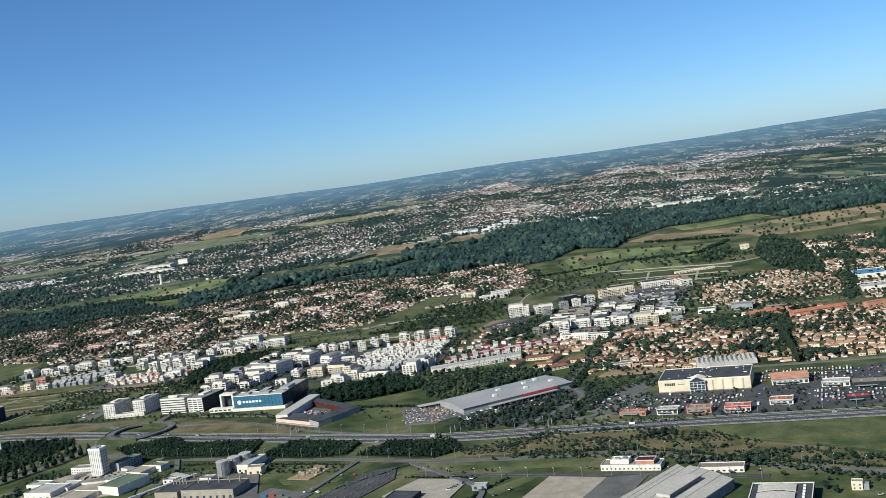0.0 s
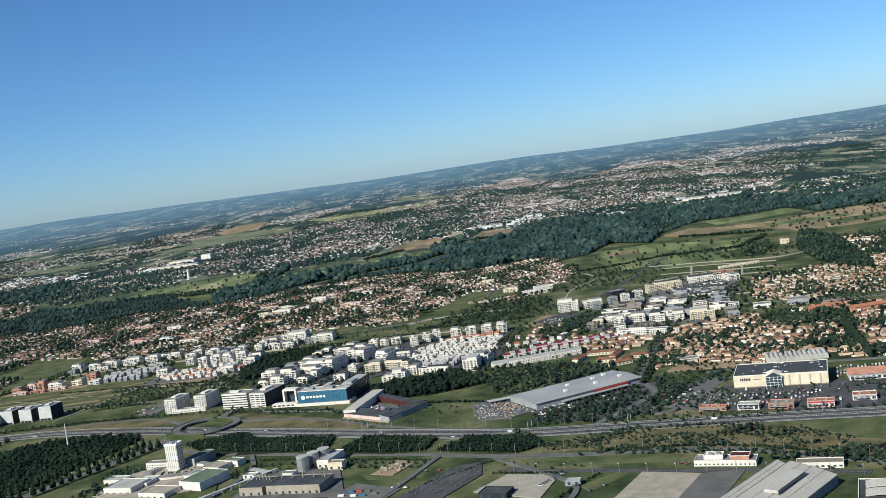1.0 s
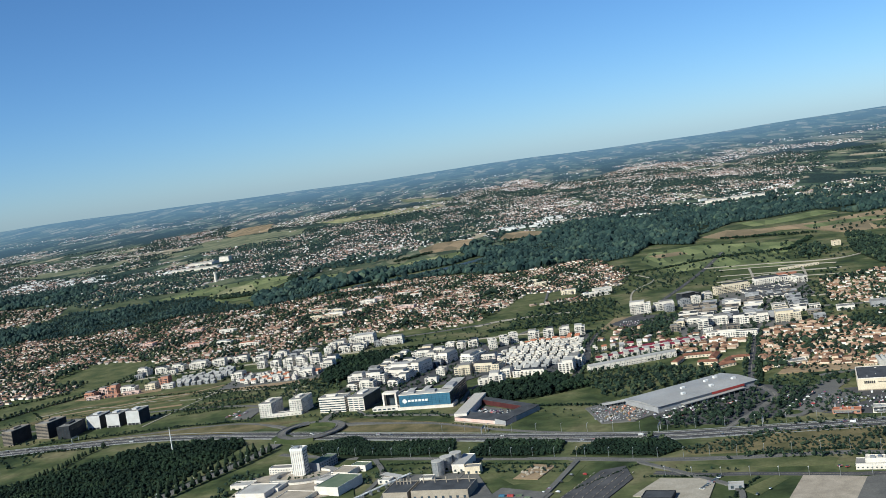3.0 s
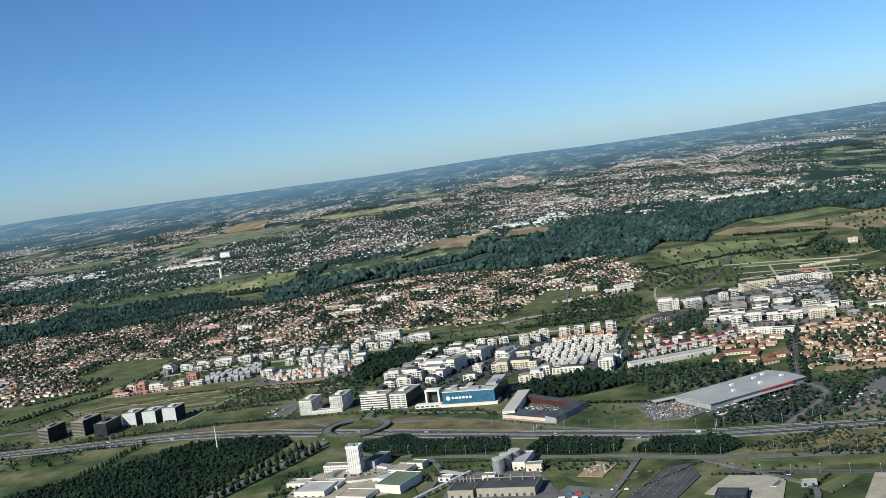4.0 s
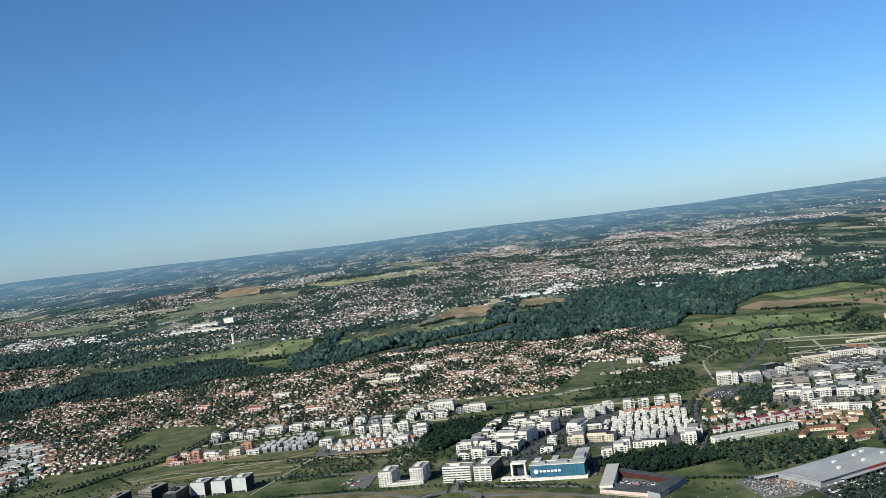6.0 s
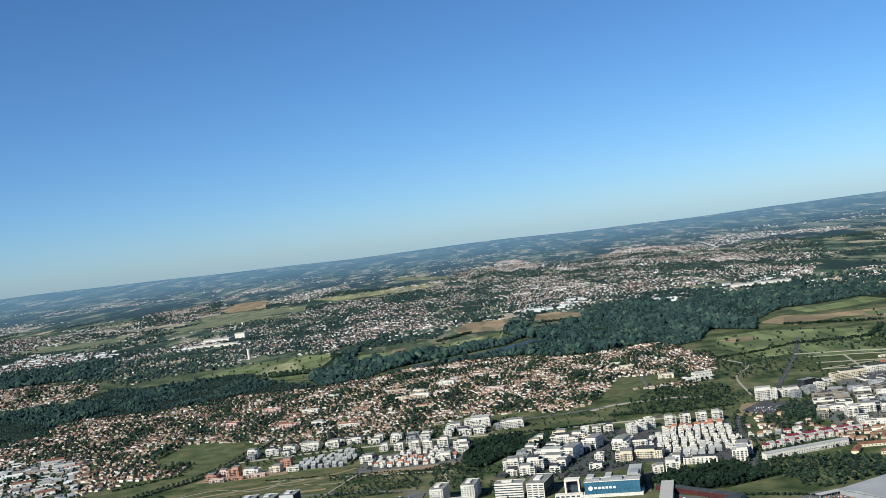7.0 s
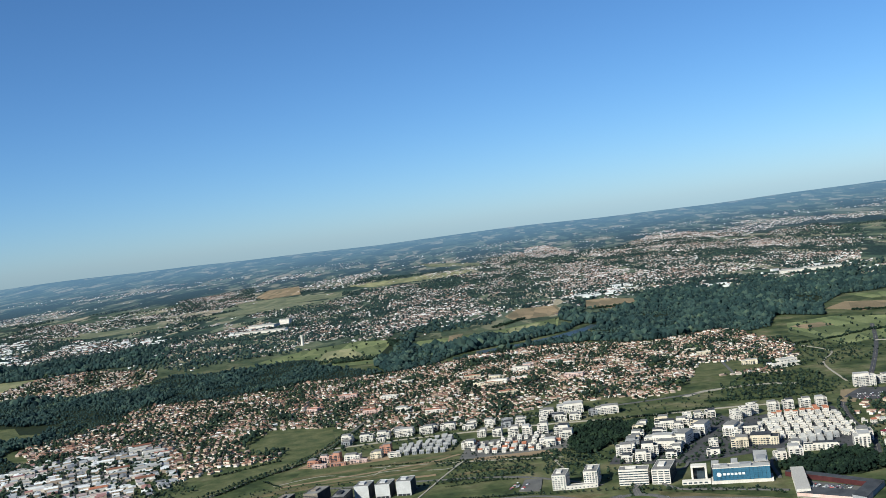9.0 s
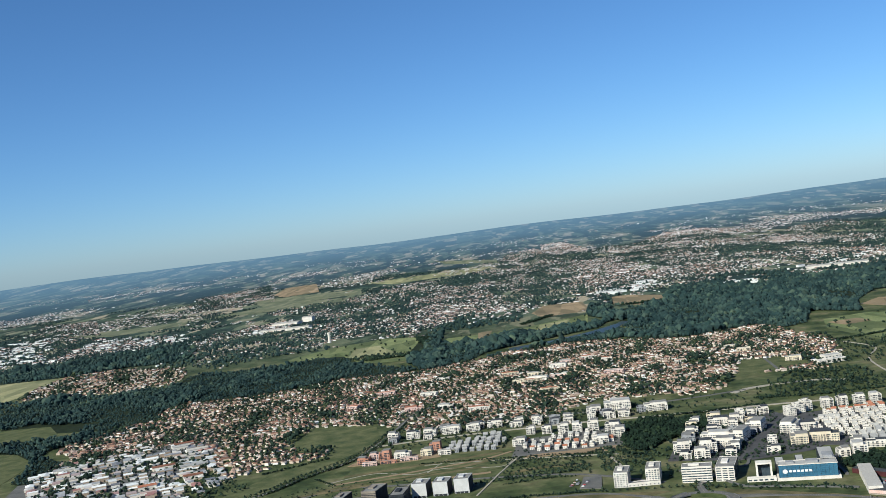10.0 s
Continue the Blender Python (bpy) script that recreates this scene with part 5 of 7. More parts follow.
bars(st, 2.6, 3.0, 7.0, 4.1, 6, "dark_wall")
bars(st, 8.0, 3.35, 11.0, 3.65, 9, "dark_wall")
for i in range(24):
    x, y = rng.uniform(1.5, 35), rng.uniform(2, 20)
    part("roof_light", box(x, y, 5.05, x + rng.choice([0.3, 0.4, 1.3]), y + 0.45, 5.3), M["paint_white"], st)
gh = thing("greenhouse", 203.9, 475.5, -8, "row of white saw-tooth glasshouses behind the store", "greenhouse")
for i in range(13):
    part("bay", ([(i * 2.05, 0, 0), (i * 2.05 + 2, 0, 0), (i * 2.05 + 2, 11, 0), (i * 2.05, 11, 0), (i * 2.05, 0, 2.0), (i * 2.05 + 2, 0, 2.0), (i * 2.05 + 2, 11, 2.0), (i * 2.05, 11, 2.0), (i * 2.05 + 1, 0, 2.9), (i * 2.05 + 1, 11, 2.9)],
                 [(0, 1, 5, 8, 4), (2, 3, 7, 9, 6), (1, 2, 6, 5), (3, 0, 4, 7), (4, 8, 9, 7), (8, 5, 6, 9)]), M["white_roof"], gh)

# retail park
for x, y, w, d, h, rot, wm, rm, lab in ((226.4, 427.3, 14.2, 12, 2.8, -9.7, "white_wall", "brick_wall", "white retail hall with a low brick-red gable roof"), (242.8, 415.3, 10.4, 6, 2.6, -18.5, "white_wall", "white_roof", "white showroom with a flat overhanging roof"),
                                        (252.2, 408.3, 13.0, 8, 2.6, -14, "dark_wall", "brown_wall", "dark glazed restaurant pavilion with canopy"), (176.9, 402.2, 8.1, 5, 2.6, -19.6, "white_wall", "white_roof", "white flat-roofed shop beside the highway"),
                                        (187.8, 398.9, 9.4, 5.5, 2.7, -20.5, "brick_wall", "brown_wall", "orange brick shop with a brown roof"), (201.2, 394.2, 9.6, 5, 3.0, -16.1, "pink_wall", "tile_roof", "beige shop with a red sign roof"),
                                        (218.6, 397.3, 8.5, 6, 2.4, -15.4, "white_wall", "tile_roof", "white restaurant with a tile roof"), (244.9, 389.7, 8.2, 5, 2.2, -10, "dark_wall", "red_paint", "dark fast-food pavilion with a red roof"),
                                        (163.0, 407.0, 10.5, 4, 1.9, -21, "brick_wall", "tile_roof", "low red-roofed restaurant beside the highway"), (167.5, 493.6, 9.5, 6, 3.0, 1.5, "white_wall", "gravel_roof", "modern school wing with white frames"),
                                        (291.0, 446.0, 26, 12, 3.2, -16, "grey_wall", "metal_roof", "grey retail hall behind the car park")):
    h *= 0.78
    e = block("shop", x, y, w, d, h, rot, wm, rm, lab, "shop", 1, 1.9, "fr", 0, "retail park shops", False, (1.2, 1.1))
    if "gable" in lab:
        part("gable_roof", gable(w, d, h + 0.3, 1.5, 0.3), M[rm], e, "low brick-red gable roof")
    part("fascia", box(0.2, -0.12, h - 0.45, w - 0.2, -0.02, h + 0.1), M[("dark_wall", "red_paint", "grey_wall", "brown_wall")[int(x) % 4]], e, "coloured fascia over the front")
    part("awning", box(w * 0.1, -1.1, h * 0.55, w * 0.7, -0.05, h * 0.55 + 0.12), M["grey_wall"], e, "flat awning over the entrance")
    for k in range(2):
        part("roof_unit", box(w * (0.25 + 0.4 * k), d * 0.4, h + 0.05, w * (0.25 + 0.4 * k) + 0.9, d * 0.4 + 0.7, h + 0.6), M["steel"], e, "grey ventilation unit")

# cubes and offices beside the highway
for x, y, w, d, h, rot, wm, lab in ((-239.1, 529.7, 6.4, 15, 7.7, -14, "brown_wall", "dark brown office block with a rounded corner"), (-223.8, 537.2, 8.3, 15, 8.3, -17, "brown_wall", "brown office block with a black flank"),
                                    (-208.5, 530.0, 7.4, 16, 6.6, -8, "dark_wall", "dark slatted office block"), (-198.3, 545.1, 8.0, 11, 7.2, -10, "cube_wall", "pale grey office cube on stilts"),
                                    (-187.1, 544.6, 8.0, 11, 7.0, -10, "cube_wall", "pale grey office cube on stilts"), (-175.9, 545.1, 8.0, 11, 7.4, -10, "cube_wall", "pale grey office cube on stilts"),
                                    (-95.0, 521.7, 7.0, 14, 7.2, -12, "white_wall", "white office cube with scattered windows"), (-79.1, 522.4, 7.0, 14, 7.4, -12, "white_wall", "white office cube with scattered windows"),
                                    (-62.2, 516.8, 14.5, 8, 7.6, -14, "white_wall", "white striped office building"), (-46.5, 513.0, 9, 20, 7.0, -18, "white_wall", "white striped office wing behind the roundabout"), (-88.5, 520.0, 16, 3.5, 1.7, -3, "white_wall", "low white link pavilion")):
    few = wm in ("brown_wall", "grey_wall", "cube_wall")
    e = block("office_building", x, y, w, d, h, rot, wm, "gravel_roof", lab, "office", 6 if h > 3 else 1, 2.4 if "striped" in lab else 1.8 if not few else 2.6, "" if few else "fr", 0, "offices beside the highway", h > 3, (2.3, 0.5) if "striped" in lab else (0.62, 0.55))
    if few or "wing" in lab:
        # dark cladding on the sunless side, its shade deepened in the colour
        part("flank", box(w, 0.25, -0.2, w + 0.04, d - 0.25, h - 0.05), M["dark_wall"], e, "dark clad flank with its shade deepened in the colour")
    if wm == "brown_wall" or "slatted" in lab:
        for k in range(9):
            part("slat_band", box(-0.05, -0.05, 0.6 + k * (h - 1) / 9, w, 0, 0.95 + k * (h - 1) / 9), M["dark_wall"], e, "dark horizontal band")
    if "stilts" in lab:
        # the wall is solid here; a dark panel paints the shade behind the stilts
        part("undercroft_shade", box(0.3, -0.04, -0.2, w - 0.3, 0, 1.0), M["dark_wall"], e, "dark panel painting the shade between stilts")
        for i in range(4):
            part("stilt", box(0.5 + i * (w - 1.2) / 3, -0.1, -0.2, 0.7 + i * (w - 1.2) / 3, -0.04, 1.0), M["cube_wall"], e)

# apartment blocks of the new district
FLATS = [(-56.7, 573.6, 8.7, 7, 7.2, -8), (-43.6, 566.9, 9.0, 7, 8.0, -8), (-33.9, 574.6, 13.3, 7, 6.6, -18), (-38.4, 592, 16, 7, 6.6, -20), (-24, 586, 8, 14, 7.4, -30), (-26.4, 632, 12, 7, 5.5, -12), (-10, 606.9, 9, 12, 7.0, -28),
         (-6.2, 647.7, 5.3, 6, 4.6, -5), (0.8, 647.7, 5.6, 6, 4.8, -5), (8.0, 648.9, 6.0, 7, 5.2, -5)]
FLATS2 = [(4.4, 566.1, 9.1, 8, 6.0, -12), (15, 568.2, 15, 9, 5.6, -18), (6.2, 594.3, 9, 12, 7.0, -28), (25.0, 529.0, 7.1, 7, 7.2, -8), (18.9, 532.4, 5.6, 6, 4.5, -6), (36.9, 545.5, 17.5, 5, 3.8, -17.8), (30, 549, 6, 7, 4.8, -17.8),
          (61.2, 539.8, 8.0, 9, 7.0, -12), (66.5, 551, 8.0, 9, 6.6, -12), (14.7, 596.7, 12, 7, 4.8, -10)]
FLATS3 = [(46.2, 648.2, 6.9, 6, 6.3, -5), (55.8, 649.3, 6.4, 6, 6.2, -5), (65.8, 648.3, 6.4, 6, 6.2, -5), (75.4, 647.4, 6.4, 6, 6.2, -5), (22, 634, 5, 8, 5.6, 8), (29, 640, 5, 8, 5.6, 8), (35, 646, 5, 8, 5.8, 8), (115.1, 695.0, 13.7, 6, 8.6, -6.3), (132, 698, 13, 6, 6.0, 4), (178.3, 732.0, 24.9, 6, 6.8, 8)]
FLATS4 = [(153.5, 620.3, 11.5, 7, 6.0, -10), (166.8, 614.1, 9, 7, 6.0, -13), (177.5, 611.6, 9, 7, 6.0, -13), (189, 604.0, 14, 8, 6.8, -8), (145.7, 584.5, 28.0, 5, 3.2, -21.6), (210.2, 752.3, 24.2, 9, 5.0, 1.8), (140.6, 634.3, 11.0, 7, 4.0, -20), (146.0, 612, 6.0, 7, 6.8, -8), (236, 740, 8, 14, 5.0, 10)]
FLATS5 = [(-227.1, 697.8, 7.0, 6, 5.8, -4), (-214.5, 697.5, 9.0, 6, 5.0, -4), (-203.0, 699.5, 8.5, 6, 5.2, -4), (-190.7, 700.2, 12.5, 6, 5.2, -5), (-174, 700, 9, 6, 5.4, -5), (-160, 704, 10, 6, 5.0, -5), (-92.3, 711.9, 10, 9, 5.0, -5), (-79.8, 716, 18, 10, 6.6, -5), (-54.9, 699.6, 15.3, 7, 5.6, -5)]
FLATS6 = [(-134.6, 670.0, 5.6, 6, 5.0, -8), (-124.7, 666.4, 6.0, 6, 5.2, -8), (-114.7, 661.3, 6.7, 6, 6.4, -8), (-105.7, 659.6, 6.1, 6, 6.4, -8), (-96.1, 657.8, 6.7, 6, 7.2, -8), (-86, 651, 9, 7, 6.0, -12), (-84, 632, 8, 7, 6.6, -10), (-96, 622, 9, 6, 4.6, -10), (-144, 640, 8, 7, 4.8, -10)]
for grp, lab in ((FLATS, "white apartment block with set-back top floors and balconies"), (FLATS2, "cream and white apartment block beside the dark grove"), (FLATS3, "white apartment cube with tall window bays"),
                 (FLATS4, "pale apartment block of the further district"), (FLATS5, "white low apartment block beside the suburb"), (FLATS6, "white apartment block among new terraces")):
    for i, (x, y, w, d, h, rot) in enumerate(grp):
        wm = "cream_wall" if (grp is FLATS2 and i in (0, 1)) or (grp is FLATS4 and i == 3) or (grp is FLATS3 and i == 9) else "white_wall"
        block("apartment_building", x, y, w, d, h, rot, wm, ("gravel_roof", "tar_roof", "gravel_roof", "white_roof")[i % 4], lab, "apartments", max(2, round(h * 0.8 / 1.15)), 2.0, "frl", rng.choice([0.4, 0.55, 0.9]) if w > 5.5 else 0.0, "apartment blocks")
for x, y, w, d, h, rot, wm in ((-239.6, 636.4, 7, 6, 4.4, -6, "brick_wall"), (-226.4, 642.1, 6.4, 6, 6.2, -8, "brick_wall"), (-217.4, 641.3, 10, 6, 4.4, -8, "white_wall"), (-200.9, 640.5, 7, 7, 4.6, -6, "cream_wall"), (-196, 652, 7, 6, 6.0, -6, "brick_wall"), (-236, 631, 9, 3, 2.2, -6, "pink_wall"), (-225, 632, 10, 3, 1.8, -6, "brick_wall"), (-213, 634, 11, 3, 2.0, -6, "pink_wall"), (-233, 644, 6, 5, 5.0, -6, "pink_wall"), (-190, 640, 8, 4, 2.6, -6, "white_wall")):
    block("apartment_building", x, y, w, d, h, rot, wm, "gravel_roof", "unfinished apartment block of bare orange brick" if wm == "brick_wall" else "new pale apartment block beside the building site", "apartments", 3, 2.4, "f", 0, "building site blocks", False)
block("apartment_building", 152.5, 712.0, 16, 7, 7.0, 28, "dark_wall", "gravel_roof", "dark blue-grey apartment block with stepped facade", "apartments", 5, 2.2, "f", 0.4, "apartment blocks")


# further blocks between the known ones
taken = [(x + w / 2, y + d / 2) for grp in (FLATS, FLATS2, FLATS3, FLATS4, FLATS5, FLATS6) for x, y, w, d, h, rot in grp]


def infill(poly, step, rot, walls, roofs, label, h0, h1, floors=True):
    for x, y in away(spread(poly, step, rot, 0.2), LINES, 6.5):
        if min(math.hypot(x - a, y - c) for a, c in taken) < 8.5:
            continue
        taken.append((x, y))
        w, d, h = rng.uniform(5, 8.5), rng.uniform(4.5, 7), rng.uniform(h0, h1)
        a = radians(rot)
        block("apartment_building", x - w / 2 * math.cos(a) + d / 2 * math.sin(a), y - w / 2 * math.sin(a) - d / 2 * math.cos(a), w, d, h, rot + rng.normal(0, 2), walls[int(rng.integers(len(walls)))], roofs[int(rng.integers(len(roofs)))], label, "apartments",
              max(1, int(h / 1.5)), 3.0, "f", 0, "apartment blocks", floors)


infill([(-62, 560), (-50, 600), (-30, 650), (16, 662), (20, 600), (12, 556), (-20, 546)], 11.5, -14, ["white_wall", "white_wall", "cream_wall", "grey_wall"], ["gravel_roof", "gravel_roof", "tar_roof"], "white apartment block in the dense new district", 3.6, 5.8)
infill([(-235, 690), (-230, 712), (-130, 712), (-40, 712), (-40, 692), (-140, 690)], 12, -5, ["white_wall", "white_wall", "grey_wall"], ["gravel_roof", "tar_roof"], "low white apartment block along the suburb", 3.2, 5.0)
for x, y in away(spread([(140, 630), (140, 690), (190, 712), (232, 705), (222, 640), (180, 622)], 13, -12, 0.12), LINES, 5):
    taken.append((x, y))
    block("hall_building", x - 5, y - 4, rng.uniform(9, 12), rng.uniform(7, 10), rng.uniform(1.6, 2.8), -12, ("grey_wall", "brown_wall", "white_wall")[int(rng.integers(3))], ("tar_roof", "metal_roof", "tar_roof")[int(rng.integers(3))], "low hall with a wide dark flat roof", "hall", 1, 3.0, "f", 0, "halls of the further district", True)
infill([(136, 585), (126, 640), (140, 690), (190, 712), (232, 705), (214, 600), (190, 592)], 15.5, -8, ["cream_wall", "grey_wall", "brown_wall", "white_wall"], ["gravel_roof", "tar_roof", "metal_roof"], "pale low building with a wide grey flat roof", 2.0, 4.2, False)
infill([(124, 700), (150, 722), (176, 740), (172, 700), (140, 690)], 12, 10, ["white_wall", "grey_wall"], ["gravel_roof"], "apartment block beside the far boulevard", 4.0, 6.5)

# salmon-roofed houses between the rows and the hedged street
homes([(126, 556), (120, 598), (156, 604), (164, 566), (152, 542), (140, 550)], 5.2, -12, "pale_roof", "small pale houses with salmon roofs beside the street", (), 1.0, 0.8)
homes([(84, 594), (86, 640), (116, 650), (130, 610), (112, 596)], 6.5, -12, "house_roof", "brown-roofed garden houses among trees", (), 0.6, 0.8)

# houses beside the western trading estate
homes(HOMES_W, 6.0, 20, "house_roof", "pale houses with tile roofs beside the trading estate")

# larger white houses standing in the suburb
for i, (x, y) in enumerate(spread([(-300, 800), (-240, 960), (-100, 1000), (60, 960), (90, 830), (-60, 790), (-200, 760)], 58, 20, 0.45)):
    block("apartment_building", x, y, rng.uniform(8, 16), rng.uniform(5, 7), rng.uniform(2.8, 4.6), rng.uniform(-20, 15), ("white_wall", "cream_wall", "pink_wall")[i % 3], ("tile_roof", "white_roof")[i % 2], "pale apartment house rising above the suburb", "apartments", 3, 2.8, "f", 0, "suburban apartment houses", False)

# school, and long brick halls in the eastern suburb
block("school", 91.0, 800.0, 22, 7, 2.6, 12, "white_wall", "white_roof", "white low school with a stepped flat roof", "school", 2, 2.0, "f", 0, "", True, (1.2, 0.6))
block("school", 100.0, 815.0, 14, 8, 3.4, 12, "white_wall", "white_roof", "white school hall with a flat roof", "school", 2, 2.4, "f", 0, "", False, (1.2, 0.6))
for x, y, w in ((251, 583, 19), (271, 570, 30)):
    e = block("brick_hall", x, y, w, 6, 2.4, 10, "brick_wall", "tile_roof", "long brick hall with a tile roof", "hall", 1, 2.4, "f", 0, "brick halls", False, (0.7, 0.7))
    part("pitched_roof", gable(w, 6, 2.7, 1.2, 0.3), M["tile_roof"], e, "long pitched tile roof")

homes([(-292, 664), (-286, 690), (-266, 690), (-268, 668)], 5.0, 10, "house_roof", "small group of houses in the meadow", (), 1.0, 0.76)
garden_trees([(-296, 660), (-292, 704), (-262, 700), (-262, 662)], 4.2, 1.3)
# pale slabs standing over the middle of the suburb
for x, y, w, d, h, rot, wm in ((-140, 874.7, 10, 5, 3.4, -20, "cream_wall"), (-128, 878.6, 18, 5, 4.4, -20, "white_wall"), (-127, 905, 14, 5, 3.6, -20, "cream_wall"), (-106, 935.7, 15, 5, 4.4, -14, "white_wall"), (-100, 877, 6, 5, 4.8, -20, "white_wall")):
    block("apartment_building", x, y, w, d, h, rot, wm, "white_roof", "pale apartment slab above the suburb roofs", "apartments", 3, 2.8, "f", 0, "suburban apartment houses", False)
# water tower and the long white halls of the far town
wt = thing("water_tower", -380, 1400, 0, "slim white water tower above the far town", "water tower")
part("shaft", drum(2.0, -1, 11.5, 12, r1=1.8), M["white_wall"], wt)
part("tank", drum(1.9, 11.5, 14.0, 12, r1=2.6), M["white_wall"], wt, "flared white tank")
for x, y, w, d, h, rot in ((-541, 1674, 84, 22, 3.4, -6), (-540, 1768, 46, 30, 4.5, -8), (-493, 1800, 18, 16, 8.0, -8), (330, 1640, 90, 26, 3.5, -10)):
    e = thing("works_hall", x, y, rot, "very long white works hall in the far town", "hall", "far works halls")
    part("wall", box(0, 0, -1, w, d, h), M["white_wall"], e)
    part("roof", gable(w, d, h, 1.0, 0.3), M["pale_sheet"], e)

# terraces: small white houses in dense rows
def cube_house(wall, roof, w, d, h, label, pitched):
    e = thing("terrace_house", 0, 0, 0, label, "house", "terraced houses")
    body = box(-w / 2, -d / 2, -0.2, w / 2, d / 2, h)
    part("wall", body if pitched else joined(body, box(-w / 2 + 0.05, -d * 0.12, h, w * 0.12, d / 2 - 0.05, h + 0.8)), M[wall], e)
    if pitched:
        part("roof", moved(gable(w, d, h, 0.8, 0.12), -w / 2, -d / 2, 0), M[roof], e)
    else:
        part("roof", joined(box(-w / 2 + 0.1, -d / 2 + 0.1, h, w / 2 - 0.1, -d * 0.12, h + 0.05), box(w * 0.12, -d * 0.12, h, w / 2 - 0.1, d / 2 - 0.1, h + 0.05)), M[roof], e)
    panes = [box(x - 0.25, -d / 2 - 0.05, z, x + 0.25, -d / 2 + 0.05, z + 0.45) for x, z in ((-w * 0.25, 0.3), (w * 0.22, 0.3), (w * 0.25, 1.25), (-w * 0.2, 1.25))]
    panes += [box(s * w / 2 - 0.05, -0.3, z, s * w / 2 + 0.05, 0.3, z + 0.4) for s in (-1, 1) for z in (0.4, 1.3)]
    tagged(part("glazing", joined(*panes), M["glass"], e), "small dark windows", kind="stuff")
    return e


def terraces(poly, step, rot, kinds, keep=1.0, jit=0.12):
    p = away(spread(poly, step, rot, jit), LINES, 2.5)
    first = True
    for x, y in p:
        if rng.random() > keep:
            continue
        k = kinds[int(rng.integers(len(kinds)))]
        o = copy_thing(k, pose(x, y, 0, 0, 0, rot + rng.normal(0, 5)))
        o.scale = (rng.uniform(0.85, 1.1), rng.uniform(0.85, 1.05), rng.uniform(0.75, 1.2))


white_kinds = [cube_house("white_wall", "gravel_roof", 2.6, 3.0, 2.4, "small white cube house of a dense terrace", False), cube_house("white_wall", "tile_roof", 2.8, 3.2, 2.2, "small white terrace house with a tile roof", True), cube_house("white_wall", "white_roof", 2.6, 3.0, 2.2, "small white terrace house with a pale roof", True)]
grey_kind = cube_house("grey_wall", "metal_roof", 2.8, 3.2, 2.4, "grey terrace house with a slate roof", True)
red_kind = cube_house("white_wall", "magenta_paint", 3.2, 3.0, 2.2, "white terrace house with a crimson roof", True)
row_kind = cube_house("white_wall", "metal_roof", 2.6, 4.6, 3.0, "narrow white terrace house with a grey roof", True)
D1 = [(22, 592), (28, 610), (45, 634), (80, 626), (75, 560), (60, 570), (47, 560), (33, 570)]
terraces(D1, 4.5, -8, white_kinds[:1] + white_kinds[2:], 0.92, 0.24)
terraces([(34, 556), (55, 580), (62, 566), (56, 552)], 4.6, -12, [grey_kind])
terraces([(43, 641), (76, 643), (80, 629), (46, 634)], 4.4, -6, [white_kinds[1]], 0.85)
terraces([(-141, 636), (-133, 650), (-98, 655), (-84, 640), (-82, 622), (-99, 614), (-137, 617)], 5.2, -8, white_kinds, 0.75)
terraces([(-188, 642), (-184, 662), (-155, 685), (-148, 660), (-152, 637)], 4.6, -6, [grey_kind], 0.7)
for i in range(17):
    copy_thing(row_kind, pose(78 + i * 2.75, 538 + i * 0.75, 0, 0, 0, 14))
for i in range(21):
    copy_thing(red_kind if i % 2 == 0 else row_kind, pose(84 + i * 2.9, 560 + i * 0.9, 0, 0, 0, 14))
for i in range(13):
    copy_thing(red_kind if i % 3 else white_kinds[0], pose(98 + i * 3.3, 574 + i * 0.8, 0, 0, 0, 14))
for i, k in enumerate(white_kinds + [grey_kind, red_kind, row_kind]):
    k.location = (84 + 5 * i, 590, 0)
# brown-roofed garden halls round small courts
for x, y, w, rot in ((121, 527, 11, 62), (126, 540, 15, -8), (140, 526, 14, 70), (136, 507, 12, 20), (130, 521, 10, -20), (143, 513, 10, 60), (147, 522, 9, -10)):
    e = block("garden_hall", x, y, w, 3.4, 1.3, rot, "cream_wall", "brown_roof", "low garden hall with a brown tile roof", "hall", 1, 1.8, "f", 0, "brown garden halls", False, (0.6, 0.6))
    part("pitched_roof", gable(w, 3.4, 1.6, 0.9, 0.3, 0.8), M["brown_roof"], e, "low brown tile roof")
for x, y, w, d, h, wm in ((247, 618, 12, 9, 3.0, "grey_wall"), (228, 620, 10, 8, 2.2, "white_wall"), (262, 596, 15, 8, 2.6, "brick_wall")):
    block("hall_building", x, y, w, d, h, -12, wm, "gravel_roof", "wide low hall with a flat grey roof", "hall", 1, 2.0, "f", 0, "halls of the further district", False, (1.2, 0.8))


# ---------------------------------------------------------------- airport side, nearest to the flight
# hangar with a broad sheet roof
hg = thing("hangar", 173.5, 319.5, -38, "big aircraft hangar with a folded light grey roof", "hangar")
prof = [(-3.5, 3.6), (0.0, 6.0), (2.6, 5.0), (4.2, 6.0), (11.0, 5.1), (18.5, 3.2)]
L = -46.0
part("wall", joined(box(-3.3, L, -0.2, 18.3, -0.2, 3.1)), M["grey_wall"], hg, "pale grey clad walls")
for (xa, za), (xb, zb) in zip(prof, prof[1:]):
    part("roof_slope", ([(xa, 0, za), (xb, 0, zb), (xb, L, zb), (xa, L, za), (xa, 0, za - 0.25), (xb, 0, zb - 0.25), (xb, L, zb - 0.25), (xa, L, za - 0.25)], box(0, 0, 0, 1, 1, 1)[1]), M["pale_sheet"], hg, "smooth light grey sheet roof")
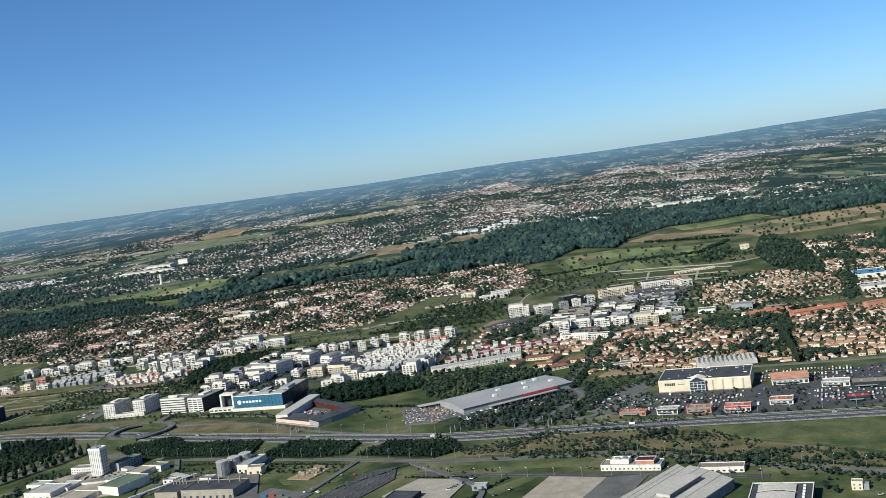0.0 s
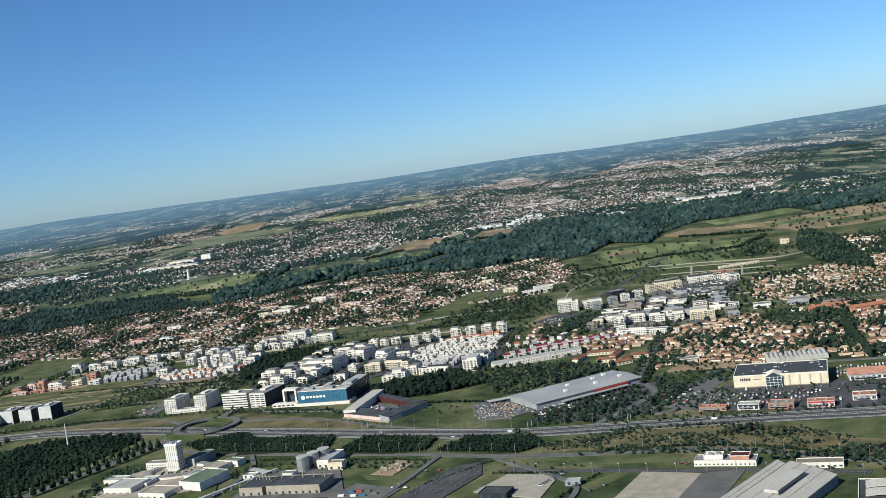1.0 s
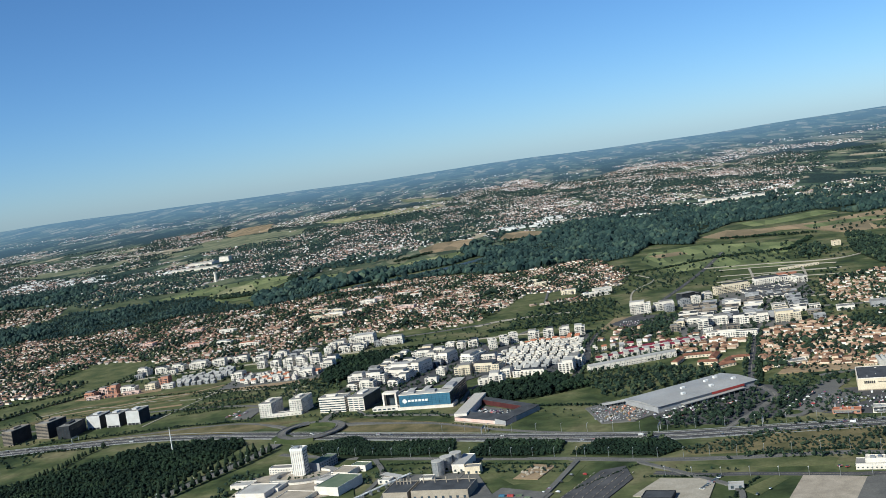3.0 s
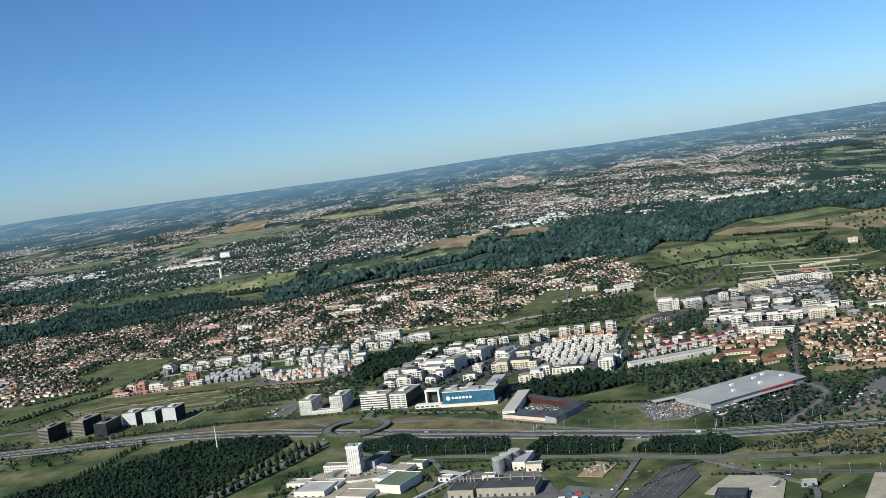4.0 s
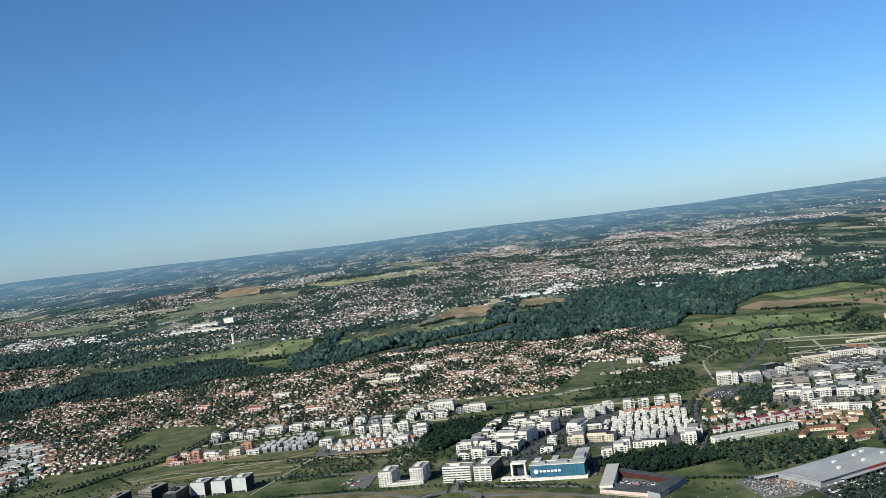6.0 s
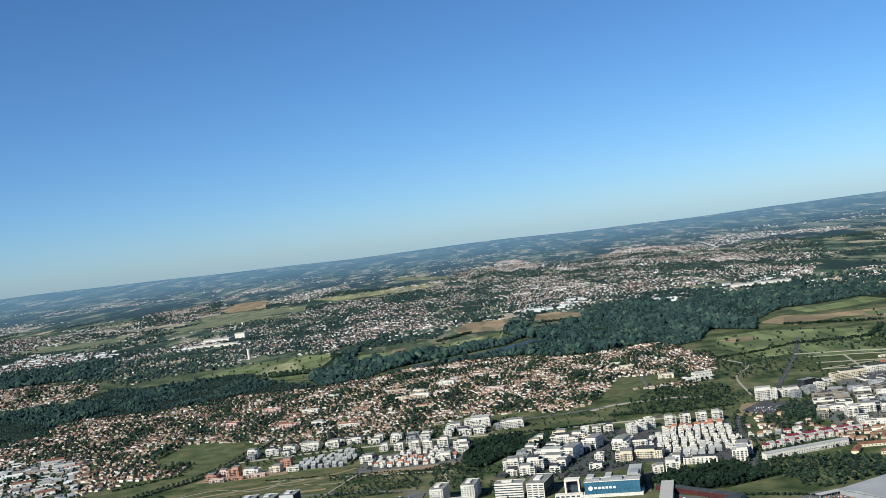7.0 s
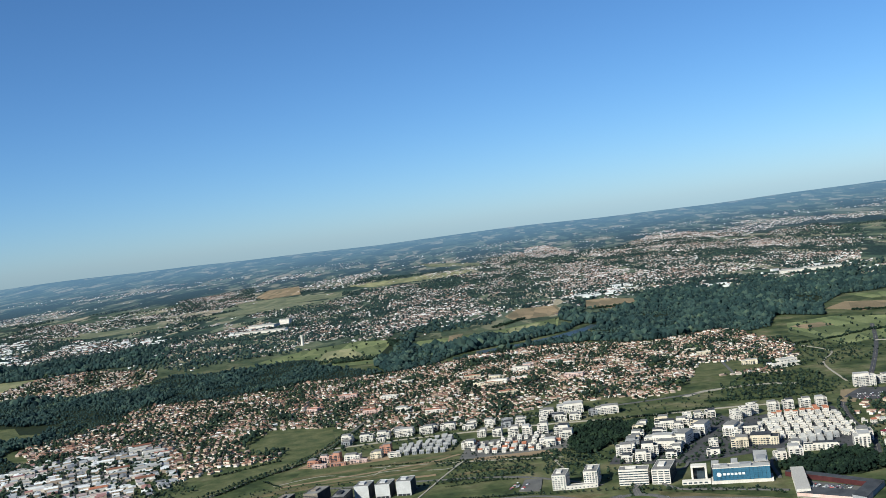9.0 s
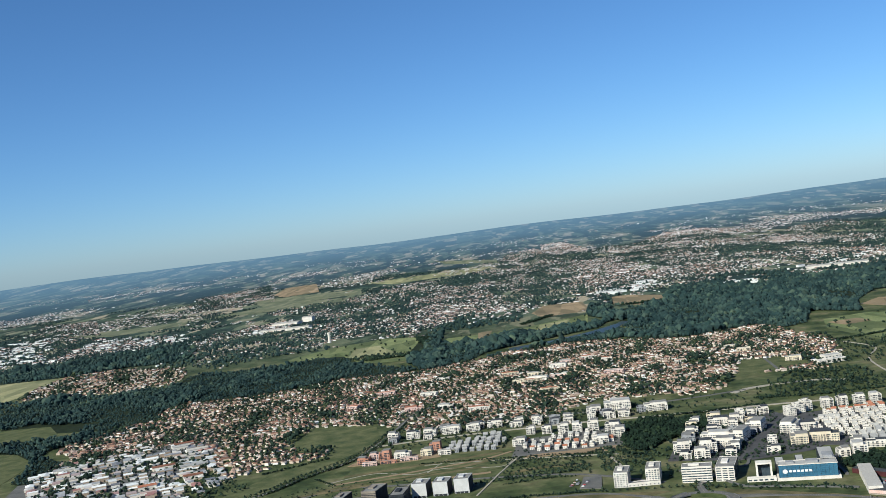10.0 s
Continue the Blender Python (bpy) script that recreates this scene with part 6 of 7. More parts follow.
for (xa, za), (xb, zb) in zip(prof, prof[1:]):
    for f in (0.0, 0.5):
        x, z = xa + f * (xb - xa), za + f * (zb - za)
        part("roof_seam", box(x - 0.05, L, z + 0.02, x + 0.05, -0.02, z + 0.07), M["dark_sheet"], hg, "thin dark seam along the roof")
part("gable_end", ([(x, -0.1, z) for x, z in prof] + [(18.5, -0.1, 0), (-3.5, -0.1, 0)], [tuple(range(len(prof) + 2))]), M["grey_wall"], hg)
part("roof_monitor", box(8.2, -26, 5.3, 12.5, -8, 6.2), M["pale_sheet"], hg, "long raised roof light")
part("monitor_glazing", box(12.5, -25.6, 5.35, 12.56, -8.4, 6.1), M["glass"], hg, "dark strip glazing")

# halls and offices
e = block("terminal_office", 150.9, 339.9, 19.8, 6.5, 1.7, -18.7, "white_wall", "gravel_roof", "low white airport office with an upper storey", "office", 1, 1.4, "f", 0, "airport buildings", False, (0.5, 0.45))
part("upper_storey", box(3, 1.5, 1.7, 9.2, 5.5, 3.0), M["white_wall"], e, "white upper storey")
part("upper_roof", parapet(6.2, 4.0, 3.0, 0.14, 0.3, 3, 1.5), M["white_wall"], e)
part("roof_plant", joined(box(4.5, 2.2, 3.0, 6.0, 3.4, 3.7), box(6.8, 3.0, 3.0, 8.2, 4.6, 3.5)), M["steel"], e, "grey plant on the roof")
part("brick_storey", box(11.5, 1.2, 1.7, 17.5, 5.6, 2.9), M["brick_wall"], e, "red brick upper block")
part("brick_roof", parapet(6.2, 4.6, 2.9, 0.15, 0.25, 11.4, 1.1), M["white_wall"], e)
part("brick_deck", box(11.6, 1.3, 2.9, 17.4, 5.5, 2.97), M["dark_red"], e, "dark red roof deck")
e = block("terminal_office", 180.4, 326.6, 14.0, 5.0, 1.6, -15.7, "white_wall", "brown_wall", "long low white building with a brown roof", "office", 1, 1.6, "f", 0, "airport buildings", False, (0.9, 0.5))
wv = thing("hangar", 191.4, 299.9, -17, "dark flat hall with two curved white roof shells", "hangar")
part("wall", box(0, -14, -0.2, 17.0, 3.4, 2.8), M["dark_wall"], wv)
part("roof", box(0.25, -13.7, 2.8, 16.7, 3.1, 2.88), M["tar_roof"], wv, "black flat roof")
part("parapet", parapet(17.0, 17.4, 2.8, 0.25, 0.35, 0, -14), M["white_wall"], wv)
for yy in (-4.0, -11.0):
    pts = [(2.0 + 1.3 * i, 3.1 + 0.55 * math.sin(i / 8 * 3.0)) for i in range(9)]
    v = [(x, yy, z) for x, z in pts] + [(x, yy + 4.6, z + 0.35) for x, z in pts] + [(x, yy, z - 0.3) for x, z in pts]
    part("roof_shell", (v, [(i, i + 1, 10 + i, 9 + i) for i in range(8)] + [(i, i + 1, 19 + i, 18 + i) for i in range(8)]), M["pale_sheet"], wv, "curved pale roof shell")
for i in range(5):
    part("roof_vent", box(14.2, -9 + i * 2.3, 2.85, 14.9, -8.4 + i * 2.3, 3.35), M["paint_white"], wv)
e = block("kiosk", 218.3, 296.8, 3.0, 2.6, 2.3, -19, "cream_wall", "gravel_roof", "small cream gatehouse beside the road", "gatehouse", 2, 1.3, "fr", 0, "airport buildings", False, (0.4, 0.4))
part("annex", box(3.0, 0.5, -0.2, 4.6, 2.4, 1.7), M["grey_wall"], e, "grey annex")

# institute with the white tower
tw = thing("tower_building", -51.9, 406.1, -12, "white slab tower above a low institute", "tower")
part("wall", joined(box(0, 0, -0.3, 5.4, 4.6, 11.6)), M["white_wall"], tw)
for i in range(6):
    part("fin", box(0.25 + i * 0.92, -0.18, 0, 0.5 + i * 0.92, 0, 11.0), M["paint_white"], tw)
for k in range(9):
    if k % 4 == 0:
        part("floor_line", box(0.1, -0.03, 0.3 + k * 1.18, 5.3, 0, 0.4 + k * 1.18), M["grey_wall"], tw)
    for i in range(3):
        share("window", pane_mesh(0.7, 0.6), tw, (5.4, 0.9 + i * 1.4, 0.6 + k * 1.18), math.pi / 2)
part("crown_band", parapet(5.7, 4.9, 11.0, 0.3, 0.95, -0.15, -0.15), M["paint_white"], tw, "white crown band")
part("roof_plant", joined(box(1, 1, 11.6, 3.2, 3.4, 12.3), drum(0.5, 11.6, 12.4, 8, 4.2, 2.4)), M["steel"], tw)
block("institute_wing", -63.2, 411.7, 11.3, 4.6, 3.2, -14, "white_wall", "gravel_roof", "white three-storey institute wing with small windows", "office", 3, 1.2, "f", 0, "institute", False, (0.5, 0.42))
block("institute_wing", -46.0, 411.0, 5.0, 13.0, 3.6, -24, "grey_wall", "green_roof", "grey institute wing with a green roof", "office", 3, 1.6, "r", 0, "institute", False, (0.7, 0.5))
cr = thing("court_building", -47.0, 403.5, 0, "low curved gallery round an oval planted court", "gallery")
cl = [(12.5 * math.cos(a), 8.5 * math.sin(a)) for a in [2 * math.pi * i / 40 for i in range(41)]]
part("gallery", slab(cl, 1.3, -0.2, 1.7), M["white_wall"], cr, "white curved gallery")
part("gallery_roof", slab(cl, 1.5, 1.7, 1.85), M["gravel_roof"], cr, "dark curved flat roof")
part("court", prism([(10.8 * math.cos(a), 7 * math.sin(a)) for a in [2 * math.pi * i / 24 for i in range(24)]], -0.05, 0.1), M["path"], cr, "pale planted court")
gl = block("institute_hall", -37.4, 378.5, 11.0, 16.0, 3.4, -26, "white_wall", "green_roof", "white windowless hall with a green roof", "hall", 1, 30, "", 0, "institute", False)
for x, y, w, d, h, rot, rm in ((-70, 384, 13, 12, 2.4, -16, "white_roof"), (-61.5, 389.5, 8, 9, 1.8, -16, "white_roof"), (-76, 398, 9, 6, 1.8, -16, "white_roof"), (-52, 374, 13, 9, 2.0, -22, "concrete"), (-35, 400, 8, 9, 2.0, -24, "concrete"), (-28, 406, 7, 5, 2.2, -24, "green_roof"), (-40.5, 392.5, 10, 8, 1.6, -26, "white_roof")):
    block("institute_hall", x, y, w, d, h, rot, "white_wall", rm, "low white institute hall with flat pale roof", "hall", 1, 3.0, "f", 0, "institute", False, (1.2, 0.5))

# works with silos
for x, y, r, h in ((9.4, 386.5, 2.35, 5.6), (12.2, 392.5, 2.35, 5.2), (15.6, 396.5, 2.35, 5.2)):
    s = thing("silo", x, y, 0, "grey steel silo with a flat lid and ribs", "silo", "silos of the works")
    part("shell", drum(r, -0.2, h, 24), M["steel"], s)
    part("lid", drum(r + 0.1, h, h + 0.25, 24), M["white_roof"], s, "pale lid")
    for k in range(5):
        part("rib", drum(r + 0.05, 0.6 + k, 0.72 + k, 24), M["grey_wall"], s)
    part("ladder", box(-0.2, -r - 0.15, 0, 0.2, -r, h), M["metal_roof"], s)
for x, y, w, d, h, rot, wm, rm, lab in ((1.5, 360.2, 21.5, 12, 3.2, -14, "concrete", "tar_roof", "concrete works hall with dark roof and columns"), (-9, 362, 9.5, 13, 3.0, -14, "concrete", "tar_roof", "open concrete frame hall with stacks"),
                                        (14.5, 387.5, 5.0, 14, 3.0, -16, "white_wall", "metal_roof", "white shed with a grey roof beside silos"), (19.6, 383, 6.0, 4, 2.8, -10, "cream_wall", "gravel_roof", "cream transformer house beside the silos"),
                                        (3, 377, 5, 4, 2.4, -14, "white_wall", "gravel_roof", "small white works office"), (-14, 384, 5, 4, 1.4, -20, "white_wall", "white_roof", "small white store beside a road"),
                                        (80, 331, 10, 7, 1.6, -20, "dark_wall", "tar_roof", "low dark workshop with a black roof"), (108.5, 334, 5, 3, 1.6, -12, "grey_wall", "white_roof", "small open fuel canopy")):
    e = block("works_building", x, y, w, d, h, rot, wm, rm, lab, "works", 1, 2.4, "f", 0, "works buildings", False, (0.9, 0.9))
    if "columns" in lab or "frame" in lab:
        for i in range(5):
            part("chimney", drum(0.22, h, h + 2.2, 8, 2 + i * (w - 4) / 4, d * 0.75), M["concrete"], e, "pale vent stack")
wl = thing("canopy", -14, 392, -40, "flat pale canopy beside the works", "canopy")
part("roof", box(0, 0, 1.2, 11, 3, 1.4), M["white_roof"], wl)
for i in range(4):
    part("post", box(0.3 + i * 3.3, 1.4, 0, 0.5 + i * 3.3, 1.6, 1.2), M["steel"], wl)

for nm, poly, mat, lab, cat in (("car_park", [(50, 338), (70, 369), (79, 371), (80, 356), (66, 332)], "asphalt", "grey car park with rows of planters", "car park"), ("yard", [(78, 338), (89, 353), (107, 346), (100, 324)], "path", "pale dusty works yard", "yard"),
                                ("yard", [(38, 371), (46, 386), (54, 381), (47, 367)], "bare_earth", "earth dump with debris", "yard"), ("yard", [(-12, 356), (-8, 392), (24, 384), (32, 350)], "old_asphalt", "asphalt yard of the works", "yard"),
                                ("yard", [(-78, 380), (-74, 412), (-28, 404), (-20, 366)], "lawn", "lawns of the institute", "lawn"), ("yard", [(24, 345), (34, 362), (52, 350), (44, 332)], "old_asphalt", "asphalt yard with containers", "yard"),
                                ("building_site", [(-246, 636), (-238, 652), (-192, 648), (-188, 634), (-210, 630)], "bare_earth", "bare earth of a building site", "building site"), ("building_site", [(-138, 606), (-132, 618), (-96, 612), (-82, 612), (-86, 602)], "bare_earth", "orange earth of a building site", "building site"),
                                ("field", [(92, 655), (104, 690), (116, 690), (100, 650)], "stubble", "tan waste ground beside the boulevard", "field"), ("car_park", [(98, 667), (116, 690), (147, 676), (146, 652), (110, 650)], "asphalt", "car park beside the white block", "car park"),
                                ("car_park", [(-112, 527), (-108, 549), (-99, 546), (-101, 523)], "old_asphalt", "small car park beside the white cubes", "car park"), ("plaza", [(20, 560), (25, 640), (84, 645), (78, 545), (50, 545)], "asphalt", "grey streets between the terraces", "pavement"),
                                ("plaza", [(-145, 612), (-140, 655), (-80, 665), (-78, 612)], "old_asphalt", "grey streets between new terraces", "pavement"), ("plaza", [(135, 575), (135, 640), (205, 640), (200, 585)], "old_asphalt", "streets and yards of the further district", "pavement"),
                                ("plaza", [(172, 690), (186, 760), (245, 765), (235, 690), (210, 660)], "old_asphalt", "streets of the far white terraces", "pavement"), ("plaza", [(160, 482), (168, 497), (200, 490), (196, 474)], "bare_earth", "sandy forecourt before the houses", "ground")):
    plot(nm, poly, M[mat], lab, cat, 0.03)
plot("plaza", [(-62, 562), (-50, 602), (-32, 652), (16, 662), (22, 640), (20, 560), (12, 552), (-20, 546)], M["asphalt"], "dark streets and yards between the apartment blocks", "pavement", 0.02)
p = away(spread([(200, 690), (192, 735), (230, 740), (224, 690)], 4.6, 4, 0.12), LINES, 2.5)
many("houses", [q[0] for q in HOUSES], p, rng.uniform(0.6, 0.8, (len(p), 3)) * np.array([1, 1, 1.5]), [M["white_wall"], M["tar_roof"]], "far rows of white terrace houses with dark roofs", "houses", radians(4), [q[1] for q in HOUSES])

# ---------------------------------------------------------------- single trees
tree_kinds = []
for s in range(4):
    t = thing("tree", 0, 0, 0, "round dark green tree with a short trunk", "tree", "avenue trees")
    part("trunk", trunk(s + 50), M["bark"], t)
    part("crown", crown(s + 60, 9), M["leaf"], t)
    tree_kinds.append(t)
spire_kinds = []
for s in range(2):
    t = thing("poplar", 0, 0, 0, "slim dark conical tree beside the avenue", "tree", "conical trees")
    part("trunk", trunk(s + 70, 0.6), M["bark"], t)
    part("crown", SPIRE[s], M["pine"], t)
    spire_kinds.append(t)
used = set()


def plant(kind, x, y, s):
    m = pose(x, y, float(rise(x, y)), 0, 0, rng.uniform(0, 360)) @ Matrix.Diagonal((s, s, s, 1))
    if kind.name in used:
        o = copy_thing(kind, pose(x, y, 0, 0, 0, rng.uniform(0, 360)))
        o.scale = (s, s, s)
    else:
        used.add(kind.name)
        kind.matrix_world = m


def row(line, step, off, kinds_, s0, s1):
    p = [np.array(q, float) for q in line]
    left = 0.0
    for a, b in zip(p, p[1:]):
        d = b - a
        n = np.hypot(*d)
        while left < n:
            q = a + d * left / n + np.array((-d[1], d[0])) / n * off + rng.normal(0, 0.3, 2)
            plant(kinds_[int(rng.integers(len(kinds_)))], q[0], q[1], rng.uniform(s0, s1))
            left += step
        left -= n


row(AVENUE_SW[4:], 4.6, 4.6, spire_kinds, 1.5, 1.9)
row(AVENUE_SW[4:], 4.6, -4.6, spire_kinds, 1.5, 1.9)
row(AVENUE_N[:24], 6.5, 2.8, tree_kinds, 0.9, 1.2)
row(AVENUE_N[:24], 6.5, -2.8, tree_kinds, 0.9, 1.2)
row([(-184, 452), (-177, 466), (-175, 485), (-169, 500)], 2.6, 0, spire_kinds, 0.9, 1.2)
row(ROAD_W[3:26], 3.6, 2.6, tree_kinds, 1.0, 1.4)
row(ROAD_W[3:26], 3.6, -2.6, tree_kinds, 0.9, 1.3)
row([(-165, 558), (-140, 562), (-104, 566)], 3.2, 0, tree_kinds, 0.9, 1.2)
row([(-160, 564), (-138, 569), (-106, 572)], 3.4, 0, tree_kinds, 0.8, 1.1)
row(ROAD_G, 8.5, 2.6, tree_kinds, 1.3, 1.9)
row(ROAD_G, 8.5, -2.6, tree_kinds, 1.3, 1.9)
row(ROAD_K[:24], 7.5, 3.0, tree_kinds, 1.3, 1.8)
row(ROAD_K[:24], 7.5, -3.0, tree_kinds, 1.3, 1.8)
row([(-150, 562), (-128, 564), (-105, 563)], 4.4, 0, tree_kinds, 0.8, 1.1)
row([(-150, 575), (-128, 578), (-104, 578)], 4.4, 0, tree_kinds, 0.8, 1.1)
row([(-150, 588), (-128, 592), (-104, 592)], 4.4, 0, tree_kinds, 0.8, 1.1)
row([(246, 462), (250, 490), (254, 520), (256, 545)], 3.0, 0, spire_kinds, 1.5, 2.2)
row([(-100, 516), (-80, 513), (-60, 509), (-40, 500), (-20, 494)], 3.4, 0, tree_kinds, 0.7, 1.0)
row([(10, 462), (34, 443)], 2.2, 0, tree_kinds, 0.35, 0.5)
for i in range(16):
    a, b = rng.random(2)
    plant(tree_kinds[i % 4], 100 + 46 * a + 8 * b, 416 + 14 * b + 18 * a, rng.uniform(0.7, 1.3))
for i in range(36):
    plant(tree_kinds[i % 4], rng.uniform(164, 250), rng.uniform(405, 424) - 0.22 * 0, rng.uniform(0.6, 1.0))
for x, y, s in ((176, 338, 1.6), (179, 337, 1.5), (182, 336, 1.5), (195, 330, 1.9), (199, 328, 1.6), (212, 300, 1.5), (214, 296, 1.4), (203, 292, 1.3), (152, 342, 1.0), (92, 402, 1.8), (96, 398, 1.5)):
    plant(tree_kinds[int(rng.integers(4))], x, y, s)
wood([(97, 428), (120, 443), (146, 458), (152, 467), (171, 452), (147, 409), (126, 404), (100, 414)], 2.7, 1.1, CROWNS, "leaf", "low shrubs and young trees between parking rows", 30)
wood([(118, 398), (140, 394), (160, 410), (158, 404), (182, 397), (215, 391), (250, 380), (290, 369), (290, 366), (215, 387), (140, 392)], 3.0, 0.7, CROWNS, "leaf", "hedge between the shops and the highway")
wood(GRN_C, 5.2, 1.3, CROWNS, "leaf", "young trees of the park")
wood([(36, 690), (34, 740), (70, 790), (110, 776), (118, 720), (90, 700)], 7.0, 1.1, CROWNS, "leaf", "loose young woodland of the park")
wood([(112, 366), (130, 368), (177, 349), (209, 326), (232, 304), (230, 300), (207, 321), (176, 344), (130, 362)], 2.0, 0.75, CROWNS, "leaf", "long dark hedge beside the airport road", 0, (), 0.0)
for poly, st_ in (([(-240, 660), (-228, 690), (-150, 690), (-150, 670), (-190, 668)], 6), ([(-60, 560), (-70, 600), (-20, 640), (10, 640), (15, 560), (-10, 545)], 7), ([(82, 545), (84, 590), (140, 590), (140, 545)], 6), ([(-230, 700), (-60, 690), (-60, 730), (-230, 725)], 6.5), ([(135, 575), (120, 690), (230, 690), (205, 585)], 8),
                  ([(170, 690), (180, 800), (290, 790), (250, 690)], 9), ([(-60, 520), (-40, 540), (-24, 560), (-50, 565), (-90, 550)], 6), ([(120, 790), (130, 900), (180, 900), (165, 790)], 6), ([(200, 640), (210, 690), (250, 740), (235, 650), (280, 610), (210, 610)], 5)):
    wood(poly, st_, 1.3, TUFT, "leaf", "scattered trees between the housing blocks", 12)


# ---------------------------------------------------------------- lamps, masts and vehicles
lamp = thing("street_lamp", 0, 0, 0, "tall grey street lamp beside the road", "street lamp", "street lamps")
lp = part("pole", joined(drum(0.09, 0, 3.6, 6, r1=0.06), box(-0.7, -0.05, 3.5, 0.05, 0.05, 3.62)), M["steel"], lamp)
part("lamp_head", box(-1.1, -0.1, 3.46, -0.6, 0.1, 3.62), M["paint_white"], lp, "pale lamp head")
first_lamp = [True]


def lamps(line, step, off):
    p = [np.array(q, float) for q in line]
    left = step / 2
    for a, b in zip(p, p[1:]):
        d = b - a
        n = np.hypot(*d)
        while left < n:
            q = a + d * left / n + np.array((-d[1], d[0])) / n * off
            m = pose(q[0], q[1], 0, 0, 0, math.degrees(math.atan2(d[1], d[0])) + (90 if off < 0 else -90))
            if first_lamp[0]:
                lamp.matrix_world = m
                first_lamp[0] = False
            else:
                copy_thing(lamp, m)
            left += step
        left -= n


lamps(ROAD_R, 9.5, 2.6)
lamps(ROAD_R2, 9.5, -2.2)
lamps(ROAD_L, 9.0, 2.4)
lamps(HIGHWAY[42:78], 11.5, 8.5)
lamps(AVENUE_SW, 10, 3.2)
mast = thing("mast", -124.4, 469.9, 0, "tall slim white mast above the wood", "mast")
part("pole", drum(0.32, 0, 12.0, 8, r1=0.2), M["paint_white"], mast)
part("tip", drum(0.1, 12.0, 12.8, 6), M["steel"], mast)
for x, y in ((96, 410), (135, 402), (24, 438), (205, 388), (-195, 517)):
    g = thing("sign_gantry", x, y, -16, "grey sign gantry over the carriageway", "sign gantry", "sign gantries")
    part("post", box(-0.15, -0.15, 0, 0.15, 0.15, 2.6), M["steel"], g)
    part("post", box(-0.15, 5.0, 0, 0.15, 5.3, 2.6), M["steel"], g)
    part("beam", box(-0.12, 0, 2.4, 0.12, 5.2, 2.65), M["steel"], g)
    part("panel", box(-0.2, 1.0, 2.0, -0.13, 4.2, 3.0), M["white_roof"], g, "pale back of a sign panel")


def car_kind(l, w, h, van):
    e = thing("van" if van else "car", 0, 0, 0, "parked van seen from far above" if van else "small car on asphalt", "van" if van else "car", "cars")
    part("body", box(-l / 2, -w / 2, 0.1, l / 2, w / 2, h * (0.95 if van else 0.55)), M["car_paint"], e)
    v = [(-l * 0.42, -w * 0.45, h * 0.55), (l * 0.28, -w * 0.45, h * 0.55), (l * 0.28, w * 0.45, h * 0.55), (-l * 0.42, w * 0.45, h * 0.55), (-l * 0.3, -w * 0.38, h), (l * 0.08, -w * 0.38, h), (l * 0.08, w * 0.38, h), (-l * 0.3, w * 0.38, h)]
    part("cabin", (v, box(0, 0, 0, 1, 1, 1)[1]), M["car_paint"] if van else M["glass"], e)
    return e


autos = [car_kind(1.6, 0.68, 0.55, False), car_kind(1.45, 0.64, 0.52, False), car_kind(2.1, 0.76, 0.85, True)]
parked = [0]


def park(x, y, rot, z=0.16):
    k = autos[int(rng.choice([0, 0, 0, 1, 1, 2]))]
    if parked[0] < 3:
        k = autos[parked[0]]
        k.matrix_world = pose(x, y, z, 0, 0, rot)
    else:
        copy_thing(k, pose(x, y, z, 0, 0, rot))
    parked[0] += 1


for r_ in range(6):
    for i in range(22):
        if rng.random() < 0.7:
            x = 166 + i * 4.0
            park(x + r_ * 1.0, 431 - 0.27 * (x - 182) - 4.6 * r_ + 1.5 * (r_ == 0), -15 + 90)
for r_ in range(5):
    for i in range(8):
        if rng.random() < 0.75:
            park(262 + i * 2.4, 440 - i * 0.6 - r_ * 4.6, 75)
for i in range(34):
    a = rng.integers(3, len(HIGHWAY) - 4)
    p0, p1 = np.array(HIGHWAY[a]), np.array(HIGHWAY[a + 1])
    d = (p1 - p0) / np.hypot(*(p1 - p0))
    side = rng.choice([-3.6, -2.0, 2.0, 3.6])
    q = p0 + (p1 - p0) * rng.random() + np.array((-d[1], d[0])) * side
    park(q[0], q[1], math.degrees(math.atan2(d[1], d[0])) + (180 if side > 0 else 0), 0.1)
for i in range(26):
    park(24 + 13 * rng.random(), 466 + 12 * rng.random(), rng.choice([-38, 52]), 0.08)
for i in range(10):
    park(100.5 + i * 0.9, 337 + i * 1.2, -30, 0.2)
for x, y, rot in ((147, 344, 20), (149, 342.5, 20), (186, 324, -15), (190, 323, -15), (198, 322, -10), (116, 326, 60), (121, 330, 60), (224, 290, 0)):
    park(x, y, rot, 0.4)

# ---------------------------------------------------------------- hedges, side streets and small clutter
def hedge(line, half, size, label):
    pts = []
    for a, b in zip(line, line[1:]):
        a, b = np.array(a, float), np.array(b, float)
        n = int(np.hypot(*(b - a)) / 0.8) + 1
        pts += [a + (b - a) * k / n + rng.normal(0, half * 0.5, 2) for k in range(n)]
    pts = np.array(pts)
    s = size * rng.uniform(0.6, 1.3, len(pts))
    many("hedge", TUFT, pts, np.stack([s, s, s], 1), M["plantation"], label, "hedge")


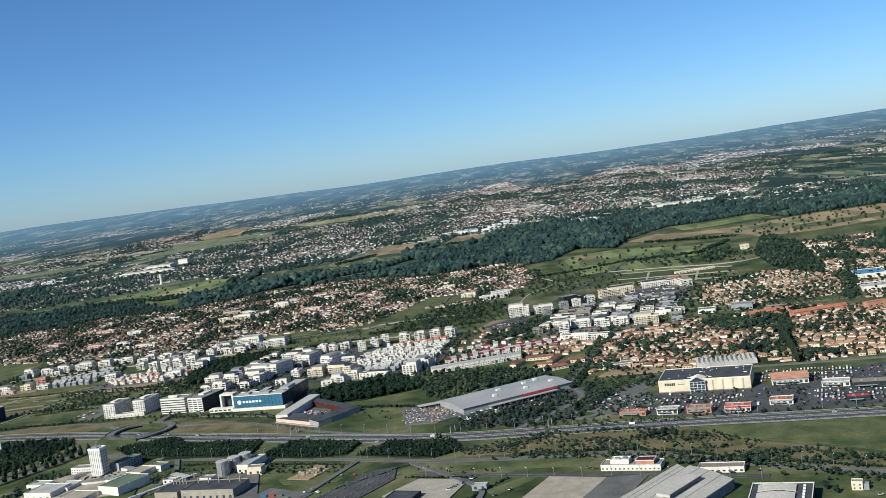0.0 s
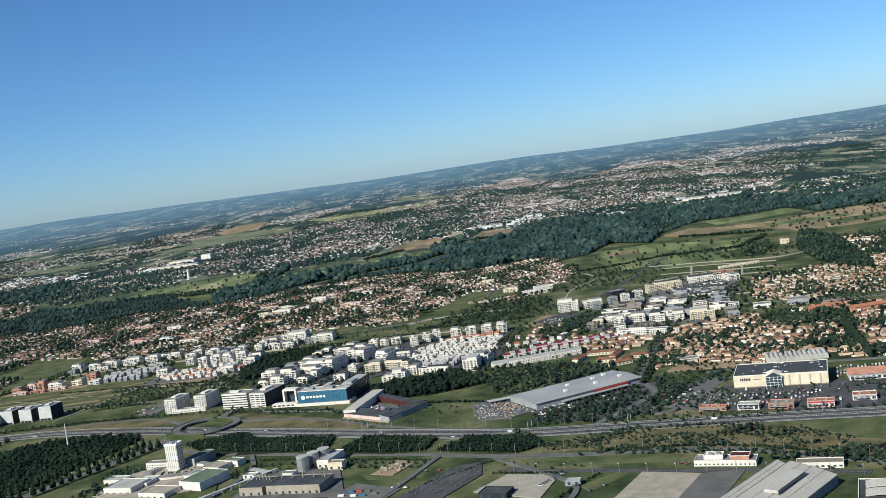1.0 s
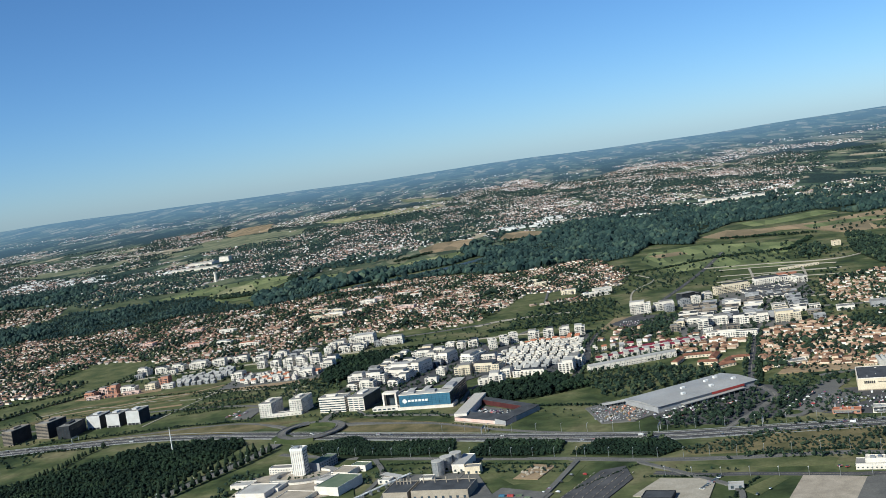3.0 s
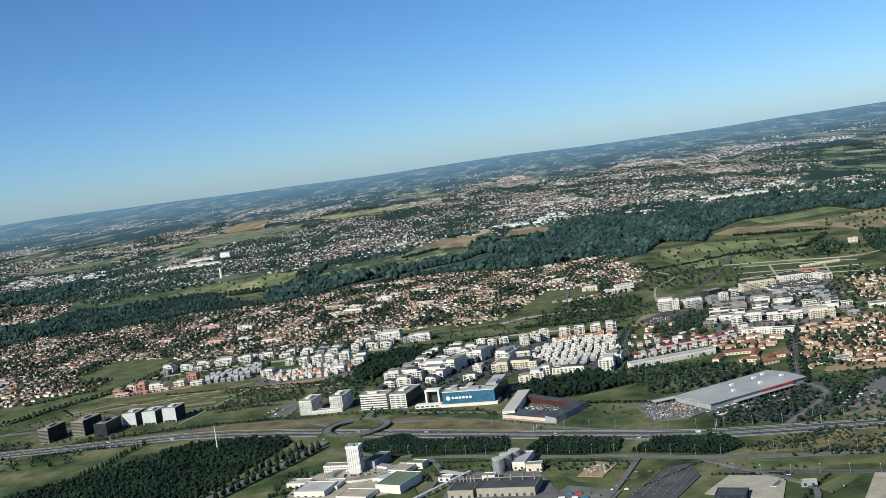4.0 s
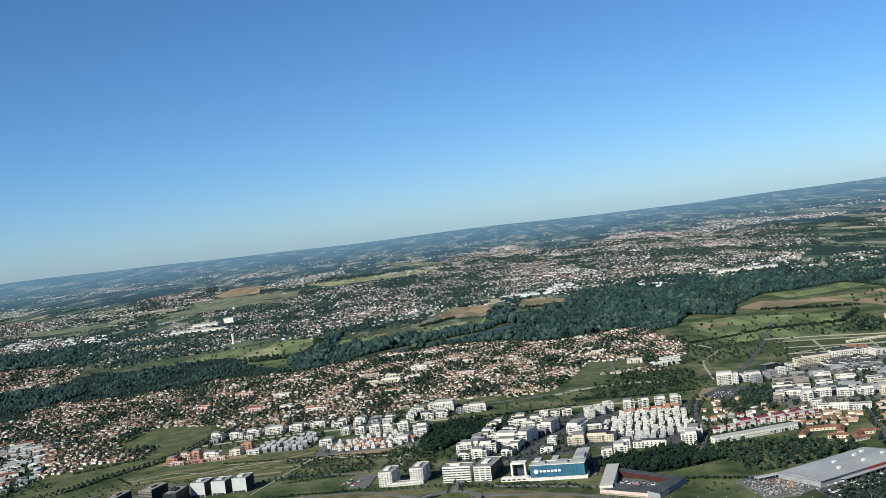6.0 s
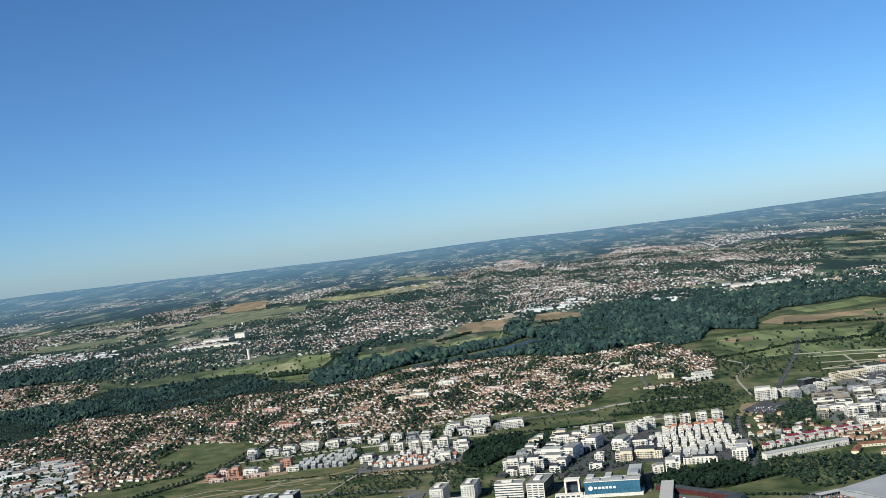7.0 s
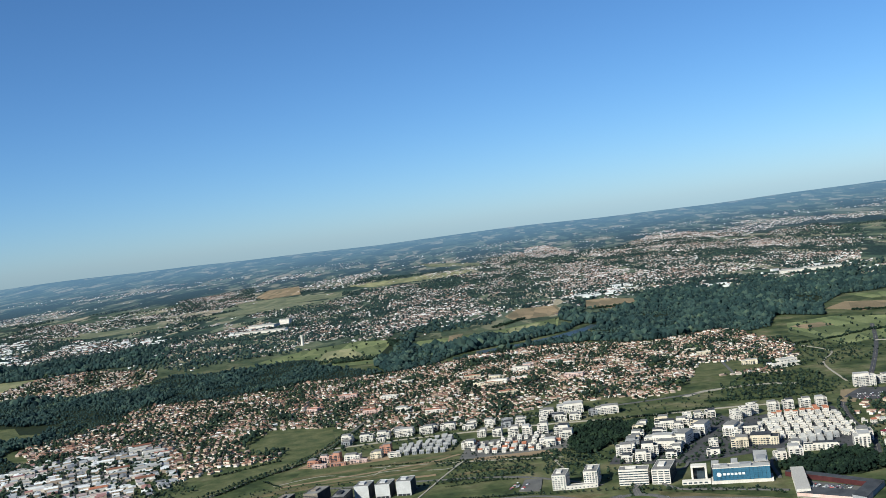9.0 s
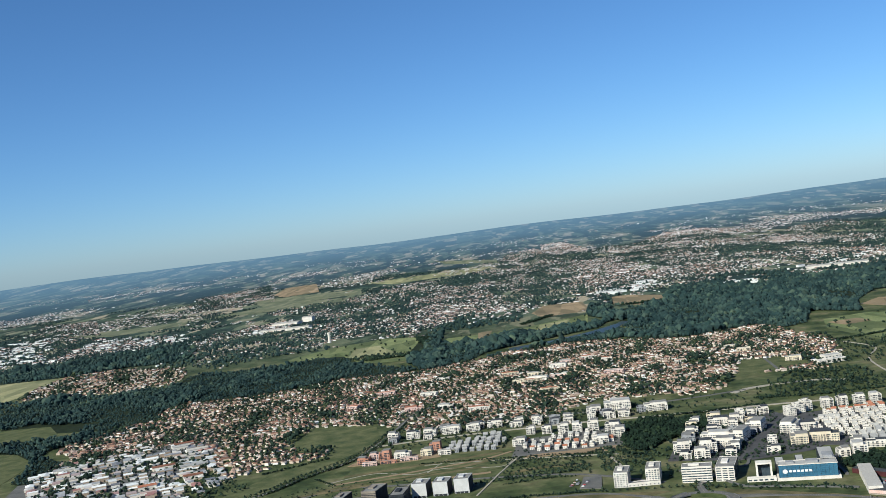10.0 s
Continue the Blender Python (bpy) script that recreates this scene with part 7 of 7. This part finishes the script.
for ln, half, size in (([(-20, 409), (2, 404), (48, 386), (62, 380)], 0.8, 0.6), ([(60, 352), (84, 372)], 0.5, 0.5), ([(84, 356), (108, 348)], 0.6, 0.6), ([(120, 343), (104, 320), (92, 296)], 0.6, 0.6), ([(-246, 590), (-262, 612)], 0.6, 0.7),
                       ([(-200, 620), (-160, 614), (-120, 606), (-90, 596)], 0.8, 0.7), ([(-150, 552), (-128, 555), (-112, 553)], 0.8, 0.7), ([(-100, 600), (-90, 606), (-70, 580)], 1.6, 1.0), ([(-215, 520), (-180, 522), (-140, 524), (-100, 518)], 0.8, 0.7), ([(-320, 528), (-280, 526), (-240, 522)], 1.0, 0.8),
                       ([(-230, 500), (-200, 502), (-180, 500)], 0.8, 0.8), ([(-300, 500), (-250, 502)], 1.0, 0.9), ([(40, 480), (70, 468), (80, 460)], 1.2, 0.9), ([(150, 470), (156, 500), (166, 545), (174, 585)], 1.0, 1.1), ([(-20, 492), (0, 484), (8, 474)], 0.8, 0.7), ([(-150, 640), (-146, 668), (-150, 690)], 1.0, 0.9),
                       ([(20, 700), (60, 690), (100, 690)], 1.6, 1.1), ([(-60, 680), (-20, 676), (20, 680)], 1.4, 1.1), ([(-300, 640), (-262, 664)], 1.2, 1.0), ([(130, 905), (180, 920), (215, 945)], 2.0, 1.4), ([(216, 940), (280, 935), (320, 1010)], 3.0, 1.8), ([(250, 1092), (330, 1040)], 3.0, 1.8), ([(-300, 1150), (-225, 1150), (-160, 1150)], 4.0, 2.2), ([(-252, 1320), (-222, 1155)], 5.0, 2.4), ([(-120, 1330), (-80, 1400)], 4.0, 2.2), ([(90, 1425), (20, 1425)], 4.0, 2.4)):
    hedge(ln, half, size, "dark uneven hedge along the edge of the grass")
for ln, hw_, mat in (([(62, 384), (50, 352), (40, 330), (28, 300)], 1.1, "old_asphalt"), ([(24, 400), (14, 372), (4, 350), (-6, 326)], 1.1, "old_asphalt"), ([(84, 374), (100, 352), (112, 330), (100, 300)], 1.0, "old_asphalt"), ([(-20, 418), (-14, 396), (-18, 372), (-26, 350)], 1.0, "old_asphalt"),
                     ([(-300, 560), (-262, 560), (-215, 556), (-165, 556)], 0.9, "old_asphalt"), ([(-60, 540), (-30, 535), (-22, 548)], 0.8, "old_asphalt"), ([(-44, 520), (-36, 500), (-18, 492), (10, 478)], 0.9, "old_asphalt"), ([(12, 500), (16, 530), (30, 556)], 0.9, "old_asphalt"),
                     ([(80, 545), (110, 549), (140, 556)], 0.8, "old_asphalt"), ([(80, 585), (110, 590), (140, 596), (170, 598)], 0.9, "old_asphalt"), ([(-240, 684), (-180, 690), (-100, 688), (-40, 680), (20, 676), (60, 670)], 0.9, "path"), ([(-220, 735), (-120, 720), (-30, 726), (20, 735)], 0.9, "old_asphalt"),
                     ([(176, 470), (200, 472), (240, 462), (290, 452)], 1.0, "old_asphalt"), ([(190, 640), (230, 640), (290, 615), (340, 610)], 1.0, "old_asphalt"), ([(200, 690), (240, 680), (262, 690)], 1.0, "path"), ([(196, 880), (240, 862), (290, 840), (330, 860)], 1.2, "path"), ([(190, 790), (235, 800), (280, 790)], 1.0, "path"),
                     ([(-380, 800), (-300, 830), (-180, 850), (-60, 850), (60, 880)], 1.0, "old_asphalt"), ([(-160, 740), (-150, 850), (-120, 1000)], 1.0, "old_asphalt"), ([(-40, 760), (-30, 900), (0, 1040)], 1.0, "old_asphalt"), ([(60, 800), (70, 920), (90, 1040)], 1.0, "old_asphalt")):
    road("road", smooth_line(ln), hw_, M[mat], "narrow local street or track")

hedge([(x + 1.2, y + 3.6) for x, y in ROAD_R[12:]], 0.5, 0.75, "dense dark hedge along the airport road")
# debris and containers in the works yards
for i in range(26):
    x, y = 41 + rng.uniform(0, 10), 371 + rng.uniform(0, 11)
    e = thing("rubble_heap", x, y, rng.uniform(0, 360), "pale heap of rubble and debris", "rubble", "rubble heaps", 0.25)
    part("heap", moved(ball(rng.uniform(0.4, 1.0), 1, i + 400, 0.5, 0.4), 0, 0, 0.25), M["concrete"], e)
for i, (x, y, mat) in enumerate(((33, 352, "blue_glass"), (36, 351, "red_paint"), (39, 350, "green_roof"), (34.5, 347, "paint_white"), (38, 346, "blue_glass"), (30, 348, "paint_white"), (42, 347, "green_roof"))):
    e = thing("container", x, y, -18 + 8 * (i % 3), "steel shipping container on a yard", "container", "containers")
    part("body", box(0, 0, 0.05, 2.2, 0.9, 1.0), M[mat], e)
    for k in range(6):
        part("corrugation", box(0.1 + k * 0.36, -0.03, 0.1, 0.28 + k * 0.36, 0, 0.95), M[mat], e)
# building supplies stacked beside the warehouse
for i in range(70):
    a, b = rng.random(2)
    x, y = 72 + 18 * a + 8 * b, 434 + 26 * b - 4 * a
    e = thing("pallet_stack", x, y, 30 + rng.choice([0, 90]), "stack of building supplies on a pallet", "pallet", "pallet stacks", 0.4)
    part("load", box(0, 0, 0.05, rng.uniform(0.5, 1.3), 0.6, rng.uniform(0.3, 0.9)), M[("concrete", "brick_wall", "grey_wall", "stubble", "metal_roof")[i % 5]], e)
plot("yard", [(70, 460), (75, 432), (89, 430), (99, 438), (97, 460), (80, 468)], M["old_asphalt"], "grey yard with building supplies", "yard", 0.02)

# rows of parked cars too many to count
CARS = [(joined(box(-0.8, -0.33, 0.05, 0.8, 0.33, 0.32), box(-0.5, -0.29, 0.32, 0.35, 0.29, 0.55)), [0] * 12)]


def car_rows(x0, y0, rot, rows, cols, gap_row, gap_col, fill):
    a = radians(rot)
    pts = []
    for i in range(rows):
        for j in range(cols):
            if rng.random() < fill:
                u, v = j * gap_col, i * gap_row + (0.9 if i % 2 else 0)
                pts.append((x0 + u * math.cos(a) - v * math.sin(a), y0 + u * math.sin(a) + v * math.cos(a)))
    pts = np.array(pts)
    many("parked_cars", [q[0] for q in CARS], pts, np.ones((len(pts), 3)), M["car_mix"], "rows of parked cars in mixed colours", "cars", a + math.pi / 2, z=np.full(len(pts), 0.3))


car_rows(166, 414, -15, 5, 30, 3.6, 1.5, 0.5)
car_rows(158, 420, 60, 4, 16, 4.0, 1.5, 0.45)
car_rows(224, 436, -15, 5, 26, 4.4, 1.4, 0.75)
car_rows(236, 396, -15, 5, 22, 3.8, 1.5, 0.6)
car_rows(103, 424, 30, 5, 24, 4.0, 1.5, 0.5)
car_rows(104, 655, -10, 5, 18, 4.0, 1.5, 0.6)
car_rows(56, 342, 57, 3, 14, 5.6, 1.9, 0.12)
car_rows(-110, 530, 70, 3, 9, 3.2, 1.4, 0.6)
car_rows(150, 640, -8, 6, 24, 6.0, 2.2, 0.4)
car_rows(-420, 640, 22, 7, 40, 12.0, 2.0, 0.35)
car_rows(22, 464, 50, 5, 13, 2.6, 1.15, 0.85)

# trees and bushes that soften the open ground
for poly, st_, size in (([(-60, 562), (-50, 600), (-32, 650), (16, 660), (20, 640), (18, 560), (12, 554), (-20, 548)], 3.7, 0.95), ([(22, 560), (24, 640), (82, 644), (80, 548), (50, 548)], 6.0, 0.75), ([(-145, 614), (-140, 652), (-82, 662), (-80, 614)], 5.0, 0.8), ([(-235, 688), (-228, 714), (-40, 716), (-40, 690)], 4.6, 0.9), ([(140, 585), (140, 690), (230, 705), (215, 600)], 7.0, 0.9), ([(-60, 512), (-30, 500), (0, 488), (8, 478), (-20, 486), (-52, 500)], 3.2, 0.8), ([(40, 470), (70, 462), (92, 452), (86, 438), (60, 446), (44, 456)], 6.0, 0.7), ([(-250, 596), (-215, 590), (-190, 582), (-240, 560), (-290, 575)], 5.0, 0.7),
                        ([(-330, 545), (-230, 522), (-100, 516), (-100, 524), (-230, 530), (-320, 555)], 4.0, 0.9), ([(-420, 500), (-260, 504), (-200, 498), (-200, 478), (-320, 470), (-420, 470)], 5.5, 1.3), ([(-160, 600), (-110, 592), (-86, 586), (-84, 600), (-120, 604), (-160, 612)], 2.6, 0.8),
                        ([(-150, 556), (-104, 556), (-100, 596), (-148, 596)], 3.6, 0.8), ([(-98, 555), (-70, 556), (-62, 585), (-76, 612), (-96, 610)], 2.8, 1.0), ([(-14, 400), (10, 398), (40, 386), (60, 378), (56, 372), (30, 380), (0, 390)], 3.2, 0.8), ([(-84, 372), (-80, 416), (-66, 420), (-72, 372)], 3.0, 1.1),
                        ([(-58, 398), (-52, 408), (-40, 408), (-37, 400), (-48, 397)], 2.0, 0.7), ([(-30, 386), (-24, 400), (-8, 398), (-12, 384)], 2.6, 0.9), ([(80, 372), (100, 362), (118, 354), (112, 350), (90, 360)], 4.0, 0.6), ([(198, 330), (206, 322), (232, 300), (228, 296), (200, 318)], 4.5, 0.9),
                        ([(150, 466), (160, 480), (196, 474), (182, 448)], 3.0, 1.0), ([(82, 540), (84, 588), (142, 592), (142, 548)], 4.4, 1.1), ([(100, 600), (104, 648), (132, 650), (130, 604)], 3.0, 1.3), ([(116, 653), (134, 684), (148, 661), (135, 618), (116, 623)], 2.8, 1.4), ([(47, 707), (69, 743), (122, 741), (115, 688), (73, 665)], 8.0, 1.0),
                        ([(218, 588), (249, 574), (268, 578), (262, 545), (232, 550)], 3.6, 1.5), ([(-40, 690), (-40, 730), (30, 735), (30, 690)], 7.5, 1.0), ([(-230, 728), (-130, 714), (-40, 720), (-40, 735), (-130, 730), (-225, 745)], 3.8, 1.2), ([(150, 800), (165, 880), (215, 930), (215, 850), (180, 780)], 10.0, 1.3),
                        ([(212, 950), (280, 935), (330, 900), (300, 840), (240, 870)], 9.0, 1.7), ([(-350, 1180), (-300, 1150), (-225, 1150), (-200, 1160), (-280, 1190)], 5.0, 2.2), ([(160, 410), (156, 425), (176, 440), (182, 424)], 3.0, 0.9), ([(120, 405), (150, 440), (166, 452), (158, 412), (140, 400)], 3.6, 0.75), (TAN_R3, 17.0, 2.0), (GRN_R, 19.0, 1.8), (GRN_F1, 26.0, 2.0), (GRN_F2, 26.0, 2.0)):
    wood(poly, st_, size, TUFT, "leaf", "loose trees and bushes on open ground", 15, (), 1.6)

# raised pipe rack through the works
rack = thing("pipe_rack", -30, 352, 52, "pale raised pipe rack crossing the works", "pipe rack")
for k in range(3):
    part("pipe", box(0, -0.5 + k * 0.45, 1.5, 46, -0.25 + k * 0.45, 1.75), M["paint_white"], rack)
for i in range(12):
    part("trestle", box(0.5 + i * 4, -0.6, 0, 0.75 + i * 4, 0.8, 1.5), M["steel"], rack)
plot("plaza", [(-74, 382), (-70, 410), (-40, 416), (-26, 404), (-30, 376), (-52, 370)], M["concrete"], "pale paved forecourts of the institute", "pavement", 0.2)

# small roundabout on the approach to the retail park
rl = [(150 + 5.0 * math.cos(2 * math.pi * i / 32), 415 + 5.0 * math.sin(2 * math.pi * i / 32)) for i in range(33)]
rb = road("road", rl, 1.3, M["old_asphalt"], "small roundabout with a grass island")
part("island", drum(3.6, -0.1, 0.25, 24, 150, 415), M["lawn"], rb, "green island")
# pale planter bars and bay markings in the works car park
for r_ in range(5):
    for i in range(9):
        u, v = i * 2.9, r_ * 3.4
        e = thing("planter", 55 + v + u * 0.52, 344 - v * 0.3 + u * 0.95, 62, "pale concrete planter between parking rows", "planter", "planters of the car park", 0.42)
        part("trough", box(-0.65, -0.1, 0, 0.65, 0.1, 0.2), M["concrete"], e)
# pale strips round the sports grounds
for ln in ([(190, 790), (236, 776), (272, 760)], [(196, 822), (236, 806), (282, 790)], [(200, 856), (240, 842), (286, 818)], [(214, 770), (226, 848)], [(250, 766), (262, 828)]):
    tagged(mesh_object("path", *slab(smooth_line(ln), 0.9, -0.1, layer(0.09)), M["path"]), "pale strip along the sports grounds", "path", "", "structure")
plot("running_track", [(232, 786), (236, 800), (250, 795), (246, 781)], M["tile_roof"], "red sports surface", "sports ground", 0.11)

# loose goods too small to count in the supplies yard
pts = np.stack([72 + 24 * rng.random(420), 434 + 26 * rng.random(420)], 1)
pts = pts[inside([(70, 460), (75, 433), (89, 431), (98, 438), (96, 460), (80, 467)], pts)]
many("loose_goods", [box(-0.3, -0.25, 0, 0.3, 0.25, 0.5), box(-0.6, -0.2, 0, 0.6, 0.2, 0.3)], pts, rng.uniform(0.35, 0.95, (len(pts), 3)), M["car_mix"], "loose bags and goods stacked on the yard", "goods", z=np.full(len(pts), 0.35))

# mown lawns between the airport roads
for poly in ([(110.7, 362), (123.7, 353), (146, 347), (149.5, 354), (141.8, 360), (123.6, 364)], [(116, 325.4), (131, 340.7), (125.8, 343.5), (113, 332.6)], [(97, 358), (112, 356), (108.4, 363), (96.2, 367)], [(30, 380), (36, 390), (65, 378), (58, 361), (38, 365)]):
    tagged(mesh_object("lawn", *prism(poly, -0.1, 0.06), M["meadow"]), "bright mown lawn between the airport roads", "lawn", "", "structure")
# long red and white roofs of the trading estate
for i, (x, y, w, rm) in enumerate(((-385, 686, 15, "brown_roof"), (-352, 648, 12, "brown_roof"), (-376, 632, 11, "tile_roof"), (-394, 762, 14, "brown_roof"), (-381, 712, 17, "pale_sheet"), (-376, 734, 15, "pale_sheet"), (-364, 680, 18, "metal_roof"), (-392, 752, 11, "white_roof"), (-462, 712, 20, "white_roof"), (-440, 680, 14, "white_roof"))):
    e = block("works_building", x, y, w, 7, 2.4, 22, "white_wall", "metal_roof", "long shed of the western trading estate", "works", 1, 3.0, "f", 0, "sheds of the trading estate", False, (1.2, 0.7))
    part("pitched_roof", gable(w, 7, 2.7, 0.7, 0.2), M[rm], e, "low pitched sheet roof")

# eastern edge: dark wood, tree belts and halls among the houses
plot("woodland_floor", GROVE_E, M["woodland_floor"], "wood floor with tree shade painted into its colour", "ground")
wood(GROVE_E, 3.2, 1.9, TUFT, "leaf", "tall dark wood at the edge of the houses")
for poly, st_, size in (([(243, 495), (266, 587), (274, 582), (251, 489)], 2.8, 1.05), ([(226, 585), (230, 606), (247, 582), (270, 584), (267, 559), (237, 563)], 4.0, 1.0), ([(306, 604), (350, 745), (386, 909), (396, 918), (352, 720), (315, 600)], 4.0, 1.8), ([(270, 862), (289, 940), (309, 952), (303, 903), (282, 862)], 4.2, 2.2), ([(300, 470), (310, 540), (322, 540), (312, 466)], 3.2, 1.6)):
    wood(poly, st_, size, TUFT, "leaf", "dark belt of trees between the houses", 15, (), 1.6)
wood(PARK_LOT, 6.2, 0.7, TUFT, "leaf", "small round trees of the car park", -15)
for x, y, w, d, h, rot, wm, rm, lab in ((337, 678, 18, 22, 2.6, -8, "white_wall", "blue_glass", "white hall with a blue sheet roof"), (325, 628, 16, 16, 2.4, -6, "white_wall", "white_roof", "flat white hall beside the houses"), (356, 868, 16, 12, 2.4, -10, "white_wall", "brick_wall", "white hall with a red gym beside the wood"),
                                        (309, 566, 12, 6, 3.6, 14, "brick_wall", "tile_roof", "brick apartment house with a tile roof"), (304, 542, 9, 6, 3.0, 8, "cream_wall", "tile_roof", "yellow apartment house with a tile roof"), (314, 922, 7, 5, 4.0, 0, "cream_wall", "brown_roof", "old villa among trees"), (242, 812, 32, 3.4, 1.5, 12, "cream_wall", "white_roof", "long pale grandstand of the sports ground")):
    block("hall_building", x, y, w, d, h, rot, wm, rm, lab, "hall", 2 if h > 2.8 else 1, 2.6, "f", 0, "halls of the east", False, (1.0, 0.6))

hedge([(x + 2.6, y) for x, y in ROAD_W[6:30]], 0.4, 0.75, "long row of small trees beside the lane")
